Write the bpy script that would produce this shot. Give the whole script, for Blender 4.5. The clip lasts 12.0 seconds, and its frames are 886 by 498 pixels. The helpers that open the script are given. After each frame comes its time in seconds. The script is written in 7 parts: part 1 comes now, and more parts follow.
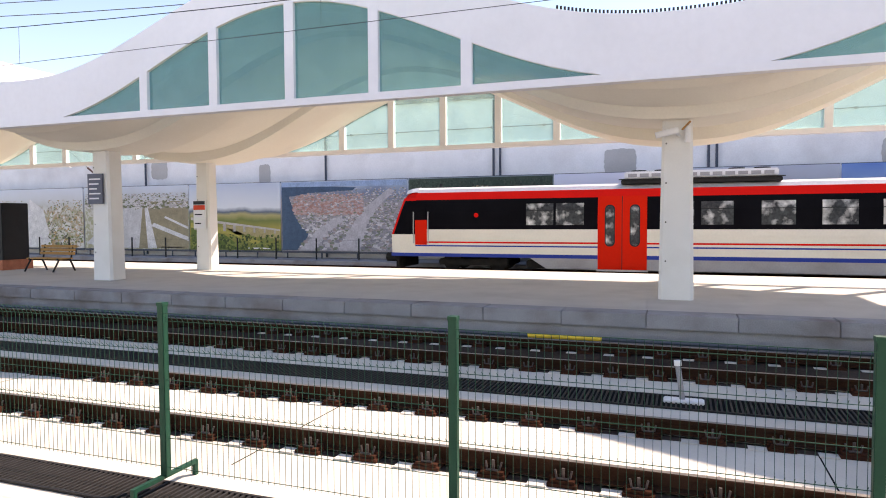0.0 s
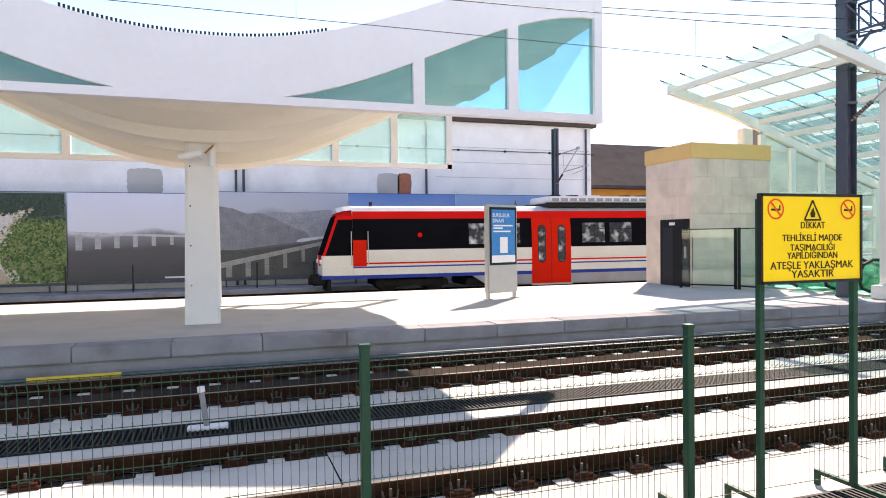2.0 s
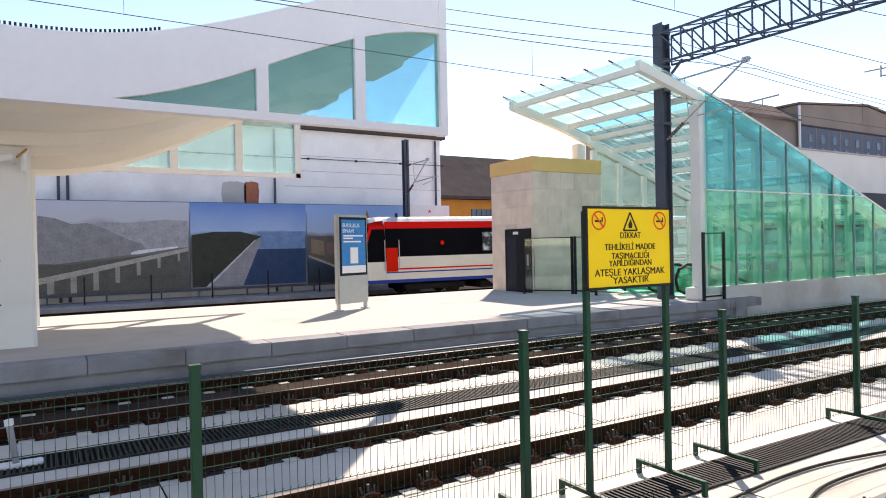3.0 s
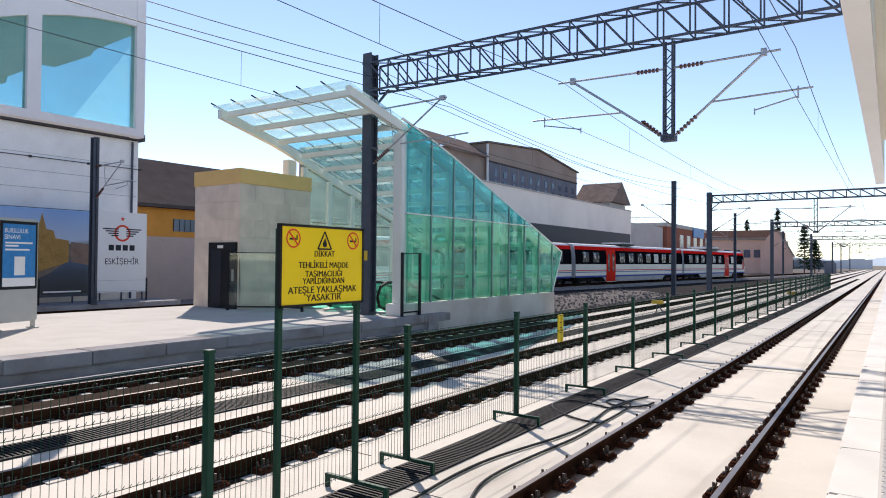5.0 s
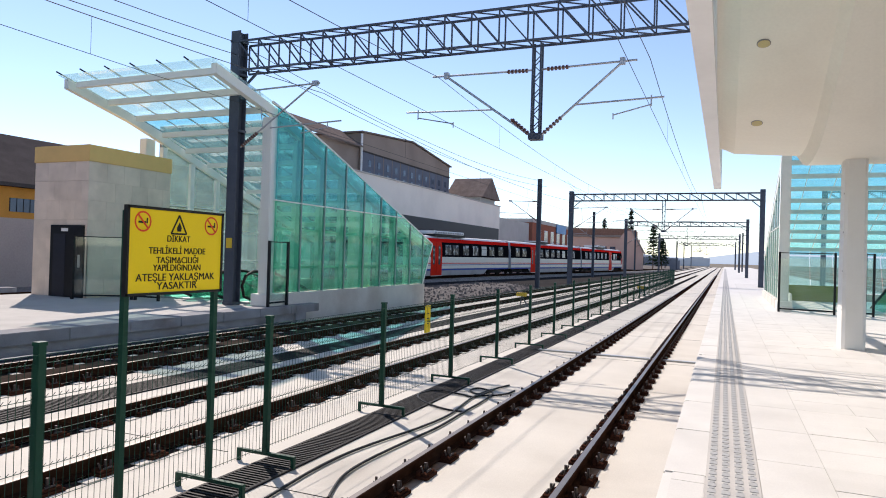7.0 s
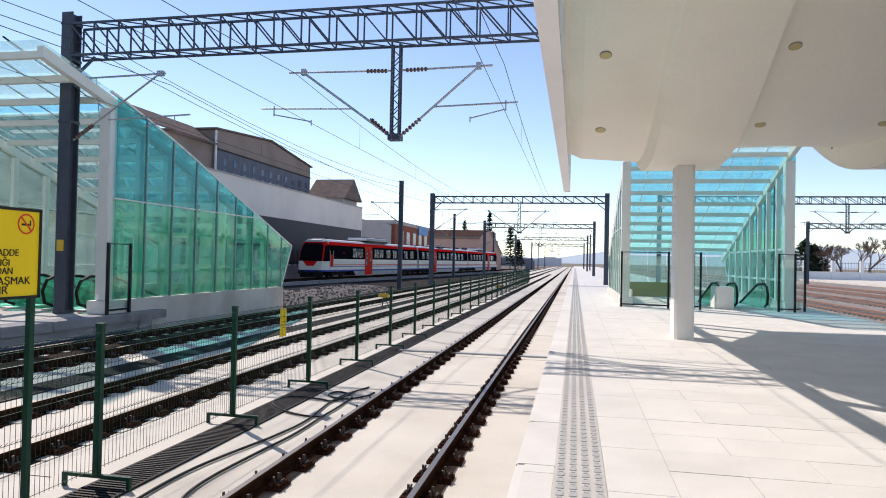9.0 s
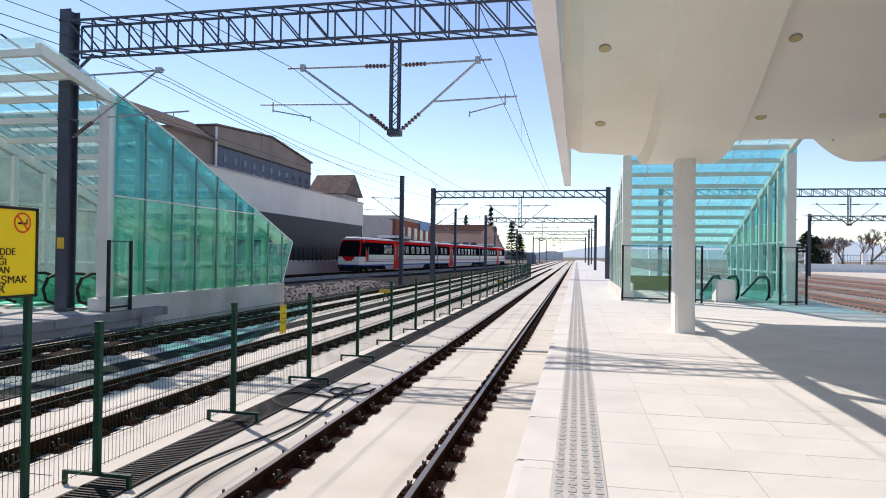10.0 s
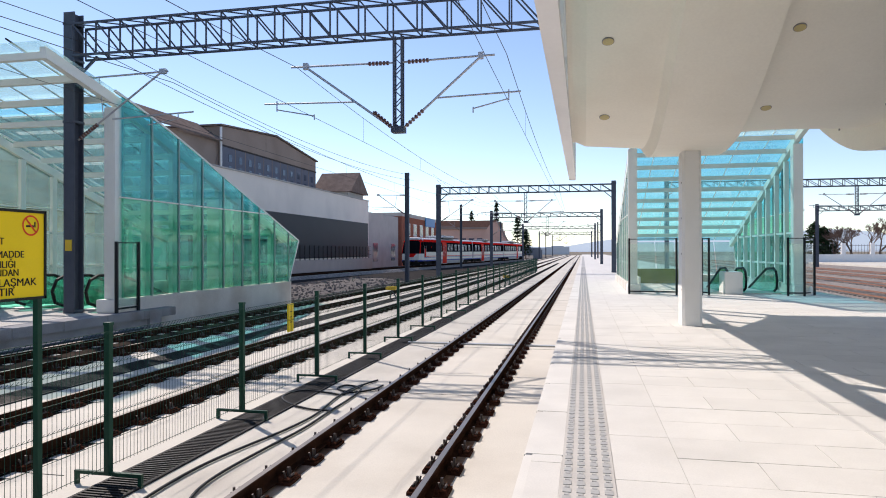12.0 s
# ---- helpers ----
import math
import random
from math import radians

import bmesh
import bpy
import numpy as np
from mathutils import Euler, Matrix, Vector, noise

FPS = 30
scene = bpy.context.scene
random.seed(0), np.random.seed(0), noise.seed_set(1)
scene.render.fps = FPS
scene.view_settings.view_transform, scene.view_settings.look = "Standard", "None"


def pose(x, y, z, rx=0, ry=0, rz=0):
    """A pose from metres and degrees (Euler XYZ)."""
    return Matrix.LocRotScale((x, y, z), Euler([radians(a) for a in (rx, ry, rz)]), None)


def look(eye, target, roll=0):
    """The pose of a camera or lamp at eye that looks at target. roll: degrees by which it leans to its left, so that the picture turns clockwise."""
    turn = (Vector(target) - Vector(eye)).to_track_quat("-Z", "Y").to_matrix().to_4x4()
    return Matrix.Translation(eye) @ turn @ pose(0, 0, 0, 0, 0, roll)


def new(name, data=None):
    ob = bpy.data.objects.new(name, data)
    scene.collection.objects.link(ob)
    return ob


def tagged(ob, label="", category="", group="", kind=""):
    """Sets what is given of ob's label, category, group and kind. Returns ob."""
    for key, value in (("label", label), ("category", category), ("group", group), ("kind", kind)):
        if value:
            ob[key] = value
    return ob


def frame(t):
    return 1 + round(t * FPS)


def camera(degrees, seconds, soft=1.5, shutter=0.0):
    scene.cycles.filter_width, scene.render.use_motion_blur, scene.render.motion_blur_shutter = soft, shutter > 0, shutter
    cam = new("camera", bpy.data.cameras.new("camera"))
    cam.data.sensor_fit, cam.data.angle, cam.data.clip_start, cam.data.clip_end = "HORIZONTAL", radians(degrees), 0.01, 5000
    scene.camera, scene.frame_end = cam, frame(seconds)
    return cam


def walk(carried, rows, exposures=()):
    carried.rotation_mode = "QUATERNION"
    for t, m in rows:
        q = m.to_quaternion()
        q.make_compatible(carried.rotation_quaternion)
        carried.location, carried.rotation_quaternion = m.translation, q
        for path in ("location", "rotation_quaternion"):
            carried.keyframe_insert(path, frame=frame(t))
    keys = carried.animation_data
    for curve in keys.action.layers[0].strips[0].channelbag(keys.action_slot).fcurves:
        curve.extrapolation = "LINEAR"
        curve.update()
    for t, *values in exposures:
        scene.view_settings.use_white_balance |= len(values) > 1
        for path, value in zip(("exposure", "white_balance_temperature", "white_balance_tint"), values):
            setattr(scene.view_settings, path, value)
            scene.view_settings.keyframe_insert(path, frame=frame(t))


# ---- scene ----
cam = camera(67.6, 12.0, soft=1.0)

PATH = [
    (0, (-0.139, 0.027, 1.664), (-2.015, -0.66, 1.577), -0.3),
    (0.5, (-0.16, 0.053, 1.674), (-2.133, -0.271, 1.626), -0.2),
    (1, (-0.176, 0.091, 1.687), (-2.174, 0.13, 1.619), -0.9),
    (1.5, (-0.217, 0.142, 1.675), (-2.174, 0.549, 1.601), -0.4),
    (2, (-0.211, 0.178, 1.675), (-2.105, 0.82, 1.646), -0.6),
    (2.5, (-0.191, 0.207, 1.688), (-1.998, 1.063, 1.668), -1.0),
    (2.7, (-0.189, 0.234, 1.69), (-1.957, 1.169, 1.675), -1.1),
    (4.3, (-0.107, 0.324, 1.697), (-1.489, 1.769, 1.735), 0.0),
    (4.5, (-0.072, 0.318, 1.707), (-1.379, 1.831, 1.755), 0.3),
    (5, (-0.066, 0.359, 1.704), (-1.188, 2.015, 1.74), 0.5),
    (5.5, (-0.054, 0.394, 1.701), (-1.056, 2.125, 1.732), 0.2),
    (6, (-0.061, 0.421, 1.695), (-0.966, 2.205, 1.711), 1.0),
    (6.5, (-0.068, 0.438, 1.695), (-0.898, 2.258, 1.697), 1.7),
    (7, (-0.053, 0.439, 1.693), (-0.838, 2.279, 1.71), 1.7),
    (7.5, (-0.035, 0.456, 1.697), (-0.697, 2.343, 1.713), 1.7),
    (7.7, (-0.037, 0.478, 1.689), (-0.635, 2.387, 1.707), 1.8),
    (9.3, (-0.007, 0.583, 1.671), (-0.393, 2.545, 1.707), 1.1),
    (9.5, (0.013, 0.584, 1.676), (-0.38, 2.544, 1.717), 0.9),
    (10, (0.003, 0.604, 1.681), (-0.393, 2.564, 1.698), 0.8),
    (10.5, (0.01, 0.596, 1.683), (-0.386, 2.556, 1.701), 0.7),
    (11, (0.016, 0.591, 1.682), (-0.396, 2.548, 1.703), 0.4),
    (11.5, (0.01, 0.597, 1.679), (-0.404, 2.554, 1.686), 0.1),
    (12, (0.011, 0.595, 1.678), (-0.403, 2.552, 1.684), -0.1),
]
walk(cam, [(t, look(eye, target, roll)) for t, eye, target, roll in PATH],
     exposures=[(0.0, 1.1, 8000, 22), (0.5, 1.2, 8000, 22), (1.5, 1.23, 7900, 21), (2.5, 1.0, 7800, 20), (4.5, 0.35, 7050, 17), (6.0, 0.26, 6900, 17), (9.5, 0.15, 6850, 17), (12.0, 0.14, 6850, 17)])

# ---- world, sun, exposure ----
SUN_AZ, SUN_EL = 50.0, 43.0
world = bpy.data.worlds.new("sky")
scene.world = world
world.use_nodes = True
wn = world.node_tree
wn.nodes.clear()
sky = wn.nodes.new("ShaderNodeTexSky")
sky.sky_type, sky.sun_disc = "NISHITA", False
sky.sun_elevation, sky.sun_rotation = radians(SUN_EL), radians(-SUN_AZ)
sky.altitude, sky.air_density, sky.dust_density, sky.ozone_density = 1400, 1.0, 0.05, 2.0
bg = wn.nodes.new("ShaderNodeBackground")
bg.inputs["Strength"].default_value = 0.165
wo = wn.nodes.new("ShaderNodeOutputWorld")
wn.links.new(sky.outputs[0], bg.inputs[0])
wn.links.new(bg.outputs[0], wo.inputs[0])

sun = new("sun", bpy.data.lights.new("sun", "SUN"))
sun.data.energy, sun.data.angle, sun.data.color = 4.8, radians(0.53), (1.0, 0.955, 0.88)
ce = math.cos(radians(SUN_EL))
sun_dir = Vector((-math.sin(radians(SUN_AZ)) * ce, math.cos(radians(SUN_AZ)) * ce, math.sin(radians(SUN_EL))))
sun.matrix_world = look(sun_dir * 200, (0, 0, 0))


# ---- materials ----
def mat(name, color, rough=0.6, metal=0.0, var=0.12, scale=3.0, fine=40.0, bump=0.15, stain=None, stain_amt=0.4, rand=0.0, coat=0.0, spec=None, obj=False, depth=0.01):
    """Base colour with two scales of variation, optional stains, and fine relief."""
    if spec is None:
        spec = 0.0 if rough >= 0.75 else 0.25
    m = bpy.data.materials.new(name)
    m.use_nodes = True
    nt = m.node_tree
    b = nt.nodes["Principled BSDF"]
    b.inputs["Roughness"].default_value, b.inputs["Metallic"].default_value = rough, metal
    b.inputs["Coat Weight"].default_value = coat
    b.inputs["Specular IOR Level"].default_value = spec
    if obj:
        pos = nt.nodes.new("ShaderNodeTexCoord").outputs["Object"]
    else:
        pos = nt.nodes.new("ShaderNodeNewGeometry").outputs["Position"]
    n1 = nt.nodes.new("ShaderNodeTexNoise")
    n1.inputs["Scale"].default_value, n1.inputs["Detail"].default_value = scale, 6
    n2 = nt.nodes.new("ShaderNodeTexNoise")
    n2.inputs["Scale"].default_value, n2.inputs["Detail"].default_value = fine, 4
    nt.links.new(pos, n1.inputs["Vector"])
    nt.links.new(pos, n2.inputs["Vector"])
    add = nt.nodes.new("ShaderNodeMath")
    add.operation = "ADD"
    nt.links.new(n1.outputs["Fac"], add.inputs[0])
    nt.links.new(n2.outputs["Fac"], add.inputs[1])
    ramp = nt.nodes.new("ShaderNodeMapRange")
    ramp.inputs["From Min"].default_value, ramp.inputs["From Max"].default_value = 0.6, 1.4
    ramp.inputs["To Min"].default_value, ramp.inputs["To Max"].default_value = 1 - var, 1 + var
    nt.links.new(add.outputs[0], ramp.inputs["Value"])
    value = ramp.outputs[0]
    if rand:
        info = nt.nodes.new("ShaderNodeObjectInfo")
        mr = nt.nodes.new("ShaderNodeMapRange")
        mr.inputs["To Min"].default_value, mr.inputs["To Max"].default_value = 1 - rand, 1 + rand
        nt.links.new(info.outputs["Random"], mr.inputs["Value"])
        mul = nt.nodes.new("ShaderNodeMath")
        mul.operation = "MULTIPLY"
        nt.links.new(value, mul.inputs[0])
        nt.links.new(mr.outputs[0], mul.inputs[1])
        value = mul.outputs[0]
    mix = nt.nodes.new("ShaderNodeVectorMath")
    mix.operation = "SCALE"
    mix.inputs[0].default_value = color
    nt.links.new(value, mix.inputs["Scale"])
    out = mix.outputs[0]
    if stain:
        n3 = nt.nodes.new("ShaderNodeTexNoise")
        n3.inputs["Scale"].default_value, n3.inputs["Detail"].default_value = scale * 0.45, 8
        nt.links.new(pos, n3.inputs["Vector"])
        sr = nt.nodes.new("ShaderNodeMapRange")
        sr.inputs["From Min"].default_value, sr.inputs["From Max"].default_value = 0.5, 0.75
        sr.inputs["To Max"].default_value = stain_amt
        nt.links.new(n3.outputs["Fac"], sr.inputs["Value"])
        mc = nt.nodes.new("ShaderNodeMix")
        mc.data_type = "RGBA"
        nt.links.new(sr.outputs[0], mc.inputs["Factor"])
        nt.links.new(out, mc.inputs["A"])
        mc.inputs["B"].default_value = (*stain, 1)
        out = mc.outputs["Result"]
    nt.links.new(out, b.inputs["Base Color"])
    if bump:
        bp = nt.nodes.new("ShaderNodeBump")
        bp.inputs["Strength"].default_value, bp.inputs["Distance"].default_value = bump, depth
        nt.links.new(add.outputs[0], bp.inputs["Height"])
        nt.links.new(bp.outputs[0], b.inputs["Normal"])
    return m


def glass(name, color, clear=0.8, rough=0.02, milk=(0.8, 0.9, 0.88)):
    """Architectural pane: tinted see-through, a little dust that glows when lit from behind, a mirror gloss towards grazing."""
    m = bpy.data.materials.new(name)
    m.use_nodes = True
    nt = m.node_tree
    nt.nodes.clear()
    o = nt.nodes.new("ShaderNodeOutputMaterial")
    tr = nt.nodes.new("ShaderNodeBsdfTransparent")
    tr.inputs[0].default_value = (*color, 1)
    df = nt.nodes.new("ShaderNodeBsdfTranslucent")
    df.inputs[0].default_value = (*[c * k for c, k in zip(color, milk)], 1)
    dd = nt.nodes.new("ShaderNodeBsdfDiffuse")
    dd.inputs[0].default_value = (*[c * k for c, k in zip(color, milk)], 1)
    both_sides = nt.nodes.new("ShaderNodeMixShader")
    nt.links.new(df.outputs[0], both_sides.inputs[1])
    nt.links.new(dd.outputs[0], both_sides.inputs[2])
    gl = nt.nodes.new("ShaderNodeBsdfGlossy")
    gl.inputs["Roughness"].default_value = rough
    pos = nt.nodes.new("ShaderNodeNewGeometry").outputs["Position"]
    nz = nt.nodes.new("ShaderNodeTexNoise")
    nz.inputs["Scale"].default_value, nz.inputs["Detail"].default_value = 1.4, 5
    nt.links.new(pos, nz.inputs["Vector"])
    mr = nt.nodes.new("ShaderNodeMapRange")
    mr.inputs["From Min"].default_value, mr.inputs["From Max"].default_value = 0.3, 0.7
    mr.inputs["To Min"].default_value, mr.inputs["To Max"].default_value = clear - 0.05, min(1.0, clear + 0.05)
    nt.links.new(nz.outputs["Fac"], mr.inputs["Value"])
    m1 = nt.nodes.new("ShaderNodeMixShader")
    nt.links.new(mr.outputs[0], m1.inputs[0])
    nt.links.new(both_sides.outputs[0], m1.inputs[1])
    nt.links.new(tr.outputs[0], m1.inputs[2])
    lw = nt.nodes.new("ShaderNodeLayerWeight")
    pw = nt.nodes.new("ShaderNodeMath")
    pw.operation = "POWER"
    pw.inputs[1].default_value = 4.0
    nt.links.new(lw.outputs["Facing"], pw.inputs[0])
    ml = nt.nodes.new("ShaderNodeMath")
    ml.operation = "MULTIPLY_ADD"
    ml.inputs[1].default_value, ml.inputs[2].default_value = 0.75, 0.035
    nt.links.new(pw.outputs[0], ml.inputs[0])
    m2 = nt.nodes.new("ShaderNodeMixShader")
    nt.links.new(ml.outputs[0], m2.inputs[0])
    nt.links.new(m1.outputs[0], m2.inputs[1])
    nt.links.new(gl.outputs[0], m2.inputs[2])
    nt.links.new(m2.outputs[0], o.inputs[0])
    return m


def photo(name, stops, wobble=0.6, patch=None, patch_scale=1.2, z0=0.0, h=3.9, seed=0.0):
    """A printed landscape: bands by height with an uneven skyline, broken by patches of other colours."""
    m = bpy.data.materials.new(name)
    m.use_nodes = True
    nt = m.node_tree
    b = nt.nodes["Principled BSDF"]
    b.inputs["Roughness"].default_value = 0.45
    pos = nt.nodes.new("ShaderNodeNewGeometry").outputs["Position"]
    sep = nt.nodes.new("ShaderNodeSeparateXYZ")
    nt.links.new(pos, sep.inputs[0])
    off = nt.nodes.new("ShaderNodeVectorMath")
    off.inputs[1].default_value = (seed, seed * 1.7, seed * 0.3)
    nt.links.new(pos, off.inputs[0])
    n = nt.nodes.new("ShaderNodeTexNoise")
    n.inputs["Scale"].default_value, n.inputs["Detail"].default_value = 0.55, 7
    nt.links.new(off.outputs[0], n.inputs["Vector"])
    ma = nt.nodes.new("ShaderNodeMath")
    ma.operation = "MULTIPLY_ADD"
    ma.inputs[1].default_value = wobble * 2
    nt.links.new(n.outputs["Fac"], ma.inputs[0])
    sub = nt.nodes.new("ShaderNodeMath")
    sub.operation = "SUBTRACT"
    sub.inputs[1].default_value = z0 + wobble
    nt.links.new(sep.outputs["Z"], sub.inputs[0])
    nt.links.new(sub.outputs[0], ma.inputs[2])
    dv = nt.nodes.new("ShaderNodeMath")
    dv.operation = "DIVIDE"
    dv.inputs[1].default_value = h
    nt.links.new(ma.outputs[0], dv.inputs[0])
    cr = nt.nodes.new("ShaderNodeValToRGB")
    e = cr.color_ramp.elements
    while len(e) < len(stops):
        e.new(0.5)
    for k, (p, c) in enumerate(stops):
        e[k].position, e[k].color = p, (*c, 1)
    nt.links.new(dv.outputs[0], cr.inputs[0])
    out = cr.outputs[0]
    if patch:
        v = nt.nodes.new("ShaderNodeTexNoise")
        v.inputs["Scale"].default_value, v.inputs["Detail"].default_value, v.inputs["Roughness"].default_value = patch_scale, 7, 0.62
        nt.links.new(off.outputs[0], v.inputs["Vector"])
        vr = nt.nodes.new("ShaderNodeValToRGB")
        vr.color_ramp.interpolation = "LINEAR"
        ve = vr.color_ramp.elements
        while len(ve) < len(patch):
            ve.new(0.5)
        for k, c in enumerate(patch):
            ve[k].position, ve[k].color = 0.41 + 0.2 * k / len(patch), (*c, 1)
        nt.links.new(v.outputs["Fac"], vr.inputs[0])
        lim = nt.nodes.new("ShaderNodeMapRange")
        lim.inputs["From Min"].default_value, lim.inputs["From Max"].default_value = 0.72, 0.62
        lim.inputs["To Max"].default_value = 0.75
        nt.links.new(dv.outputs[0], lim.inputs["Value"])
        mc = nt.nodes.new("ShaderNodeMix")
        mc.data_type = "RGBA"
        nt.links.new(lim.outputs[0], mc.inputs["Factor"])
        nt.links.new(out, mc.inputs["A"])
        nt.links.new(vr.outputs[0], mc.inputs["B"])
        out = mc.outputs["Result"]
    nt.links.new(out, b.inputs["Base Color"])
    return m


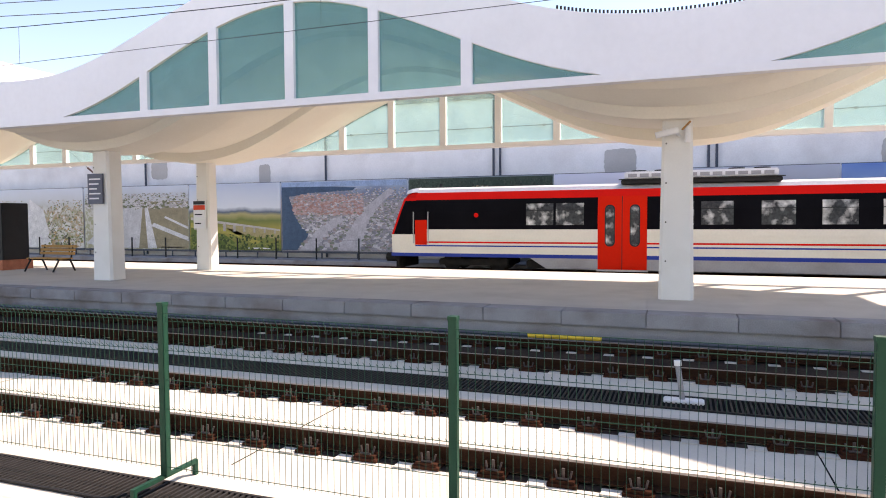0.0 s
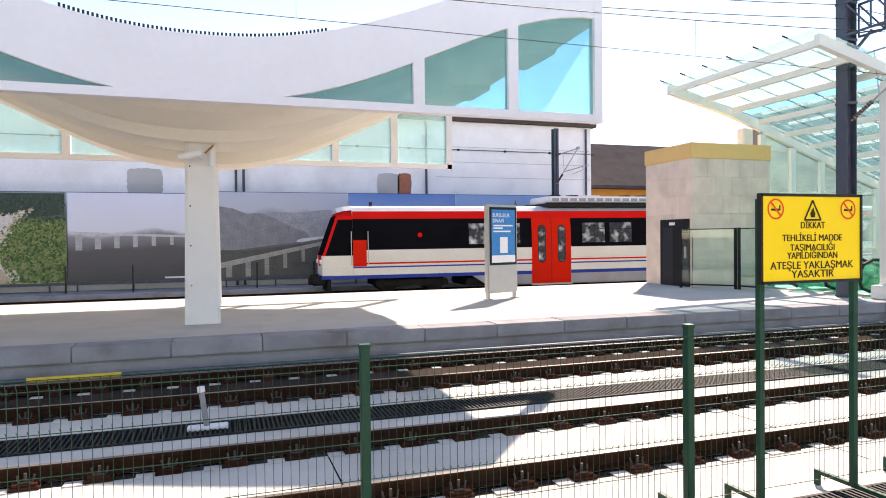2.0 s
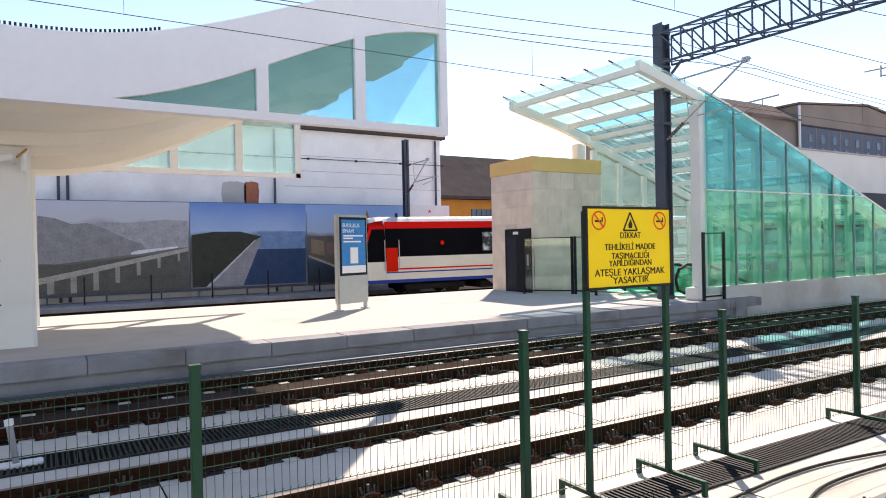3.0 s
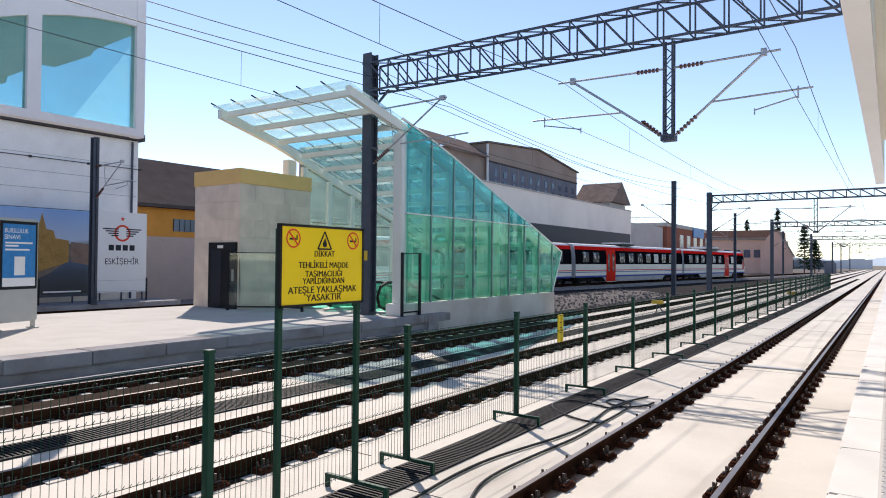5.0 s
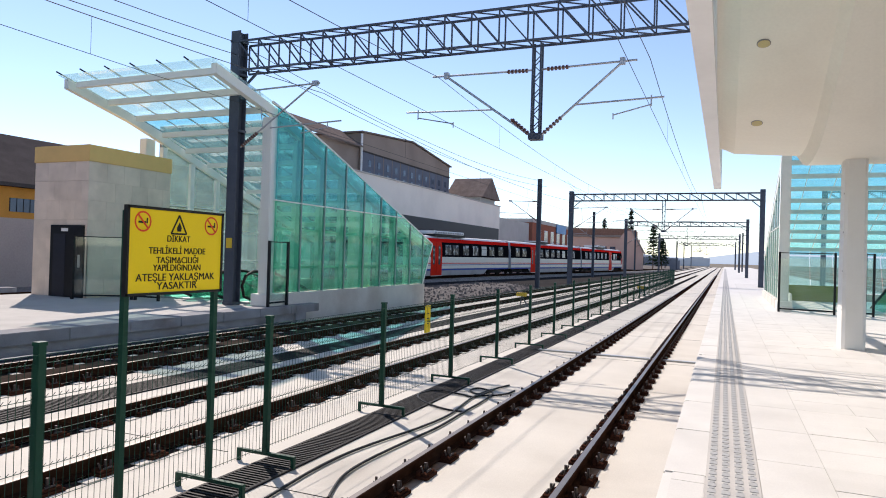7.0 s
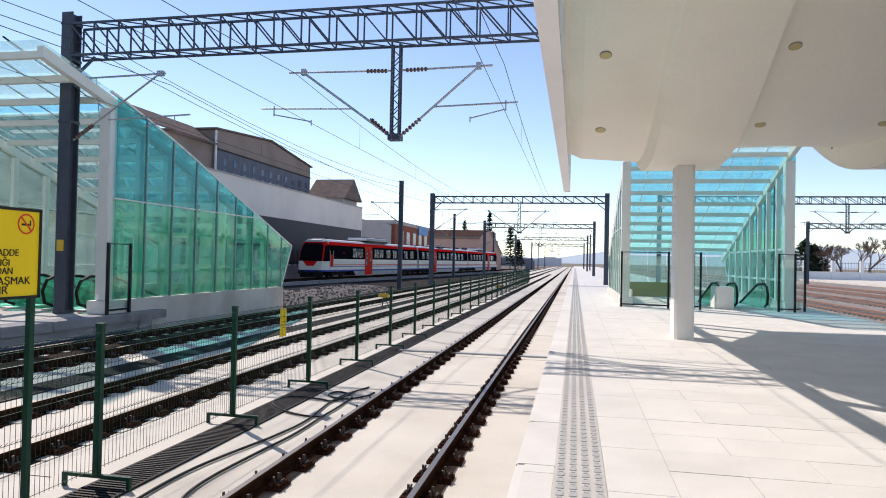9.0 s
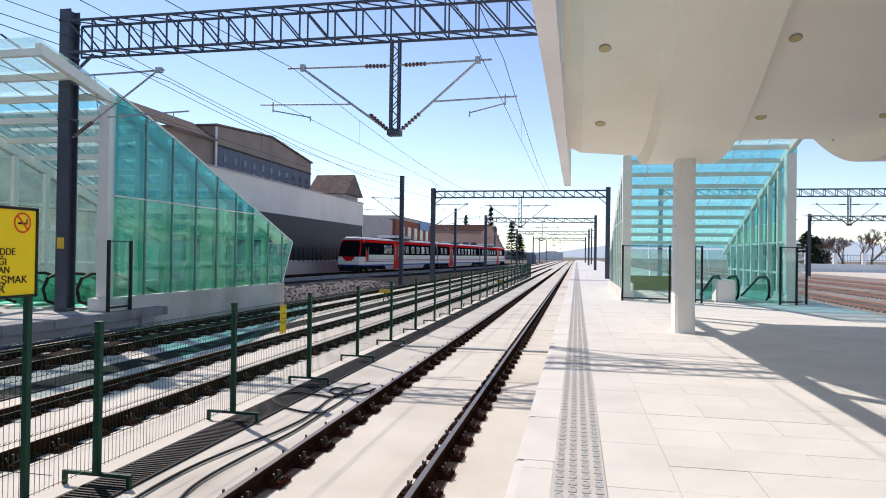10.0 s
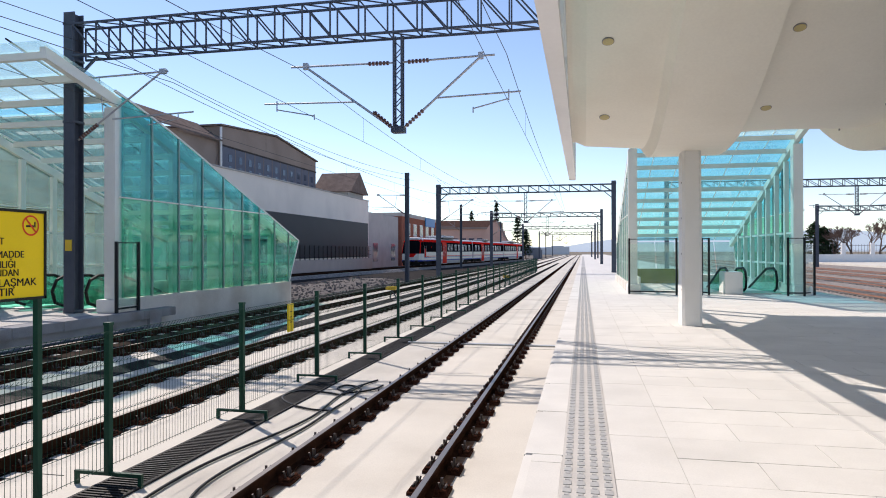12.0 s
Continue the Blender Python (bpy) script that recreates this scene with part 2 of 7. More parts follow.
M = {
    "slab": mat("track_concrete", (0.575, 0.54, 0.48), 0.85, spec=0.3, var=0.1, scale=1.2, fine=60, bump=0.25, stain=(0.36, 0.32, 0.27), stain_amt=0.5),
    "paving": mat("platform_stone", (0.62, 0.60, 0.565), 0.7, var=0.08, scale=2, fine=90, bump=0.1, stain=(0.45, 0.43, 0.40), stain_amt=0.4, rand=0.03),
    "paving_far": mat("platform_stone_worn", (0.50, 0.48, 0.455), 0.75, var=0.1, scale=1.5, fine=70, bump=0.15, stain=(0.38, 0.36, 0.34), stain_amt=0.5),
    "kerb": mat("kerb_concrete", (0.31, 0.31, 0.325), 0.85, var=0.2, scale=2.5, fine=50, bump=0.3, stain=(0.17, 0.13, 0.115), stain_amt=0.7, rand=0.08),
    "rail_side": mat("rusty_steel", (0.035, 0.017, 0.011), 0.85, 0.0, var=0.35, scale=6, fine=80, bump=0.3, stain=(0.04, 0.025, 0.02), stain_amt=0.7),
    "rail_top": mat("worn_steel", (0.22, 0.19, 0.17), 0.4, 0.7, var=0.25, scale=4, fine=100, bump=0.03),
    "clip": mat("rusty_baseplate", (0.05, 0.021, 0.014), 0.85, 0.0, var=0.4, scale=15, fine=120, bump=0.3, rand=0.25),
    "bolt": mat("grey_bolt", (0.075, 0.06, 0.055), 0.55, 0.4, var=0.2, scale=20, bump=0),
    "grate": mat("drain_iron", (0.022, 0.02, 0.02), 0.7, 0.0, var=0.3, scale=8, fine=90, bump=0.2),
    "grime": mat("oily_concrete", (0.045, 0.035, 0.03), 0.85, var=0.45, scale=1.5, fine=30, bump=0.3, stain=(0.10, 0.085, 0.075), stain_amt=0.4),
    "pit": mat("drain_dark", (0.02, 0.02, 0.02), 0.9, bump=0),
    "green": mat("green_paint", (0.0045, 0.048, 0.029), 0.5, 0.0, var=0.15, scale=6, fine=90, bump=0.05),
    "white": mat("white_cladding", (0.86, 0.85, 0.86), 0.5, var=0.03, scale=0.8, fine=8, bump=0.03, stain=(0.68, 0.67, 0.66), stain_amt=0.3),
    "belly": mat("cream_plaster", (0.88, 0.83, 0.72), 0.55, var=0.04, scale=0.7, fine=20, bump=0.08, stain=(0.66, 0.58, 0.45), stain_amt=0.35),
    "column": mat("column_render", (0.78, 0.765, 0.73), 0.65, var=0.04, scale=2, fine=60, bump=0.1, stain=(0.6, 0.56, 0.48), stain_amt=0.3),
    "beam": mat("white_steel", (0.78, 0.79, 0.74), 0.4, var=0.04, scale=2, fine=30, bump=0.02, stain=(0.6, 0.62, 0.52), stain_amt=0.25),
    "bar_green": mat("glazing_bar_grey", (0.26, 0.36, 0.34), 0.4, 0.3, var=0.1, scale=3, bump=0.02),
    "steel": mat("galvanised_steel", (0.075, 0.088, 0.115), 0.6, 0.2, var=0.2, scale=4, fine=50, bump=0.1),
    "steel_pale": mat("pale_tube", (0.42, 0.43, 0.45), 0.45, 0.6, var=0.12, scale=4, fine=60, bump=0.05),
    "wire": mat("wire", (0.05, 0.05, 0.055), 0.6, 0.3, bump=0),
    "insulator": mat("insulator_brown", (0.12, 0.05, 0.04), 0.3, bump=0, coat=0.5),
    "black": mat("black_metal", (0.015, 0.016, 0.018), 0.45, 0.2, var=0.2, scale=5, bump=0.05),
    "stone": mat("travertine", (0.76, 0.63, 0.53), 0.7, var=0.12, scale=2.5, fine=40, bump=0.15, stain=(0.46, 0.36, 0.29), stain_amt=0.45, rand=0.06),
    "fascia_yellow": mat("ochre_parapet", (0.80, 0.52, 0.20), 0.6, var=0.08, scale=2, fine=50, bump=0.1),
    "yellow": mat("yellow_board", (0.85, 0.62, 0.01), 0.45, var=0.03, scale=3, fine=60, bump=0.02),
    "ink": mat("black_print", (0.012, 0.012, 0.012), 0.5, bump=0),
    "red_print": mat("red_print", (0.72, 0.06, 0.02), 0.5, bump=0),
    "red": mat("train_red", (0.74, 0.018, 0.014), 0.5, var=0.06, scale=1, fine=12, bump=0.02, spec=0.0, obj=True),
    "cream": mat("train_cream", (0.80, 0.76, 0.66), 0.32, var=0.05, scale=1, fine=12, bump=0.02, spec=0.1, stain=(0.6, 0.54, 0.44), stain_amt=0.25, obj=True),
    "blue": mat("train_blue", (0.008, 0.04, 0.30), 0.45, var=0.06, scale=1, fine=12, bump=0.02, obj=True),
    "train_grey": mat("train_grey", (0.36, 0.36, 0.37), 0.45, var=0.12, scale=1.5, fine=15, bump=0.03, stain=(0.2, 0.18, 0.16), stain_amt=0.5, obj=True),
    "train_roof": mat("train_roof", (0.55, 0.56, 0.58), 0.5, var=0.12, scale=1, fine=15, bump=0.05, obj=True),
    "under": mat("undercarriage", (0.03, 0.028, 0.026), 0.75, 0.2, var=0.4, scale=4, fine=40, bump=0.3, obj=True),
    "band": mat("tinted_window_band", (0.008, 0.008, 0.010), 0.3, var=0.3, scale=1, bump=0, obj=True, spec=0.0),
    # The white stain patches are reflections painted into the pane colour.
    "pane": mat("window_painted_reflections", (0.05, 0.055, 0.06), 0.1, 0.0, var=0.5, scale=4.5, fine=9, bump=0.05, obj=True, depth=0.01, stain=(0.85, 0.86, 0.84), stain_amt=1.0, spec=0.08),
    "blindpane": mat("window_blind", (0.55, 0.54, 0.5), 0.3, var=0.2, scale=2, fine=9, bump=0.0, obj=True),
    "wall": mat("stained_wall_render", (0.88, 0.86, 0.85), 0.85, var=0.08, scale=0.9, fine=18, bump=0.2, stain=(0.45, 0.40, 0.38), stain_amt=0.35),
    "brick_red": mat("bare_brick", (0.42, 0.16, 0.10), 0.85, var=0.3, scale=6, fine=40, bump=0.4),
    "orange": mat("orange_wall", (0.66, 0.30, 0.07), 0.8, var=0.12, scale=1.5, fine=30, bump=0.15, stain=(0.45, 0.22, 0.08)),
    "grey_wall": mat("grey_render", (0.50, 0.48, 0.46), 0.85, var=0.1, scale=0.7, fine=20, bump=0.2, stain=(0.28, 0.25, 0.23)),
    "pale_wall": mat("pale_cladding", (0.84, 0.77, 0.70), 0.7, var=0.06, scale=0.4, fine=10, bump=0.05, stain=(0.42, 0.38, 0.36), stain_amt=0.3),
    "dark_roof": mat("dark_tiles", (0.085, 0.073, 0.07), 0.8, var=0.25, scale=1.2, fine=14, bump=0.4),
    "old_tiles": mat("weathered_tiles", (0.21, 0.165, 0.145), 0.85, var=0.3, scale=1.5, fine=9, bump=0.5, stain=(0.10, 0.085, 0.08), stain_amt=0.5),
    "brown_clad": mat("brown_cladding", (0.34, 0.27, 0.23), 0.75, var=0.12, scale=0.5, fine=12, bump=0.1, stain=(0.16, 0.12, 0.10)),
    "navy": mat("dark_blue_cladding", (0.022, 0.024, 0.034), 0.5, var=0.15, scale=0.5, fine=10, bump=0.05),
    "far_glass": mat("far_window", (0.10, 0.13, 0.18), 0.12, 0.3, var=0.3, scale=0.8, bump=0),
    "brick_far": mat("far_brick", (0.33, 0.13, 0.09), 0.85, var=0.15, scale=1.5, fine=12, bump=0.1),
    "pink_wall": mat("salmon_wall", (0.72, 0.45, 0.36), 0.8, var=0.08, scale=0.6, fine=12, bump=0.1),
    "ballast": mat("ballast", (0.30, 0.27, 0.25), 0.95, var=0.5, scale=5, fine=22, bump=1.0, depth=0.06, stain=(0.13, 0.11, 0.10), stain_amt=0.6),
    "asphalt": mat("dark_gravel_shade", (0.04, 0.038, 0.038), 0.9, var=0.3, scale=2, fine=40, bump=0.5, stain=(0.10, 0.09, 0.08)),
    "ground": mat("bare_ground", (0.22, 0.20, 0.17), 0.95, var=0.3, scale=0.3, fine=3, bump=0.5, stain=(0.13, 0.13, 0.09)),
    "poster_blue": mat("poster_blue", (0.03, 0.22, 0.52), 0.4, var=0.15, scale=2, fine=8, bump=0),
    "paper": mat("paper_white", (0.80, 0.80, 0.80), 0.5, var=0.03, scale=3, bump=0),
    "alu": mat("brushed_aluminium", (0.46, 0.46, 0.45), 0.4, 0.5, var=0.08, scale=4, fine=60, bump=0.03),
    "wood": mat("bench_wood", (0.42, 0.22, 0.07), 0.6, var=0.25, scale=5, fine=50, bump=0.2),
    "foliage": mat("dark_foliage", (0.03, 0.05, 0.025), 0.8, var=0.4, scale=2, fine=12, bump=0.2, rand=0.2),
    "twig": mat("bare_twigs", (0.17, 0.12, 0.10), 0.9, var=0.3, scale=2, bump=0.2),
    "tactile": mat("tactile_steel", (0.37, 0.37, 0.365), 0.6, 0.0, var=0.1, scale=6, bump=0.05),
    "rubber": mat("black_rubber", (0.012, 0.012, 0.012), 0.5, bump=0.05),
    "signal": mat("signal_yellow", (0.75, 0.50, 0.05), 0.5, bump=0.05),
    "lamp": mat("downlight_cover", (0.52, 0.43, 0.20), 0.3, bump=0),
    "terracotta": mat("rust_track", (0.28, 0.15, 0.11), 0.85, var=0.3, scale=3, fine=30, bump=0.3),
    # Distance haze is mixed into this grey.
    "haze_grey": mat("far_grey_haze", (0.20, 0.22, 0.26), 0.8, var=0.15, scale=0.3, bump=0),
    "wall_pink": mat("pinkish_concrete", (0.50, 0.40, 0.36), 0.85, var=0.12, scale=0.8, fine=10, bump=0.1),
    "terracotta_dark": mat("rust_stain", (0.16, 0.095, 0.065), 0.9, var=0.5, scale=3, fine=20, bump=0.2, stain=(0.45, 0.40, 0.35), stain_amt=0.7),
    "stones": mat("loose_stones", (0.15, 0.135, 0.13), 0.9, var=0.3, scale=2, fine=15, bump=0.2),
    "slate": mat("slate_cladding", (0.13, 0.14, 0.18), 0.6, var=0.15, scale=0.6, fine=10, bump=0.05),
    "door_red": mat("door_red", (0.74, 0.022, 0.008), 0.45, var=0.05, scale=1, fine=12, bump=0.02, spec=0.02, obj=True),
    "plinth": mat("stained_plinth", (0.66, 0.62, 0.57), 0.8, var=0.12, scale=1.2, fine=30, bump=0.2, stain=(0.36, 0.28, 0.22), stain_amt=0.6),
    "heap": mat("dark_ballast", (0.17, 0.155, 0.145), 0.95, var=0.5, scale=4, fine=20, bump=0.8, depth=0.05, stain=(0.07, 0.06, 0.06), stain_amt=0.5),
    "mortar": mat("mortar", (0.42, 0.40, 0.37), 0.9, var=0.2, scale=3, fine=40, bump=0.1),
    # Green pane with the sky seen through the roof put into its tint.
    "glass_upper": glass("sky_cyan_glass", (0.36, 0.80, 0.82), 0.93),
    # Facade colour paled to carry the haze of distance.
    "far_town": mat("facade_haze_tint", (0.62, 0.64, 0.68), 0.9, var=0.1, scale=0.1, bump=0),
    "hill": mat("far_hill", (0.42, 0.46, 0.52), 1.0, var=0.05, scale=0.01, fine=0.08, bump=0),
    "glass_side": glass("green_glass", (0.44, 0.86, 0.75), 0.92),
    "glass_roof": glass("blue_glass", (0.56, 0.86, 0.91), 0.87),
    "glass_front": glass("clear_roof_glass", (0.84, 0.96, 0.95), 0.74),
    "glass_fascia": glass("teal_glass", (0.52, 0.78, 0.81), 0.80),
    "glass_clear": glass("pale_glass", (0.74, 0.90, 0.88), 0.80),
    "glass_fence": glass("screen_glass", (0.93, 0.98, 0.96), 0.97),
}

# Distance haze is painted as a pale blue glow of the hills themselves.
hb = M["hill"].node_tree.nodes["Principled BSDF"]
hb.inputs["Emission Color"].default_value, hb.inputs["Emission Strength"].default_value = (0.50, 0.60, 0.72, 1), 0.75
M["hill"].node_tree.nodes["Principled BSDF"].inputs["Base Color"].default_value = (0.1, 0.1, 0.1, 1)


# ---- building helpers ----
def world_loc(ob):
    v = Vector(ob.location)
    while ob.parent:
        ob = ob.parent
        v = v + Vector(ob.location)
    return v


def part(name, bm, material, parent=None, label="", smooth=False):
    """One mesh object out of a bmesh in world places, under a thing or a part."""
    if parent is not None:
        bmesh.ops.translate(bm, verts=bm.verts, vec=-world_loc(parent))
    me = bpy.data.meshes.new(name)
    bmesh.ops.recalc_face_normals(bm, faces=bm.faces)
    bm.to_mesh(me)
    bm.free()
    me.materials.append(M[material] if isinstance(material, str) else material)
    if smooth:
        for p in me.polygons:
            p.use_smooth = True
    ob = new(name, me)
    if parent is not None:
        ob.parent = parent
    if label:
        ob["label"] = label
    return ob


def thing(name, at, label, category, group="", kind=""):
    ob = new(name)
    ob.location = at
    ob.empty_display_size = 0.2
    return tagged(ob, label, category, group, kind)


def struct(name, bm, material, label, smooth=False):
    ob = part(name, bm, material, None, label, smooth)
    return tagged(ob, label, "", "", "structure")


def B():
    return bmesh.new()


def bx(bm, x0, x1, y0, y1, z0, z1, bevel=0.0):
    vs = [bm.verts.new((x, y, z)) for x in (x0, x1) for y in (y0, y1) for z in (z0, z1)]
    fs = [bm.faces.new([vs[i] for i in f]) for f in ((0, 1, 3, 2), (4, 6, 7, 5), (0, 4, 5, 1), (2, 3, 7, 6), (0, 2, 6, 4), (1, 5, 7, 3))]
    if bevel:
        es = {e for f in fs for e in f.edges}
        bmesh.ops.bevel(bm, geom=list(es), offset=bevel, segments=2, affect="EDGES")
    return bm


def beam(bm, p, q, w, h=None, n=4, cap=True):
    """A bar from p to q: rectangular (n = 4, w wide, h high) or round (n sides, radius w)."""
    p, q = Vector(p), Vector(q)
    d = (q - p).normalized()
    up = Vector((0, 0, 1)) if abs(d.z) < 0.95 else Vector((0, 1, 0))
    a = d.cross(up).normalized()
    b = a.cross(d)
    if n == 4:
        h = w if h is None else h
        ring = [(-w / 2, -h / 2), (w / 2, -h / 2), (w / 2, h / 2), (-w / 2, h / 2)]
    else:
        ring = [(w * math.cos(2 * math.pi * k / n), w * math.sin(2 * math.pi * k / n)) for k in range(n)]
    r0 = [bm.verts.new(p + a * u + b * v) for u, v in ring]
    r1 = [bm.verts.new(q + a * u + b * v) for u, v in ring]
    k = len(ring)
    for i in range(k):
        bm.faces.new((r0[i], r0[(i + 1) % k], r1[(i + 1) % k], r1[i]))
    if cap:
        bm.faces.new(r0[::-1])
        bm.faces.new(r1)
    return bm


def poly_prism(bm, pts, vec):
    """A flat outline pushed along vec."""
    a = [bm.verts.new(p) for p in pts]
    b = [bm.verts.new(Vector(p) + Vector(vec)) for p in pts]
    bm.faces.new(a)
    bm.faces.new(b[::-1])
    n = len(a)
    for i in range(n):
        bm.faces.new((a[i], b[i], b[(i + 1) % n], a[(i + 1) % n]))
    return bm


def loft(bm, rings, closed=True, cap=True):
    rows = [[bm.verts.new(p) for p in r] for r in rings]
    n = len(rows[0])
    for r, s in zip(rows, rows[1:]):
        for i in range(n if closed else n - 1):
            bm.faces.new((r[i], r[(i + 1) % n], s[(i + 1) % n], s[i]))
    if cap and closed:
        bm.faces.new(rows[0][::-1])
        bm.faces.new(rows[-1])
    return bm


def share(name, mesh_ob, parent, at, rz=0.0):
    """One more piece on the same mesh."""
    ob = new(name, mesh_ob.data)
    ob.parent = parent
    ob.location = Vector(at) - world_loc(parent)
    ob.rotation_euler = (0, 0, rz)
    return ob


def lettering(name, text, size, at, material, parent, yaw=90.0, width=None):
    """Built-in font as a thin mesh that faces +x at yaw 90; at is the middle of the line."""
    cu = bpy.data.curves.new(name, "FONT")
    cu.body, cu.size, cu.align_x, cu.align_y = text, size, "CENTER", "CENTER"
    cu.extrude = 0.002
    tmp = new(name, cu)
    me = bpy.data.meshes.new_from_object(tmp.evaluated_get(bpy.context.evaluated_depsgraph_get()))
    bpy.data.objects.remove(tmp)
    bm = B()
    bm.from_mesh(me)
    bpy.data.meshes.remove(me)
    xs = [v.co.x for v in bm.verts]
    s = width / (max(xs) - min(xs)) if width else 1.0
    bmesh.ops.transform(bm, verts=bm.verts, matrix=pose(*at, 90, 0, yaw) @ Matrix.Diagonal((s, 1, 1, 1)))
    return part(name, bm, material, parent)

# ---- the large structure ----
RAIL_Z, SLAB_Z = -0.36, -0.53
T1, T2, T3 = -2.12, -6.40, -10.40
EDGE, FAR_EDGE, FAR_BACK = -0.47, -12.12, -21.2
Y0, Y1 = -45.0, 330.0

bm = B()
for x0, x1, y0, y1 in ((-3000, 3000, -1500, 4000),):
    bm.faces.new([bm.verts.new(p) for p in ((x0, y0, -1.3), (x1, y0, -1.3), (x1, y1, -1.3), (x0, y1, -1.3))])
struct("ground", bm, "ground", "bare brown ground reaching the horizon")

struct("trackbed", bx(B(), FAR_EDGE + 0.3, EDGE - 0.02, Y0, Y1, -1.25, SLAB_Z), "slab", "pale concrete track slab with dust stains")
bm = B()
for y in range(-40, 330, 5):
    bx(bm, -4.05, -0.52, y + 0.55, y + 0.565, SLAB_Z - 0.01, SLAB_Z + 0.002)
    bx(bm, -7.5, -5.0, y + 1.2, y + 1.215, SLAB_Z - 0.01, SLAB_Z + 0.002)
struct("track_grime", bx(B(), -12.1, -9.72, Y0, 23, SLAB_Z - 0.01, SLAB_Z + 0.004), "grime", "oily dark dirt on the slab of the far track")
for x in (T1 - 0.7535, T1 + 0.7535):
    struct("rail_stain_shade", bx(B(), x - 0.13, x + 0.15, Y0, 120, SLAB_Z - 0.01, SLAB_Z + 0.0035), "terracotta_dark", "rust-brown stain along a rail")
# Oily grime together with the rail's shadow, painted on the side away from the sun.
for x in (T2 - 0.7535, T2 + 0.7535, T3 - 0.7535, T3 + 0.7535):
    struct("rail_stain_shade", bx(B(), x + 0.03, x + 0.17, Y0, 120, SLAB_Z - 0.01, SLAB_Z + 0.0055), "grime", "oily stain and painted shadow along a rail")
struct("slab_joints", bm, "pit", "dark joints across the track slab")
struct("verge", bx(B(), -60, FAR_EDGE + 0.28, 28.0, Y1, -1.28, -0.72), "heap", "stony verge beyond the far platform")
# Gravel strip whose dark colour also holds the passing train's shadow.
struct("verge_dark", bx(B(), -26.5, -12.9, 27.9, 200, -0.9, -0.70), "asphalt", "dark gravel strip with painted train shade beside the branch line")
struct("yard", bx(B(), -60, FAR_BACK - 0.02, -60, 28.2, -1.28, -0.80), "ballast", "ballast between platform and hoardings")


def slab_platform(name, x0, x1, y0, y1, edge_x, label, tile, face):
    """Platform body with a row of kerb stones along its track edge."""
    side = 1 if edge_x == x1 else -1
    inner = edge_x - side * 0.62
    ob = struct(name, bx(B(), min(inner, x0 if side == 1 else x1), max(inner, x0 if side == 1 else x1), y0, y1, -1.25, 0.0), tile, label)
    first = None
    bmj = B()
    y = y0
    k = 0
    while y < y1 - 0.1:
        w = min(1.48, y1 - y)
        if -20 < y < 42:
            if first is None:
                bm = B()
                bx(bm, min(inner, edge_x), max(inner, edge_x), y + 0.004, y + 1.476, -0.24, 0.004, 0.012)
                first = part("kerb_stone", bm, face, ob)
                base_y = y
            else:
                share("kerb_stone", first, ob, (0, y - base_y, random.uniform(-0.004, 0.004)))
        else:
            bx(bmj, min(inner, edge_x), max(inner, edge_x), y + 0.004, y + w - 0.004, -0.24, 0.004)
        y += 1.48
        k += 1
    st = part("kerb_run", bmj, face, ob)
    st["kind"] = "stuff"
    part("platform_wall", bx(B(), min(edge_x - side * 0.08, edge_x - side * 0.6), max(edge_x - side * 0.08, edge_x - side * 0.6), y0, y1, -1.2, -0.245), "kerb", ob)
    return ob


near_platform = slab_platform("platform_near", EDGE, 9.3, -25, 300, EDGE, "pale stone paved platform in sun and shade", "paving", "paving")
far_platform = slab_platform("platform_far", FAR_BACK, FAR_EDGE, -45, 17.4, FAR_EDGE, "worn grey paved island platform", "paving_far", "kerb")


def paving_slabs():
    """Paving slabs of the near platform, laid in rows across it."""
    struct("paving_bed", bx(B(), 0.745, 9.25, 1.4, 60.0, 0.0, 0.002), "mortar", "grey mortar bed between the paving slabs")
    long_slab = part("paving_slab", bx(B(), -0.596, 0.596, -0.296, 0.296, -0.005, 0.007), "paving", near_platform)
    short_slab = part("paving_slab", bx(B(), -0.296, 0.296, -0.296, 0.296, -0.005, 0.007), "paving", near_platform)
    rest = B()
    for j in range(97):
        y = 1.7 + j * 0.6
        odd = j % 2
        xs = [(1.35 + 1.2 * i + 0.6 * odd, 0.596) for i in range(7 - odd)] + ([(1.05, 0.296), (8.85, 0.296)] if odd else [])
        for x, w in xs:
            if j < 38:
                share("paving_slab", long_slab if w > 0.5 else short_slab, near_platform, (x, y, random.uniform(-0.0012, 0.0012)))
            else:
                bx(rest, x - w, x + w, y - 0.296, y + 0.296, -0.005, 0.007)
    for j in range(40):
        y = 2.6 + j * 1.2
        bx(rest, 0.24, 0.750, y - 0.596, y + 0.596, -0.01, 0.005)
        bx(rest, -0.40, -0.16, y - 0.296, y + 0.896, -0.01, 0.0045)
    st = part("paving_rest", rest, "paving", near_platform)
    st["kind"] = "stuff"
    bpy.data.objects.remove(long_slab)
    bpy.data.objects.remove(short_slab)


def tactile():
    """Guiding strip: rows of short raised bars along the platform edge."""
    ob = struct("tactile_strip", bx(B(), -0.155, 0.235, -20, 200, 0.0045, 0.009), "paving_far", "grey tactile guiding strip set in the paving")
    bm = B()
    y = 1.5
    while y < 70:
        for k in range(4):
            x = -0.133 + k * 0.096
            bx(bm, x, x + 0.058, y, y + 0.085, 0.008, 0.0135)
            bx(bm, x + 0.012, x + 0.046, y + 0.095, y + 0.135, 0.008, 0.0135)
        y += 0.15
    for k in range(4):
        bx(bm, -0.133 + k * 0.096, -0.075 + k * 0.096, 70, 200, 0.008, 0.0135)
    st = part("tactile_bars", bm, "tactile", ob)
    st["kind"] = "stuff"


paving_slabs()
tactile()


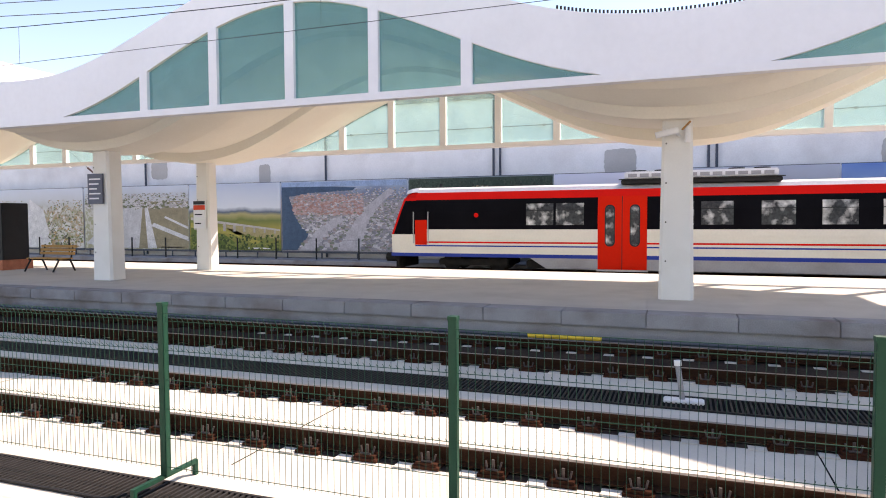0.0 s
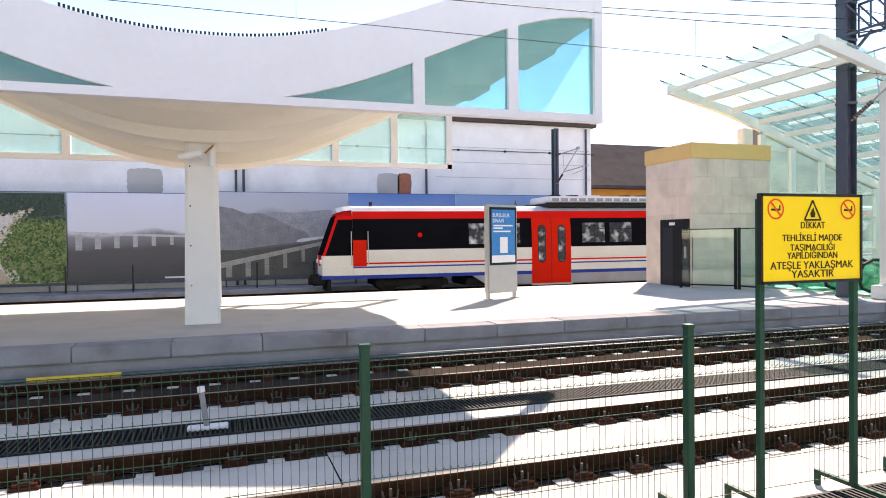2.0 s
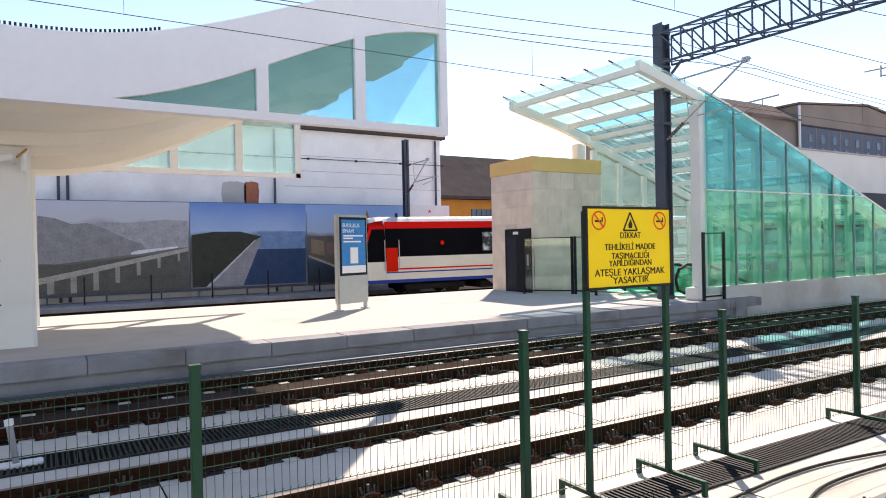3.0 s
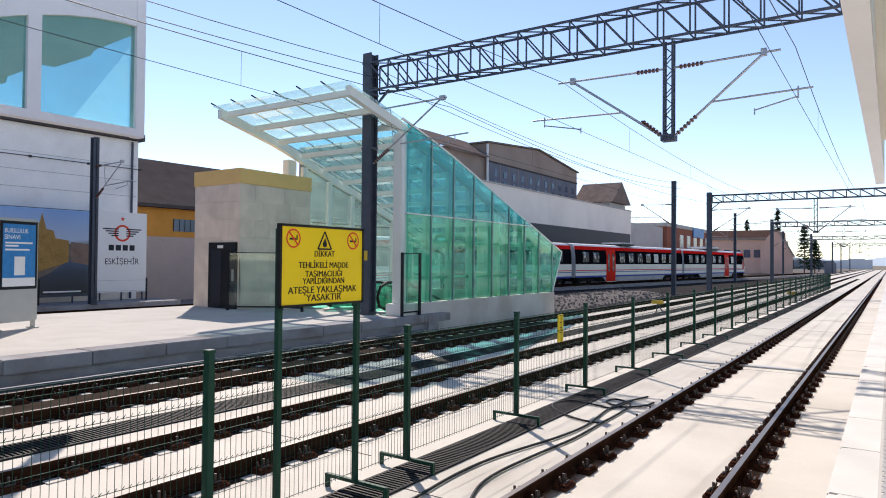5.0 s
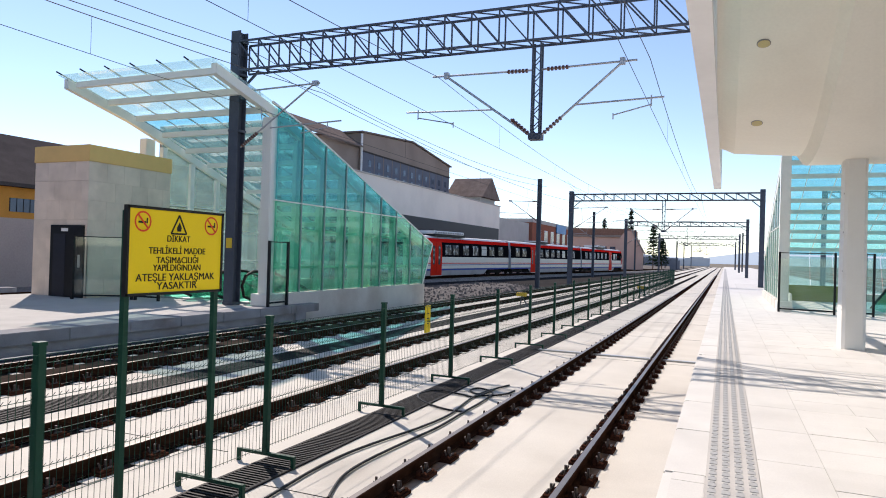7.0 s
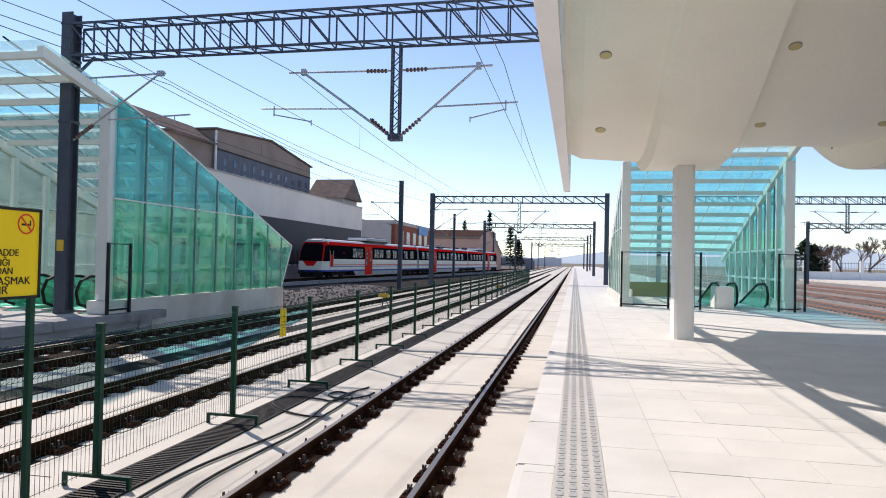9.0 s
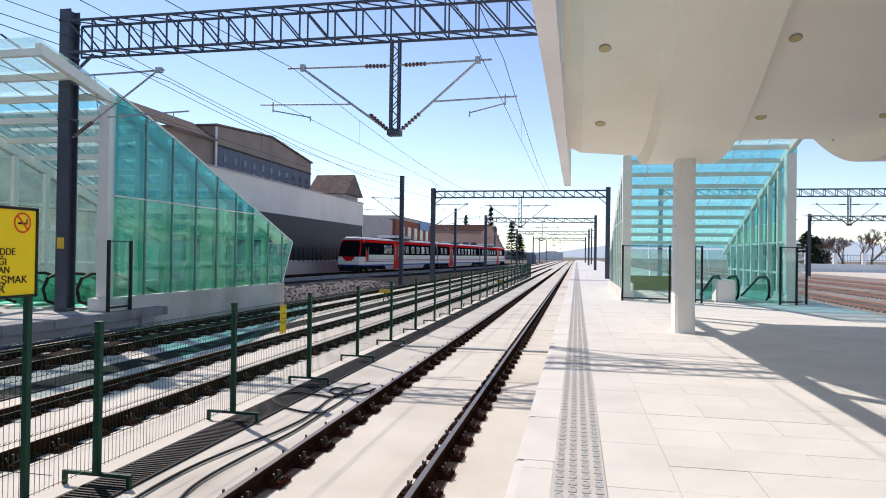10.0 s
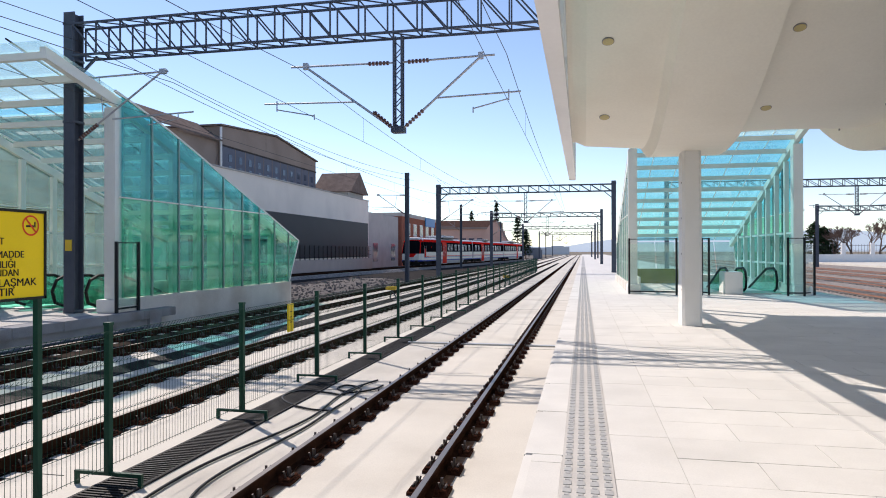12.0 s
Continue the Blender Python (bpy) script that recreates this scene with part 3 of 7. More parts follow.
# ---- railway tracks ----
def rail_ring(x, y, z):
    """Cross-section of a rail, head up to z."""
    p = [(-0.07, -0.142), (0.07, -0.142), (0.07, -0.13), (0.012, -0.115), (0.01, -0.045), (0.036, -0.036), (0.036, -0.006), (0.028, 0.0),
         (-0.028, 0.0), (-0.036, -0.006), (-0.036, -0.036), (-0.01, -0.045), (-0.012, -0.115), (-0.07, -0.13)]
    return [(x + a, y, z + b) for a, b in p]


def fastener(bm, x, y, z):
    """Base plate with ribs, clips and bolts on both sides of the rail."""
    bx(bm, x - 0.19, x + 0.19, y - 0.125, y + 0.125, z - 0.17, z - 0.14)
    for s in (-1, 1):
        bx(bm, x + s * 0.085 - 0.02, x + s * 0.085 + 0.02, y - 0.115, y + 0.115, z - 0.15, z - 0.095)
        bx(bm, x + s * 0.14 - 0.03, x + s * 0.14 + 0.03, y - 0.1, y + 0.1, z - 0.148, z - 0.115)
    return bm


def bolts(bm, x, y, z):
    for s in (-1, 1):
        beam(bm, (x + s * 0.115, y, z - 0.12), (x + s * 0.115, y, z - 0.03), 0.014, n=6)
        beam(bm, (x + s * 0.115, y - 0.055, z - 0.115), (x + s * 0.10, y - 0.07, z - 0.05), 0.010, n=5)
        beam(bm, (x + s * 0.115, y + 0.055, z - 0.115), (x + s * 0.10, y + 0.07, z - 0.05), 0.010, n=5)
        beam(bm, (x + s * 0.15, y - 0.05, z - 0.105), (x + s * 0.15, y + 0.05, z - 0.105), 0.012, n=5)
    return bm


def track(xc, label, y_from, y_to):
    t = thing("railway_track", (xc, 0, SLAB_Z), label, "railway track", "station tracks", "structure")
    for s in (-1, 1):
        x = xc + s * 0.7535
        r = part("rail", loft(B(), [rail_ring(x, Y0, RAIL_Z), rail_ring(x, Y1, RAIL_Z)]), "rail_side", t)
        part("rail_head", bx(B(), x - 0.027, x + 0.027, Y0, Y1, RAIL_Z - 0.002, RAIL_Z + 0.0015), "rail_top", r, "bright worn running surface")
    first = None
    rest, rest_b = B(), B()
    y = y_from - 15
    while y < 120:
        for s in (-1, 1):
            x = xc + s * 0.7535
            if y_from <= y < y_to:
                if first is None:
                    fy, fx = y, x
                    first = part("base_plate", fastener(B(), x, y, RAIL_Z), "clip", t)
                    fb = part("clip_bolts", bolts(B(), x, y, RAIL_Z), "bolt", first)
                    fg = None if xc == T1 else part("grout_pad", bx(B(), x + 0.10, x + 0.225, y - 0.29, y - 0.125, SLAB_Z - 0.01, SLAB_Z + 0.012), "slab", first, "pale grout pad")
                else:
                    o = share("base_plate", first, t, (x - fx + xc, y - fy, SLAB_Z))
                    c = new("clip_bolts", fb.data)
                    c.parent = o
                    c.location = fb.location
                    if fg:
                        c = new("grout_pad", fg.data)
                        c.parent = o
                        c.location = fg.location
            else:
                fastener(rest, x, y, RAIL_Z)
        y += 0.6
    st = part("base_plate_run", rest, "clip", t)
    st["kind"] = "stuff"


track(T1, "ballastless railway track beside the near platform", 3.5, 42)
track(T2, "ballastless railway track with rusty rails", -7.5, 32)
track(T3, "ballastless railway track beside the island platform", -7.5, 32)


def branch_x(y):
    """Middle of the line behind the island platform, which bends towards the main tracks."""
    if y < 10:
        return -28.9
    if y < 50:
        u = (y - 10) / 40
        return -28.9 + 3.9 * (3 * u * u - 2 * u ** 3) + 0.11 * 40 * (u ** 3 - u * u)
    if y < 60:
        return -25.0 + 0.11 * (y - 50)
    u = min(y, 170.0) - 60
    return -23.9 + 0.11 * u - 0.00025 * u * u + 0.055 * max(0.0, y - 170)


def branch_rise(y):
    """The line climbs a little past the platform."""
    u = min(1.0, max(0.0, (y - 12) / 56))
    return 0.04 + 0.30 * (3 * u * u - 2 * u ** 3)


def branch_line():
    t = thing("railway_track", (-28.9, 0, -0.8), "rusty branch line on dark ballast", "railway track", "station tracks", "structure")
    ys = [-60 + 6 * k for k in range(40)]
    for s in (-1, 1):
        part("rail", loft(B(), [rail_ring(branch_x(y) + s * 0.75, y, -0.62 + branch_rise(y)) for y in ys]), "rail_side", t)
    bm = B()
    y = 24.0
    while y < 170:
        x = branch_x(y)
        bx(bm, x - 1.2, x + 1.2, y - 0.12, y + 0.12, -0.85 + branch_rise(y), -0.76 + branch_rise(y))
        y += 0.6
    st = part("sleepers", bm, "slab", t)
    st["kind"] = "stuff"
    bm = B()
    loft(bm, [[(branch_x(y) - 2.2, y, -1.0), (branch_x(y) + 2.2, y, -1.0), (branch_x(y) + 1.6, y, -0.785 + branch_rise(y)), (branch_x(y) - 1.6, y, -0.785 + branch_rise(y))] for y in ys])
    part("ballast_bed", bm, "ballast", t)
    bm = B()
    rng = random.Random(5)
    bed = [[(-20.2 + 0.4 * math.sin(y * 0.7), y, -0.78), (-18.2, y, -0.5 + 0.08 * math.sin(y)), (-15.4, y, -0.42 + 0.06 * math.sin(1.7 * y)), (-13.1, y, -0.78)] for y in range(29, 52, 2)]
    loft(bm, bed, closed=False)
    heap = struct("ballast_heap", bm, "heap", "low heap of pale ballast stones")
    bm = B()
    for k in range(1500):
        p = Vector((rng.uniform(-20, -13), rng.uniform(28.5, 52), 0))
        u = 1 - abs((p.x + 16.6) / 3.6) ** 2
        p.z = -0.74 + 0.32 * u + rng.uniform(-0.02, 0.06)
        r = rng.uniform(0.03, 0.10)
        q = [bm.verts.new(p + Vector(d) * r * rng.uniform(0.6, 1.2)) for d in ((1, 0, -0.3), (-0.6, 0.9, -0.3), (-0.6, -0.9, -0.3), (0.1, 0, 0.9))]
        for f in ((0, 1, 3), (1, 2, 3), (2, 0, 3), (0, 2, 1)):
            bm.faces.new([q[i] for i in f])
    st = part("stones", bm, "stones", heap)
    st["kind"] = "stuff"


branch_line()


def drain(x0, x1, label):
    d = thing("drain_channel", (x0, 0, SLAB_Z), label, "drain", "drains between tracks", "structure")
    # Flush black sheet; the shade inside the open channel is painted, not modelled.
    part("channel", bx(B(), x0, x1, Y0, 120, SLAB_Z - 0.02, SLAB_Z + 0.003), "pit", d)
    bm = B()
    y = -12.0
    while y < 45:
        bx(bm, x0 + 0.03, x1 - 0.03, y, y + 0.022, SLAB_Z, SLAB_Z + 0.02)
        y += 0.055
    for x in (x0, x1 - 0.03):
        bx(bm, x, x + 0.03, Y0, 120, SLAB_Z, SLAB_Z + 0.022)
    st = part("grate_bars", bm, "grate", d)
    st["kind"] = "stuff"


drain(-4.48, -4.02, "iron grated drain channel under the fence")
drain(-8.72, -8.12, "iron grated drain channel between two tracks")


# ---- canopies ----
PERIOD = 15.5


def lift(u):
    """Height of the wave, 0 over a column and 1 half-way between two."""
    return ((1 - math.cos(2 * math.pi * u / PERIOD)) / 2) ** 1.15


def canopy(name, xf, width, side, yc, y_end, y_from, label, raised=0.0, middle=0.14):
    """Wave roof. xf: the track-side fascia; side: the way in from it; yc: a column's place; it ends half-way past it."""
    ob = thing(name, (xf, yc, 0), label, "canopy", "platform canopies")
    zb = 4.07

    def z_in(y):
        return 4.12 + 2.1 * lift(y - yc)

    def z_out(y):
        return 5.2 + 1.85 * lift(y - yc)

    ys = [y_from + (y_end - y_from) * k / 120 for k in range(121)]
    # roof skin
    ds = [(0.0, 0.0), (0.25, 0.02), (0.5, 0.14), (1.85, 0.24), (2.0, 0.46), (3.55, 0.46), (3.62, middle + 0.02), (width / 2, middle - 0.02)]
    prof = ds + [(width - d, o) for d, o in ds[-2::-1]]
    dip = lambda y: 1 - 0.55 * lift(y - yc)
    bm = B()
    loft(bm, [[(xf + side * d, y, max(z_in(y), zb) + raised - o * dip(y)) for d, o in prof] for y in ys], closed=False)
    part("soffit", bm, "belly", ob, "cream wave-shaped plaster soffit", smooth=False)
    bm = B()
    loft(bm, [[(xf + side * width * k / 12, y, z_out(y) + 0.25 * math.sin(math.pi * k / 12)) for k in range(13)] for y in ys], closed=False)
    part("roof_skin", bm, "white", ob)
    bm = B()
    # comb of rainwater grilles in the valley
    y = yc - 2.2
    while y < yc + 2.2:
        bx(bm, xf + side * 0.30 - 0.02, xf + side * 0.30 + 0.02, y, y + 0.035, z_out(y), z_out(y) + 0.14)
        y += 0.07
    bx(bm, xf + side * 0.27, xf + side * 0.33, yc - 2.2, yc + 2.2, z_out(yc) + 0.03, z_out(yc) + 0.07)
    part("snow_grille", bm, "grate", ob)
    for f, (x, s) in enumerate(((xf, side), (xf + side * width, -side))):
        bm = B()
        a = [[(x, y, z_in(y)), (x, y, z_out(y)), (x + s * 0.16, y, z_out(y)), (x + s * 0.16, y, z_in(y))] for y in ys]
        loft(bm, a)
        band = part("fascia_band", bm, "white", ob, "white curved fascia band")
        bm = B()
        bx(bm, x - 0.02 * s, x + s * 0.2, y_from, y_end, zb, zb + 0.15)
        part("bottom_rail", bm, "white", ob)
        mull = []
        for c in range(-4, 2):
            mid = yc + PERIOD / 2 + c * PERIOD
            for j in (-2, -1, 0, 1, 2):
                mull.append(mid + j * 1.95)
        for y in mull:
            if y_from < y < y_end - 0.3:
                part("mullion", bx(B(), x - 0.01 * s, x + s * 0.16, y - 0.11, y + 0.11, zb + 0.14, z_in(y) + 0.05), "white", ob)
        if y_end - 0.2 > y_from:
            part("mullion", bx(B(), x - 0.015 * s, x + s * 0.2, y_end - 0.16, y_end + 0.02, zb - 0.01, z_out(y_end)), "white", ob)
        edges = sorted([y for y in mull if y_from < y < y_end] + [y_from, y_end])
        for e0, e1 in zip(edges, edges[1:]):
            pts = []
            n = 8
            for k in range(n + 1):
                y = e0 + (e1 - e0) * k / n
                pts.append((y, z_in(y) + 0.02))
            if max(z for _, z in pts) < zb + 0.2:
                continue
            bm = B()
            xg = x + s * 0.07
            lo = [(xg, e0, zb + 0.1), (xg, e1, zb + 0.1)]
            up = [(xg, y, max(z, zb + 0.12)) for y, z in reversed(pts)]
            poly_prism(bm, lo + up, (s * 0.012, 0, 0))
            pane = part("pane", bm, "glass_fascia" if f == 0 else "glass_clear", ob, "teal tinted pane" if f == 0 else "pale tinted pane")
            pane.visible_shadow = False
    return ob


far_canopy = canopy("platform_canopy", -12.2, 9.5, -1, -0.05, 7.75, -47, "white wave-roofed platform canopy with teal panes")
near_canopy = canopy("platform_canopy", -0.42, 10.3, 1, 16.45, 23.4, -16, "white wave-roofed canopy over the near platform", 0.24, -0.1)


def column(x, y, top, wx, wy, label):
    c = thing("platform_column", (x, y, 0), label, "column", "canopy columns")
    bm = B()

    def ring(z, a, b):
        r = 0.06
        return [(x - a + r, y - b, z), (x + a - r, y - b, z), (x + a, y - b + r, z), (x + a, y + b - r, z), (x + a - r, y + b, z), (x - a + r, y + b, z), (x - a, y + b - r, z), (x - a, y - b + r, z)]

    loft(bm, [ring(0.004, wx / 2, wy / 2), ring(top, wx * 0.47, wy * 0.42)])
    part("shaft", bm, "column", c)
    bm = B()
    for s in (-1, 1):
        for z in (0.8, 1.6, 2.4, 3.2):
            beam(bm, (x + s * wx / 2 - s * 0.02, y - wy * 0.3, z), (x + s * wx / 2, y - wy * 0.3, z), 0.018, n=6)
    part("fixing_bolts", bm, "bolt", c)
    return c


col = column(-14.72, -0.145, 3.75, 0.55, 0.69, "tapered white canopy column with a camera bracket")
column(-14.72, -15.55, 3.75, 0.55, 0.72, "tapered white canopy column with a notice board")
column(-18.9, -15.55, 3.75, 0.5, 0.62, "tapered white canopy column with a red notice")
column(-18.9, -0.07, 3.75, 0.5, 0.62, "tapered white canopy column")
column(2.385, 16.45, 4.25, 0.43, 0.72, "white canopy column on the near platform")


# ---- glazed escalator houses ----
def stair_house(x0, x1, yf, label, south_facing):
    """Sloping glass house over an escalator; yf is its open front."""
    h = thing("escalator_house", ((x0 + x1) / 2, yf, 0), label, "glass house", "escalator houses")
    L, zt, slope = 10.95, 6.08, 0.345
    yr = yf + L
    over = 2.25

    def zr(y):
        u = y - yf
        if u < 0:
            return zt - 0.25 * u
        if u < 5:
            return zt - 0.25 * u - 0.0115 * u * u
        return zt - 1.5375 - slope * (u - 5)

    def y_at(z):
        """Where the roof comes down to a height."""
        return next(yf + 0.02 * k for k in range(700) if zr(yf + 0.02 * k) <= z)

    # plinth
    bm = B()
    for x in (x0, x1):
        bx(bm, x - 0.12, x + 0.12, yf + 0.7, yr + 0.05, -1.25, 0.36)
    bx(bm, x0, x1, yr - 0.1, yr + 0.05, -1.25, 0.36)
    part("plinth", bm, "plinth", h, "pale rendered plinth wall")
    # side glazing
    n = 8
    for xs in (x0, x1):
        edges = [yf + 0.25 + (L - 0.25) * k / n for k in range(n + 1)]
        for k in range(n):
            a, b = edges[k] + 0.02, edges[k + 1] - 0.02
            for lo, hi, m in ((0.38, 3.17, "glass_side"), (3.21, 9.0, "glass_upper")):
                if xs == x0 and x0 < 0:
                    m = "glass_clear"
                    if k == 0 and lo > 3:
                        continue
                za, zb2 = min(hi, zr(a)), min(hi, zr(b))
                if za <= lo + 0.05:
                    continue
                pts = [(xs, a, lo), (xs, b, lo)]
                if zb2 > lo:
                    pts += [(xs, b, zb2)]
                else:
                    yb = y_at(lo)
                    pts = [(xs, a, lo), (xs, yb, lo)]
                if hi < 8 and za >= hi > zb2:
                    ym = y_at(hi)
                    pts += [(xs, ym, hi)]
                pts += [(xs, a, za)]
                pane = part("pane", poly_prism(B(), pts, (0.012, 0, 0)), m, h, "green tinted pane")
                pane.visible_shadow = xs == x1
        part("pane", poly_prism(B(), [(xs, yr + 0.01, 0.38), (xs, yr + 0.12, 0.38), (xs, yr + 1.02, 2.2), (xs, yr + 0.75, zr(yr + 0.75) + 0.0), (xs, yr + 0.01, zr(yr))], (0.012, 0, 0)), "glass_side", h)
        for e in edges[1:]:
            part("glazing_bar", bx(B(), xs - 0.03, xs + 0.045, e - 0.022, e + 0.022, 0.36, zr(e)), "bar_green", h)
        part("transom", bx(B(), xs - 0.02, xs + 0.035, yf + 0.2, y_at(3.2), 3.17, 3.21), "beam", h)
        bm = B()
        ts = [yf + 0.5 * k for k in range(11)] + [yr + 1.05]
        for p, q in zip(ts, ts[1:]):
            beam(bm, (xs, p, zr(p) + 0.03), (xs, q, zr(q) + 0.03), 0.07, 0.06)
        beam(bm, (xs, yr + 1.05, zr(yr + 1.05) + 0.0), (xs, yr + 0.08, 0.37), 0.06, 0.06)
        part("edge_trim", bm, "beam", h)
        # curved rafter and front post
        inn = xs + (0.05 if xs == x0 else -0.22)
        foot = inn - 0.3 if xs == x0 and x0 < 0 else inn
        bm = B()
        ring = []
        for k in range(25):
            y = yf - over + (L + over + 0.6) * k / 24
            u = (y - yf + over) / (L + over)
            z = zr(y) + 0.02 - 0.14 * min(1.0, max(0.0, (y - yf) / 3)) - 0.3 * max(0.0, u - 0.2) * (1 - u)
            ring.append([(inn - 0.09, y, z - 0.28), (inn + 0.09, y, z - 0.28), (inn + 0.09, y, z), (inn - 0.09, y, z)])
        loft(bm, ring)
        part("rafter", bm, "beam", h, "white curved steel rafter")
        back = 0.9 if foot != inn else 0.0
        part("front_post", bx(B(), foot - 0.17, foot + 0.17, yf + 0.05 + back, yf + 0.45 + back, 0.35, zr(yf + 0.2 + back) - 0.35, 0.02), "beam", h)
        part("post_base", bx(B(), foot - 0.22, foot + (0.28 if xs == x0 else 0.4), yf - 0.2, yf + 0.7, 0.004, 0.36, 0.02), "column", h)
        for k in range(7):
            y = yf + 1.6 + k * 1.35
            part("inner_post", bx(B(), inn - 0.08, inn + 0.08, y - 0.1, y + 0.1, 0.36, zr(y) - 0.45), "beam", h)
        for z in (1.15, 2.35):
            part("inner_rail", bx(B(), inn - 0.04, inn + 0.04, yf + 0.5, yr - 0.6, z - 0.04, z + 0.04), "beam", h)
    if x0 < 0:
        part("inner_wall", bx(B(), -14.5, -13.5, 24.2, 24.4, -0.6, 3.75), "belly", h, "cream wall panel inside")
    # cross beams and roof glass
    for k in range(12):
        y = yf - over + 0.22 + k * 1.12
        z = zr(y) + 0.01 - 0.15 * min(1.0, max(0.0, (y - yf) / 3))
        part("cross_beam", bx(B(), x0 + 0.28, x1 - 0.28, y - 0.075, y + 0.075, z - 0.17, z), "beam", h)
    for k in range(6):
        a = x0 + (x1 - x0) * k / 6
        b = x0 + (x1 - x0) * (k + 1) / 6
        za, zb2 = zr(yf - over), zr(yr + 0.9)
        zm = zr(yf + 0.3) + 0.065
        part("roof_pane", poly_prism(B(), [(a + 0.02, yf - over - 0.25, za + 0.07), (b - 0.02, yf - over - 0.25, za + 0.07), (b - 0.02, yf + 0.28, zm), (a + 0.02, yf + 0.28, zm)], (0, 0, 0.012)), "glass_front", h, "clear roof pane of the porch")
        run = [yf + 0.32, yf + 1.6, yf + 3.2, yf + 4.9, yr + 0.9]
        for p, q in zip(run, run[1:]):
            part("roof_pane", poly_prism(B(), [(a + 0.02, p + 0.01, zr(p) + 0.06), (b - 0.02, p + 0.01, zr(p) + 0.06), (b - 0.02, q - 0.01, zr(q) + 0.06), (a + 0.02, q - 0.01, zr(q) + 0.06)], (0, 0, 0.012)), "glass_roof", h, "blue tinted roof pane").visible_shadow = x0 > 0
        bm = B()
        run[0] = yf - over - 0.3
        for p, q in zip(run, run[1:]):
            beam(bm, (a, p, zr(p) + 0.1), (a, q, zr(q) + 0.1), 0.03, 0.035)
        part("roof_bar", bm, "black" if x0 < 0 else "beam", h)
        part("rear_pane", poly_prism(B(), [(a + 0.02, yr + 0.1, 0.38), (b - 0.02, yr + 0.1, 0.38), (b - 0.02, yr + 1.03, 2.15), (a + 0.02, yr + 1.03, 2.15)], (0, 0.012, 0)), "glass_clear", h, "pale tinted rear pane")
    return h


stair_house(-18.57, -12.6, 16.55, "green glass escalator house with sloping roof", True)
stair_house(1.88, 8.12, 27.5, "green glass escalator house on the near platform", True)


def escalator(x, yf, label):
    """Upper landing of an escalator: balustrades with a looped rubber handrail."""
    e = thing("escalator", (x, yf, 0), label, "escalator", "escalators")
    for s in (-1, 1):
        bm = B()
        xs = x + s * 0.55
        pts = [(xs, yf + 0.35, 0.05), (xs, yf + 4.5, -0.9), (xs, yf + 4.5, 0.0), (xs, yf + 1.5, 0.92), (xs, yf + 0.5, 0.95), (xs, yf + 0.12, 0.75), (xs, yf + 0.05, 0.45)]
        part("balustrade", poly_prism(B(), pts, (0.02, 0, 0)), "glass_side", e, "green glass balustrade")
        bm = B()
        loop = [(xs, yf + 4.5, 0.0), (xs, yf + 1.5, 0.95), (xs, yf + 0.5, 0.99), (xs, yf + 0.16, 0.86), (xs, yf + 0.0, 0.55), (xs, yf + 0.10, 0.22), (xs, yf + 0.4, 0.12)]
        for p, q in zip(loop, loop[1:]):
            beam(bm, p, q, 0.045, n=8)
        part("handrail", bm, "rubber", e)
    part("landing", bx(B(), x - 0.75, x + 0.75, yf + 0.2, yf + 1.6, 0.003, 0.04), "alu", e)
    return e


escalator(-14.2, 16.7, "escalator landing with green glass sides")
escalator(-16.6, 16.7, "escalator landing with green glass sides")
escalator(6.7, 27.9, "escalator landing with green glass sides")
escalator(4.95, 27.9, "escalator landing with green glass sides")


# ---- fence between the tracks ----
FENCE_X, POST_STEP = -4.37, 2.5


def fence():
    f = thing("mesh_fence", (FENCE_X, 6.05, SLAB_Z), "green welded wire mesh fence on steel feet", "fence")
    first = None
    for k in range(-5, 24):
        y = 6.05 + k * POST_STEP
        if first is None:
            fy = y
            first = part("post", bx(B(), FENCE_X - 0.03, FENCE_X + 0.03, y - 0.03, y + 0.03, -0.42, 1.0, 0.004), "green", f)
            cap = part("cap", bx(B(), FENCE_X - 0.033, FENCE_X + 0.033, y - 0.033, y + 0.033, 0.985, 1.012), "green", first)
            bm = B()
            bx(bm, FENCE_X - 0.36, FENCE_X + 0.36, y - 0.018, y + 0.018, -0.43, -0.398)
            for s in (-1, 1):
                bx(bm, FENCE_X + s * 0.342 - 0.018, FENCE_X + s * 0.342 + 0.018, y - 0.018, y + 0.018, SLAB_Z, -0.429)
            foot = part("foot", bm, "green", first)
            bm = B()
            n = 48
            for i in range(1, n):
                yy = y + POST_STEP * i / n
                beam(bm, (FENCE_X, yy, -0.36), (FENCE_X, yy, 0.86), 0.0031, n=4, cap=False)
                beam(bm, (FENCE_X, yy, 0.86), (FENCE_X + 0.045, yy, 0.93), 0.0031, n=4, cap=False)
            for z in (-0.34, -0.1, 0.14, 0.38, 0.62, 0.86):
                beam(bm, (FENCE_X, y + 0.03, z), (FENCE_X, y + POST_STEP - 0.03, z), 0.0045, n=4, cap=False)
                if z in (0.14, 0.62):
                    for i in range(1, n):
                        yy = y + POST_STEP * i / n
                        beam(bm, (FENCE_X, yy, z), (FENCE_X + 0.03, yy, z + 0.03), 0.0031, n=4, cap=False)
            beam(bm, (FENCE_X + 0.045, y + 0.03, 0.93), (FENCE_X + 0.045, y + POST_STEP - 0.03, 0.93), 0.0045, n=4, cap=False)
            panel = part("wire_panel", bm, "green", f)
        else:
            o = share("post", first, f, (FENCE_X, y - fy + 6.05, SLAB_Z))
            for src in (cap, foot):
                c = new(src.name.split(".")[0], src.data)
                c.parent = o
                c.location = src.location
            share("wire_panel", panel, f, (FENCE_X, y - fy + 6.05, SLAB_Z))


fence()


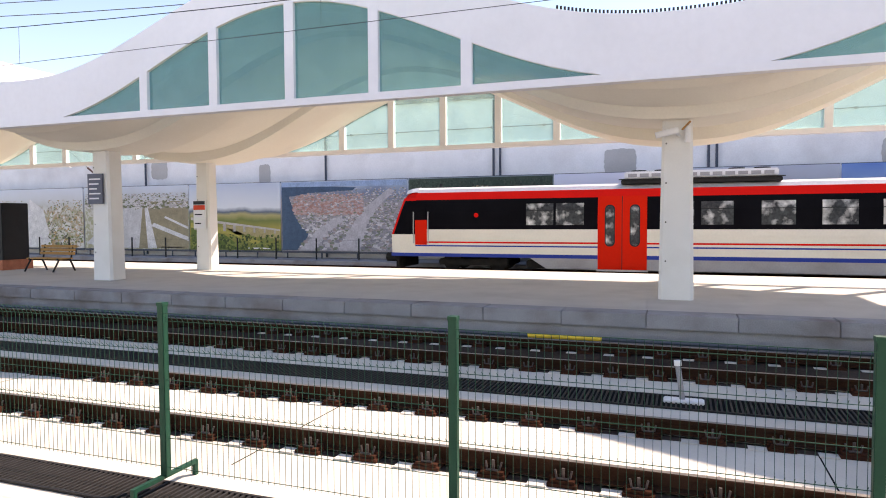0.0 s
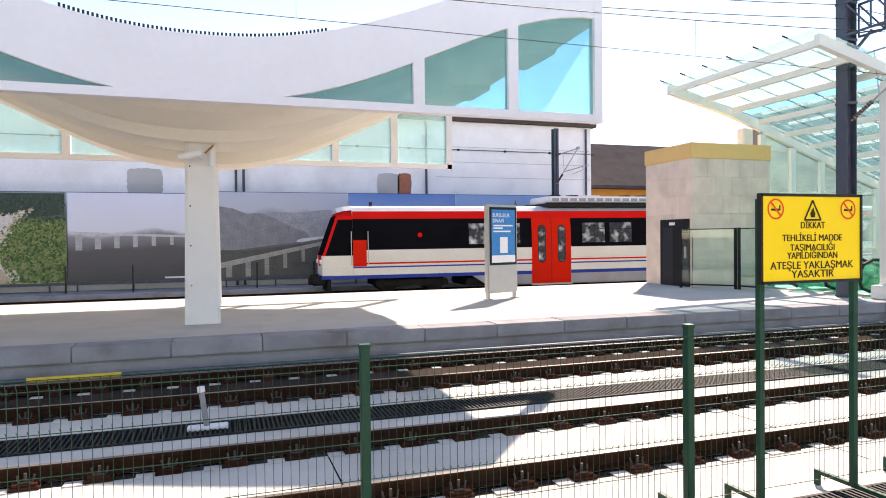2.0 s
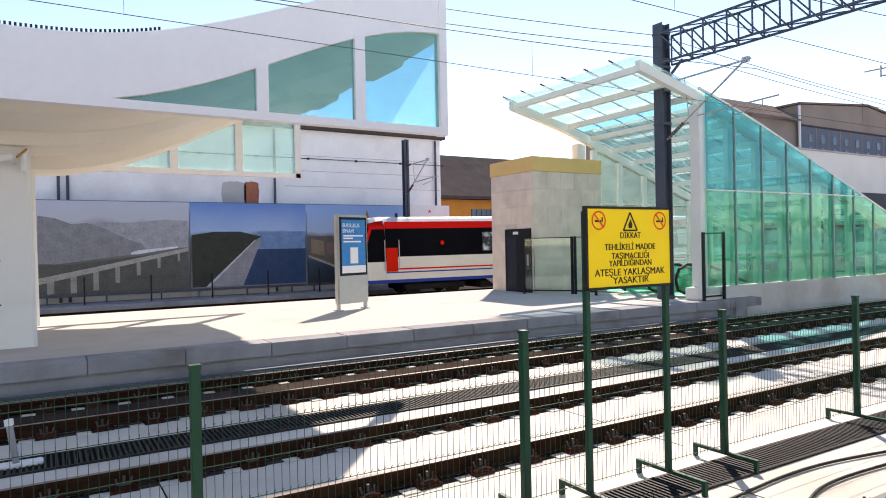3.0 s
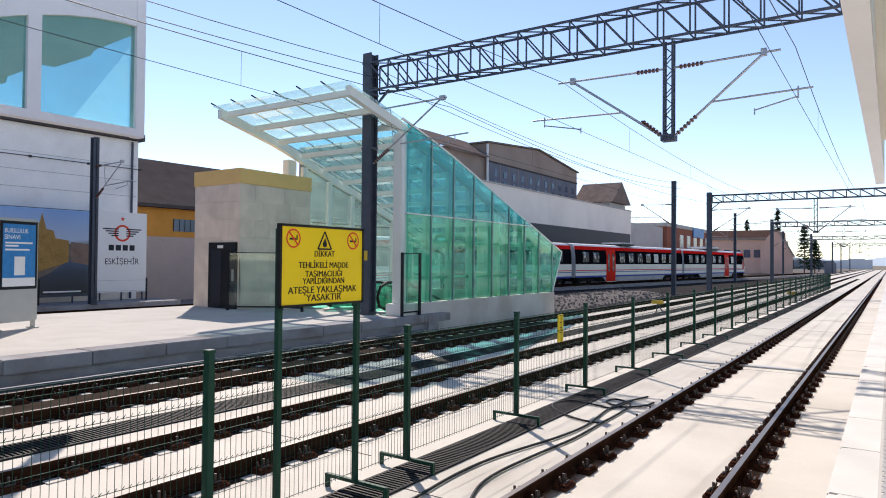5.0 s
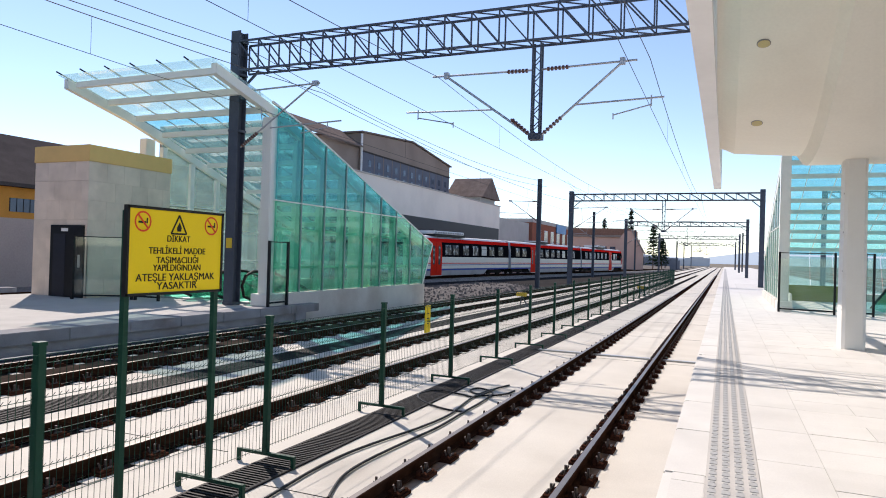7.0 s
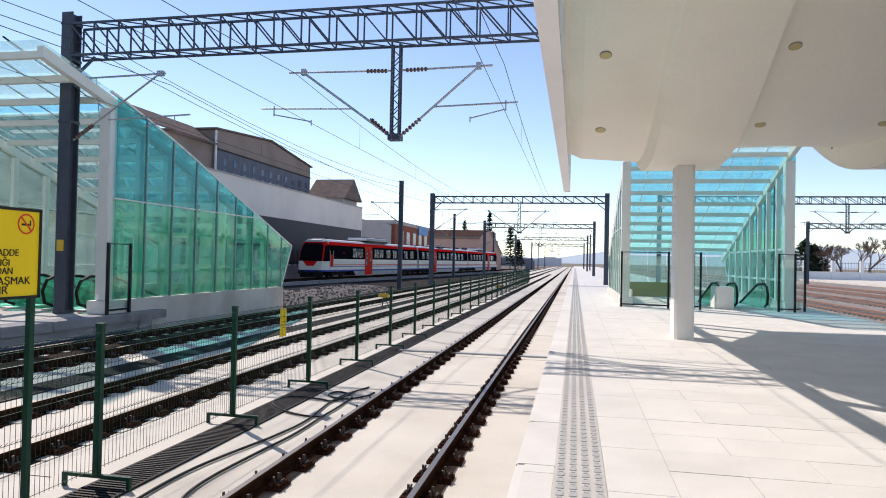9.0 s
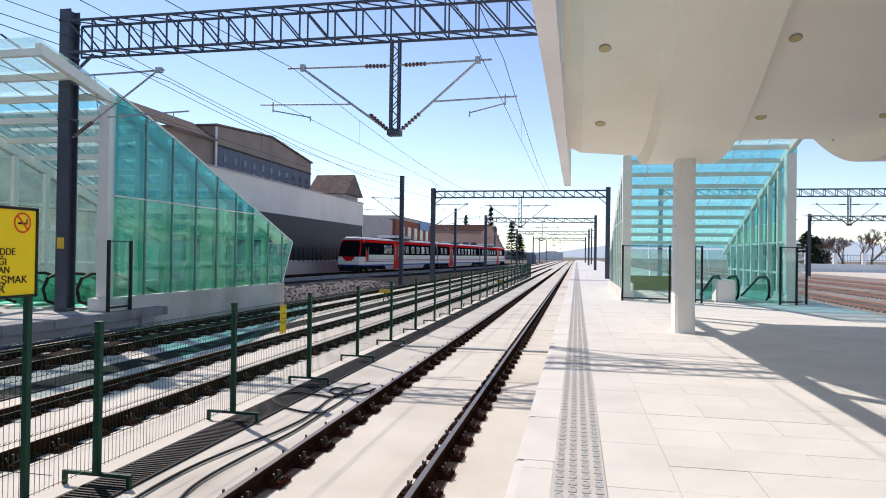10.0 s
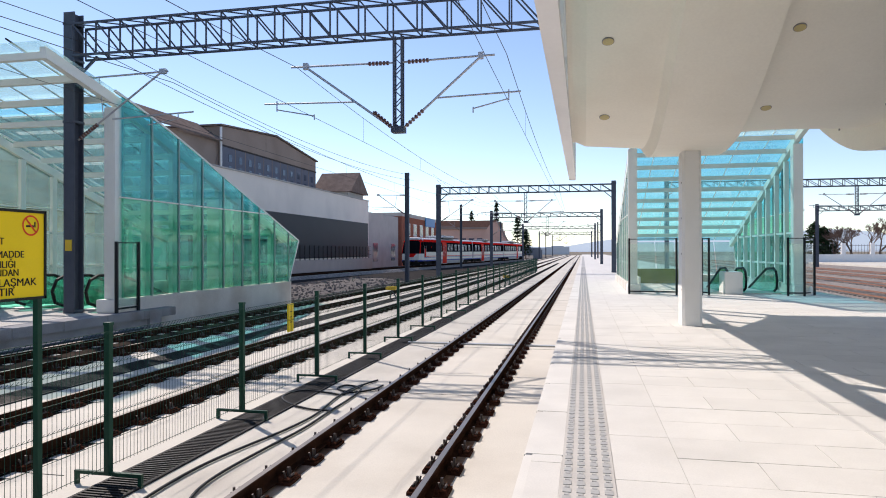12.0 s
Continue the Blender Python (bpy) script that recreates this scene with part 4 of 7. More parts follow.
def ring_bm(bm, c, r, w, x, n=28):
    """Flat ring that faces +x."""
    a = [bm.verts.new((x, c[0] + r * math.cos(2 * math.pi * k / n), c[1] + r * math.sin(2 * math.pi * k / n))) for k in range(n)]
    b = [bm.verts.new((x, c[0] + (r - w) * math.cos(2 * math.pi * k / n), c[1] + (r - w) * math.sin(2 * math.pi * k / n))) for k in range(n)]
    for k in range(n):
        bm.faces.new((a[k], a[(k + 1) % n], b[(k + 1) % n], b[k]))
    return bm


def warning_sign():
    x, y0, y1, z0, z1 = -4.28, 4.165, 5.175, 1.32, 1.985
    s = thing("warning_sign", (x, (y0 + y1) / 2, SLAB_Z), "yellow warning board with black letters on two posts", "sign")
    board = part("board", bx(B(), x - 0.012, x + 0.012, y0, y1, z0, z1), "yellow", s)
    bm = B()
    bx(bm, x - 0.022, x + 0.02, y0 - 0.02, y1 + 0.02, z1, z1 + 0.022)
    bx(bm, x - 0.022, x + 0.02, y0 - 0.02, y1 + 0.02, z0 - 0.022, z0)
    bx(bm, x - 0.022, x + 0.02, y0 - 0.022, y0, z0 - 0.02, z1 + 0.02)
    bx(bm, x - 0.022, x + 0.02, y1, y1 + 0.022, z0 - 0.02, z1 + 0.02)
    part("border", bm, "ink", s)
    xf = x + 0.0145
    mid = (y0 + y1) / 2
    for text, z, w, h in (("DİKKAT", 1.755, 0.25, 0.075), ("TEHLİKELİ MADDE", 1.655, 0.62, 0.075), ("TAŞIMACILIĞI", 1.578, 0.46, 0.075), ("YAPILDIĞINDAN", 1.515, 0.52, 0.075), ("ATEŞLE YAKLAŞMAK", 1.438, 0.86, 0.085), ("YASAKTIR", 1.368, 0.44, 0.085)):
        lettering("lettering", text, h, (xf, mid, z), "ink", s, width=w)
    for yc in (y0 + 0.13, y1 - 0.13):
        bm = ring_bm(B(), (yc, 1.885), 0.082, 0.014, xf)
        part("prohibition_ring", bm, "red_print", s)
        bm = B()
        a = 0.052
        poly_prism(bm, [(xf + 0.001, yc - a - 0.006, 1.885 + a), (xf + 0.001, yc - a + 0.008, 1.885 + a + 0.006), (xf + 0.001, yc + a + 0.006, 1.885 - a), (xf + 0.001, yc + a - 0.008, 1.885 - a - 0.006)], (0.001, 0, 0))
        part("prohibition_bar", bm, "red_print", s)
        bm = B()
        bx(bm, xf - 0.001, xf + 0.0005, yc - 0.045, yc + 0.03, 1.872, 1.888)
        bx(bm, xf - 0.001, xf + 0.0005, yc + 0.034, yc + 0.046, 1.872, 1.915)
        part("pictogram", bm, "ink", s)
    bm = B()
    for (ya, za), (yb, zb) in (((mid - 0.085, 1.80), (mid + 0.085, 1.80)), ((mid + 0.085, 1.80), (mid, 1.955)), ((mid, 1.955), (mid - 0.085, 1.80))):
        beam(bm, (xf, ya, za), (xf, yb, zb), 0.003, 0.014)
    part("warning_triangle", bm, "ink", s)
    poly = [(xf + 0.001, mid - 0.02, 1.82), (xf + 0.001, mid + 0.02, 1.82), (xf + 0.001, mid + 0.026, 1.85), (xf + 0.001, mid + 0.004, 1.90), (xf + 0.001, mid - 0.026, 1.85)]
    part("flame_mark", poly_prism(B(), poly, (0.001, 0, 0)), "ink", s)
    for y in (y0 + 0.03, y1 - 0.0):
        p = part("post", bx(B(), x - 0.07, x - 0.024, y - 0.023, y + 0.023, -0.42, z1 - 0.02), "green", s)
        bm = B()
        bx(bm, x - 0.42, x + 0.36, y - 0.02, y + 0.02, -0.43, -0.396)
        for q in (x - 0.4, x + 0.34):
            bx(bm, q - 0.02, q + 0.02, y - 0.02, y + 0.02, SLAB_Z, -0.429)
        part("foot", bm, "green", p)


warning_sign()


# ---- the passing train ----
CAR_L, ROOF, RZ = 25.6, 3.12, -0.62


def flank(z):
    """Half-width of the body at a height."""
    return 1.42 - 0.02 * abs(z - 1.0) - 0.13 * max(0.0, z - 2.0)


def strip(bm, s, z0, z1, y0, y1, off, cut0=0.0, cut1=0.0):
    """A plate on one flank that follows the bulge of the side; cut: how far its foot is drawn in at either end."""
    zs = [z0] + [z for z in (0.0, 0.5, 1.0, 1.5, 2.0, 2.3, 2.6) if z0 + 0.02 < z < z1 - 0.02] + [z1]
    rings = []
    for z in zs:
        f = (z1 - z) / (z1 - z0)
        w = flank(z) + off
        rings.append([(s * w, y0 + cut0 * f, z), (s * w, y1 - cut1 * f, z), (s * (w - 0.05), y1 - cut1 * f, z), (s * (w - 0.05), y0 + cut0 * f, z)])
    return loft(bm, rings)


def both(name, material, parent, z0, z1, y0, y1, off, label="", cut0=0.0, cut1=0.0):
    for s in (-1, 1):
        part(name, strip(B(), s, z0, z1, y0, y1, off, cut0, cut1), material, parent, label)


def pill(name, material, parent, z0, z1, y0, y1, off, label=""):
    """A tall pane with round ends on both flanks."""
    r = (y1 - y0) / 2
    ym = (y0 + y1) / 2
    n = 6
    rows = [(z0 + r - r * math.cos(math.pi / 2 * k / n), r * math.sin(math.pi / 2 * k / n)) for k in range(1, n + 1)]
    rows += [(z, r) for z in (0.98, 1.0, 1.02, 1.5, 1.98, 2.0) if z0 + r < z < z1 - r]
    rows += [(z1 - r + r * math.sin(math.pi / 2 * k / n), r * math.cos(math.pi / 2 * k / n)) for k in range(n)]
    for s in (-1, 1):
        rings = [[(s * (flank(z) + off), ym - h, z), (s * (flank(z) + off), ym + h, z), (s * (flank(z) + off - 0.03), ym + h, z), (s * (flank(z) + off - 0.03), ym - h, z)] for z, h in rows]
        part(name, loft(B(), rings), material, parent, label)


def rail_car(label, cab, doors, roofbox, panes):
    """One car along y in its own space, its rear end at y = 0; z 0 is platform height. cab: -1 rear, 1 front, 0 none."""
    c = thing("rail_car", (0, 0, 0), label, "train car", "passing train")
    L = CAR_L
    a = 1.0 if cab == -1 else 0.12
    b = L - (1.0 if cab == 1 else 0.12)

    # body core
    def ring(y, k=1.0, dz=0.0):
        pts = [(-1.36, 0.05), (-1.385, 0.6), (-1.385, 1.4), (-1.33, 2.1), (-1.22, 2.75), (-0.95, 3.0), (-0.4, 3.10), (0.4, 3.10), (0.95, 3.0), (1.22, 2.75), (1.33, 2.1), (1.385, 1.4), (1.385, 0.6), (1.36, 0.05)]
        return [(x * k, y, z + dz) for x, z in pts]
    part("body", loft(B(), [ring(a), ring(b)]), "train_roof", c, "pale grey roof and body shell")
    both("red_band", "red", c, 2.52, 2.84, a, b, 0.014, "red cantrail band")
    both("window_band", "band", c, 1.22, 2.52, a, b, 0.008, "dark tinted window band")
    both("cream_band", "cream", c, 0.17, 1.22, a, b, 0.012, "cream painted side")
    both("red_line", "red", c, 0.62, 0.69, a, b, 0.018)
    both("dark_line", "blue", c, 0.47, 0.53, a, b, 0.018)
    both("blue_band", "blue", c, 0.02, 0.17, a, b, 0.014)
    both("skirt", "train_grey", c, -0.42, 0.02, a + 5.2, b - 5.2, 0.0, "grey skirt panel", 0.7, 0.7)
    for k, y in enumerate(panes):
        both("window_pane", "blindpane" if k % 7 == 6 else "pane", c, 1.40, 2.30, y, y + 1.14, 0.016, "window with painted bright reflections")
        both("window_bar", "black", c, 2.0, 2.03, y, y + 1.14, 0.02)
    for y in doors:
        for q in (y, y + 0.97):
            both("door", "door_red", c, -0.40, 2.56, q, q + 0.94, 0.034, "red sliding door leaf")
            pill("door_gasket", "black", c, 0.52, 2.22, q + 0.28, q + 0.68, 0.037)
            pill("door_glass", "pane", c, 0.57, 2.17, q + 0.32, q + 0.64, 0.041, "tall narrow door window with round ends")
        both("door_gap", "black", c, -0.40, 2.56, y + 0.94, y + 0.97, 0.024)
        both("door_step", "alu", c, -0.47, -0.41, y - 0.05, y + 1.96, 0.10)
    if cab:
        e = a if cab == -1 else b
        s = cab

        def nx(z):
            return 1.25 - 0.36 * max(0.0, z - 0.95)

        low = [(-1.36, 0.02), (-1.40, 0.5), (-1.40, 1.0), (1.40, 1.0), (1.40, 0.5), (1.36, 0.02)]
        part("cab_nose", loft(B(), [[(x, e, z) for x, z in low], [(x * 0.98, e + s * 0.75, z) for x, z in low], [(x * 0.84, e + s * 1.25, z) for x, z in low]]), "cream", c, "cream moulded nose")
        up = [(-1.395, 1.0), (-1.35, 2.0), (-1.24, 2.62), (-0.9, 2.86), (0.9, 2.86), (1.24, 2.62), (1.35, 2.0), (1.395, 1.0)]
        part("cab_head", loft(B(), [[(x, e, z) for x, z in up], [(x * 0.985, e + s * 0.6 * nx(z), z) for x, z in up], [(x * 0.86, e + s * nx(z), z - (0.06 if z > 2.6 else 0)) for x, z in up]]), "band", c, "dark glazed cab side")
        brow = [(-1.29, 2.5), (-1.245, 2.64), (-0.9, 2.88), (0.9, 2.88), (1.245, 2.64), (1.29, 2.5)]
        part("cab_brow", loft(B(), [[(x, e, z) for x, z in brow], [(x * 0.985, e + s * 0.6 * nx(z), z) for x, z in brow], [(x * 0.865, e + s * (nx(z) + 0.01), z - (0.06 if z > 2.6 else 0)) for x, z in brow]]), "red", c, "red brow over the windscreen")
        for q in (-1, 1):
            post = [(q * x * k, e + s * (nx(z) - d), z) for z, x in ((1.0, 1.395), (2.0, 1.35), (2.62, 1.24)) for k, d in ((0.868, -0.012), (0.905, 0.1))]
            part("cab_pillar", loft(B(), [[post[0], post[1], (post[1][0] * 0.97, post[1][1], post[1][2]), (post[0][0] * 0.97, post[0][1], post[0][2])], [post[2], post[3], (post[3][0] * 0.97, post[3][1], post[3][2]), (post[2][0] * 0.97, post[2][1], post[2][2])], [post[4], post[5], (post[5][0] * 0.97, post[5][1], post[5][2]), (post[4][0] * 0.97, post[4][1], post[4][2])]]), "red", c, "red windscreen pillar")
        part("cab_roof", loft(B(), [[(x * k, e + s * q, z + d) for x, z in ((-1.1, 2.84), (-0.8, 3.04), (0.8, 3.04), (1.1, 2.84))] for q, k, d in ((0.0, 1.0, 0.06), (0.35, 0.97, 0.02), (0.62, 0.9, -0.05))]), "train_roof", c)
        r = [(x * 0.80, e + s * (nx(z) + 0.03), z) for x, z in ((-1.30, 1.30), (-0.7, 1.16), (0.7, 1.16), (1.30, 1.30), (1.30, 2.35), (1.1, 2.68), (-1.1, 2.68), (-1.30, 2.35))]
        part("windscreen", poly_prism(B(), r, (0, -s * 0.07, 0)), "band", c, "dark raked windscreen")
        part("mask_tongue", poly_prism(B(), [(x, e + s * 1.265, z) for x, z in ((-0.75, 1.0), (0.75, 1.0), (0.35, 0.55), (-0.35, 0.55))], (0, -s * 0.05, 0)), "red", c)
        part("nose_blue", loft(B(), [[(x, e, z) for x, z in ((-1.42, 0.02), (-1.42, 0.17), (1.42, 0.17), (1.42, 0.02))], [(x * 0.98, e + s * 0.76, z) for x, z in ((-1.42, 0.02), (-1.42, 0.17), (1.42, 0.17), (1.42, 0.02))], [(x * 0.84, e + s * 1.27, z) for x, z in ((-1.42, 0.02), (-1.42, 0.17), (1.42, 0.17), (1.42, 0.02))]]), "blue", c)
        for q in (-1, 1):
            for k in (0.78, 1.02):
                part("headlight", beam(B(), (q * k, e + s * 1.2, 0.74), (q * k, e + s * (1.33 - 0.1 * (k > 1)), 0.74), 0.09, n=12), "paper", c, "round headlight")
            part("buffer", beam(B(), (q * 0.85, e + s * 1.1, -0.05), (q * 0.85, e + s * 1.62, -0.05), 0.2, n=12), "under", c)
        part("coupler", beam(B(), (0, e + s * 0.9, -0.1), (0, e + s * 1.75, -0.1), 0.16, n=8), "under", c)
        part("obstacle_plate", bx(B(), -1.15, 1.15, min(e + s * 0.9, e + s * 1.05), max(e + s * 0.9, e + s * 1.05), -0.52, 0.0), "under", c)
        dy = min(e, e - s * 0.58)
        both("cab_door", "door_red", c, 0.54, 1.64, dy, dy + 0.56, 0.024, "narrow red cab door")
        both("cab_window", "band", c, 1.70, 2.3, dy + 0.06, dy + 0.5, 0.022)
        for q in (dy - 0.09, dy + 0.61):
            both("cab_rail", "alu", c, 0.6, 2.0, q, q + 0.03, 0.06, "bright grab rail")
        ring = beam(B(), (1.425, e - s * 2.85, 1.83), (1.445, e - s * 2.85, 1.83), 0.1, n=16)
        beam(ring, (-1.425, e - s * 2.85, 1.83), (-1.445, e - s * 2.85, 1.83), 0.1, n=16)
        part("flank_mark", ring, "red", c, "small round red mark")
        part("horn", beam(B(), (0.5, e - s * 0.9, 3.1), (0.5, e - s * 0.9, 3.27), 0.07, n=8), "black", c)
    # bogies
    for y in (a + 2.6, b - 2.6):
        bg = part("bogie", bx(B(), -1.1, 1.1, y - 1.6, y + 1.6, -0.36, -0.08, 0.05), "under", c, "dark bogie with coil springs")
        for q in (y - 1.05, y + 1.05):
            for s in (-1, 1):
                part("wheel", beam(B(), (s * 0.70, q, -0.20), (s * 0.83, q, -0.20), 0.42, n=20), "under", bg)
                part("axle_box", bx(B(), s * 0.95 - 0.1, s * 0.95 + 0.1, q - 0.2, q + 0.2, -0.38, -0.08, 0.03), "under", bg)
    y = a + 5.0
    while y < b - 6.5:
        part("equipment_box", bx(B(), -1.2, 1.2, y, y + 1.4, -0.42, -0.1, 0.04), "under", c)
        y += 2.0
    for y0, y1, h in roofbox:
        part("roof_tray", bx(B(), -1.2, 1.2, y0 - 0.12, y1 + 0.12, 3.04, 3.2, 0.02), "black", c, "black roof tray")
        q = part("roof_unit", bx(B(), -1.12, 1.12, y0, y1, 3.23, 3.23 + h, 0.05), "paper", c, "white roof-mounted air unit")
        k = y0 + 0.15
        while k < y1 - 0.5:
            for s in (-1, 1):
                part("side_slat", bx(B(), s * 1.12 - 0.012, s * 1.12 + 0.012, k, k + 0.34, 3.23 + h * 0.25, 3.23 + h * 0.7), "train_grey", q)
            k += 0.45
        for k in (y0 + 0.25, y0 + 1.15, y1 - 1.7, y1 - 0.8):
            part("roof_vent", beam(B(), (0.55, k + 0.28, 3.22 + h), (0.55, k + 0.28, 3.30 + h), 0.3, n=14), "black", q)
        for s in (-1, 1):
            part("roof_walk", bx(B(), s * 1.2 - 0.08, s * 1.2 + 0.08, y0 - 0.2, y1 + 0.2, 3.2, 3.235), "black", c)
    if cab != 1:
        part("gangway", bx(B(), -0.95, 0.95, L - 0.12, L + 0.12, -0.1, 2.9), "rubber", c, "black concertina gangway")
    return c


rear_car = rail_car("rear car of a red, cream and blue train with cab end", -1, (9.0,), ((10.0, 15.6, 0.3),), (6.05, 7.3, 11.5, 12.9, 15.0, 17.0, 18.9, 20.7, 22.9))
mid_car = rail_car("middle car of a red, cream and blue train", 0, (6.0,), ((10.0, 12.5, 0.15),), (1.4, 3.4, 8.9, 11.0, 13.1, 15.2, 17.3, 19.4, 21.5))
front_car = rail_car("front car of a red, cream and blue train with cab end", 1, (15.6,), ((9.5, 14.0, 0.28),), (1.8, 4.0, 6.2, 8.4, 10.6, 13.0, 18.6, 20.0))


def motions():
    """The train leaves: each car follows the branch line."""
    gone = {0.0: -12.3, 1.0: -4.0, 1.5: 0.3, 2.5: 8.8, 4.5: 25.3, 5.0: 29.2, 6.0: 36.4, 7.5: 47.3, 9.5: 62.3, 10.5: 70.4, 12.0: 82.8}
    ts = sorted(gone)
    for n, car in enumerate((rear_car, mid_car, front_car)):
        rows = []
        for k in range(25):
            t = k * 0.5
            tail = float(np.interp(t, ts, [gone[s] for s in ts])) + n * (CAR_L + 0.3)
            p, q = (branch_x(tail), tail), (branch_x(tail + CAR_L), tail + CAR_L)
            yaw = math.degrees(math.atan2(-(q[0] - p[0]), q[1] - p[1]))
            za, zb = branch_rise(p[1]), branch_rise(q[1])
            rows.append((t, pose(p[0], p[1], za, math.degrees(math.atan2(zb - za, CAR_L)), 0, yaw)))
        walk(car, rows)


# ---- hoardings and the buildings behind them ----
HX = -32.0
prints = [
    (-60.0, -46.1, "printed photo of brown fields and roads", photo("print_fields", [(0.0, (0.28, 0.2, 0.1)), (0.5, (0.35, 0.33, 0.2)), (0.75, (0.5, 0.55, 0.6)), (1.0, (0.7, 0.75, 0.8))], patch=[(0.3, 0.26, 0.14), (0.5, 0.48, 0.4), (0.2, 0.24, 0.08)], seed=1.0)),
    (-46.0, -36.1, "printed photo of a road cutting through a town", photo("print_road", [(0.0, (0.5, 0.46, 0.38)), (0.5, (0.38, 0.36, 0.25)), (0.8, (0.6, 0.62, 0.64)), (1.0, (0.66, 0.7, 0.76))], patch=[(0.6, 0.58, 0.52), (0.3, 0.28, 0.14), (0.45, 0.3, 0.2), (0.7, 0.7, 0.68)], seed=2.0)),
    (-36.0, -27.75, "printed aerial photo of railway works", photo("print_works", [(0.0, (0.3, 0.3, 0.12)), (0.5, (0.46, 0.44, 0.36)), (0.78, (0.55, 0.58, 0.6)), (1.0, (0.62, 0.68, 0.76))], patch=[(0.58, 0.56, 0.5), (0.25, 0.27, 0.1), (0.66, 0.65, 0.62), (0.35, 0.33, 0.22)], seed=3.0)),
    (-27.7, -21.35, "printed photo of a viaduct over green fields", photo("print_viaduct", [(0.0, (0.13, 0.17, 0.02)), (0.3, (0.36, 0.30, 0.05)), (0.42, (0.14, 0.18, 0.03)), (0.5, (0.42, 0.36, 0.14)), (0.55, (0.08, 0.12, 0.18)), (0.62, (0.7, 0.74, 0.78)), (1.0, (0.5, 0.58, 0.7))], wobble=0.35, seed=4.0)),
    (-21.3, -13.6, "printed aerial photo of a dense town by the sea", photo("print_town", [(0.0, (0.3, 0.28, 0.28)), (0.6, (0.42, 0.36, 0.36)), (0.74, (0.25, 0.27, 0.32)), (0.80, (0.16, 0.22, 0.34)), (0.9, (0.30, 0.38, 0.5)), (1.0, (0.55, 0.62, 0.72))], patch=[(0.30, 0.26, 0.27), (0.40, 0.37, 0.38), (0.24, 0.24, 0.26)], patch_scale=3.0, seed=5.0)),
    (-13.55, -5.95, "printed photo of a tunnel mouth among trees", photo("print_tunnel", [(0.0, (0.42, 0.34, 0.2)), (0.3, (0.12, 0.17, 0.05)), (0.55, (0.2, 0.22, 0.1)), (0.72, (0.06, 0.10, 0.06)), (0.82, (0.14, 0.2, 0.2)), (1.0, (0.24, 0.30, 0.34))], wobble=0.7, patch=[(0.05, 0.13, 0.02), (0.30, 0.40, 0.08), (0.10, 0.2, 0.04), (0.42, 0.38, 0.2), (0.06, 0.14, 0.03), (0.3, 0.42, 0.1)], patch_scale=2.6, seed=6.0)),
    (-5.9, 0.1, "printed photo of a pale viaduct under grey sky", photo("print_pale", [(0.0, (0.05, 0.05, 0.05)), (0.35, (0.09, 0.08, 0.09)), (0.5, (0.25, 0.24, 0.26)), (0.56, (0.72, 0.73, 0.80)), (1.0, (0.74, 0.76, 0.88))], wobble=0.45, seed=7.0)),
    (0.15, 6.1, "printed photo of a long viaduct in hills", photo("print_hills", [(0.0, (0.06, 0.07, 0.06)), (0.3, (0.12, 0.11, 0.1)), (0.55, (0.16, 0.16, 0.18)), (0.72, (0.3, 0.3, 0.34)), (0.8, (0.5, 0.52, 0.58)), (1.0, (0.5, 0.53, 0.62))], wobble=0.8, seed=8.0)),
    (6.15, 11.65, "printed photo of a motorway under blue sky", photo("print_motorway", [(0.0, (0.2, 0.2, 0.24)), (0.4, (0.10, 0.10, 0.09)), (0.6, (0.09, 0.10, 0.07)), (0.68, (0.34, 0.48, 0.72)), (1.0, (0.1, 0.24, 0.6))], wobble=0.4, seed=9.0)),
    (11.7, 17.3, "printed photo of a blue harbour and quay", photo("print_harbour", [(0.0, (0.02, 0.025, 0.03)), (0.25, (0.03, 0.05, 0.08)), (0.5, (0.08, 0.14, 0.28)), (0.58, (0.10, 0.09, 0.07)), (0.66, (0.4, 0.5, 0.66)), (1.0, (0.22, 0.4, 0.72))], wobble=0.3, seed=10.0)),
]


def hoarding(y0, y1, label, m, z1):
    h = thing("billboard", (HX, (y0 + y1) / 2, -0.8), label, "billboard", "hoardings along the line")
    part("print", bx(B(), HX - 0.012, HX, y0, y1, 0.0, z1), m, h)
    bm = B()
    bx(bm, HX - 0.08, HX - 0.015, y0, y1, -0.12, -0.005)
    bx(bm, HX - 0.08, HX - 0.015, y0, y1, z1 - 0.05, z1 + 0.03)
    y = y0 + 0.3
    while y < y1:
        bx(bm, HX - 0.08, HX - 0.02, y, y + 0.06, -0.8, z1 - 0.05)
        y += 2.2
    part("back_frame", bm, "steel", h)
    bm = B()
    bx(bm, HX + 0.001, HX + 0.003, y1 - 2.2, y1 - 0.5, 0.08, 0.15)
    part("caption_bar", bm, "paper", h)
    return h


boards = [hoarding(y0, y1, lab, m, 3.84 + (0.0 if y1 < 1 else 0.1)) for y0, y1, lab, m in prints]

def printed(board, name, color, outline, lift_off=0.003):
    """A printed area: ink on the board, with a little unevenness of tone."""
    return part(name, poly_prism(B(), [(HX + lift_off, y, z) for y, z in outline], (0.001, 0, 0)), mat("print_ink", color, 0.5, var=0.3, scale=2.5, fine=12, bump=0), board)


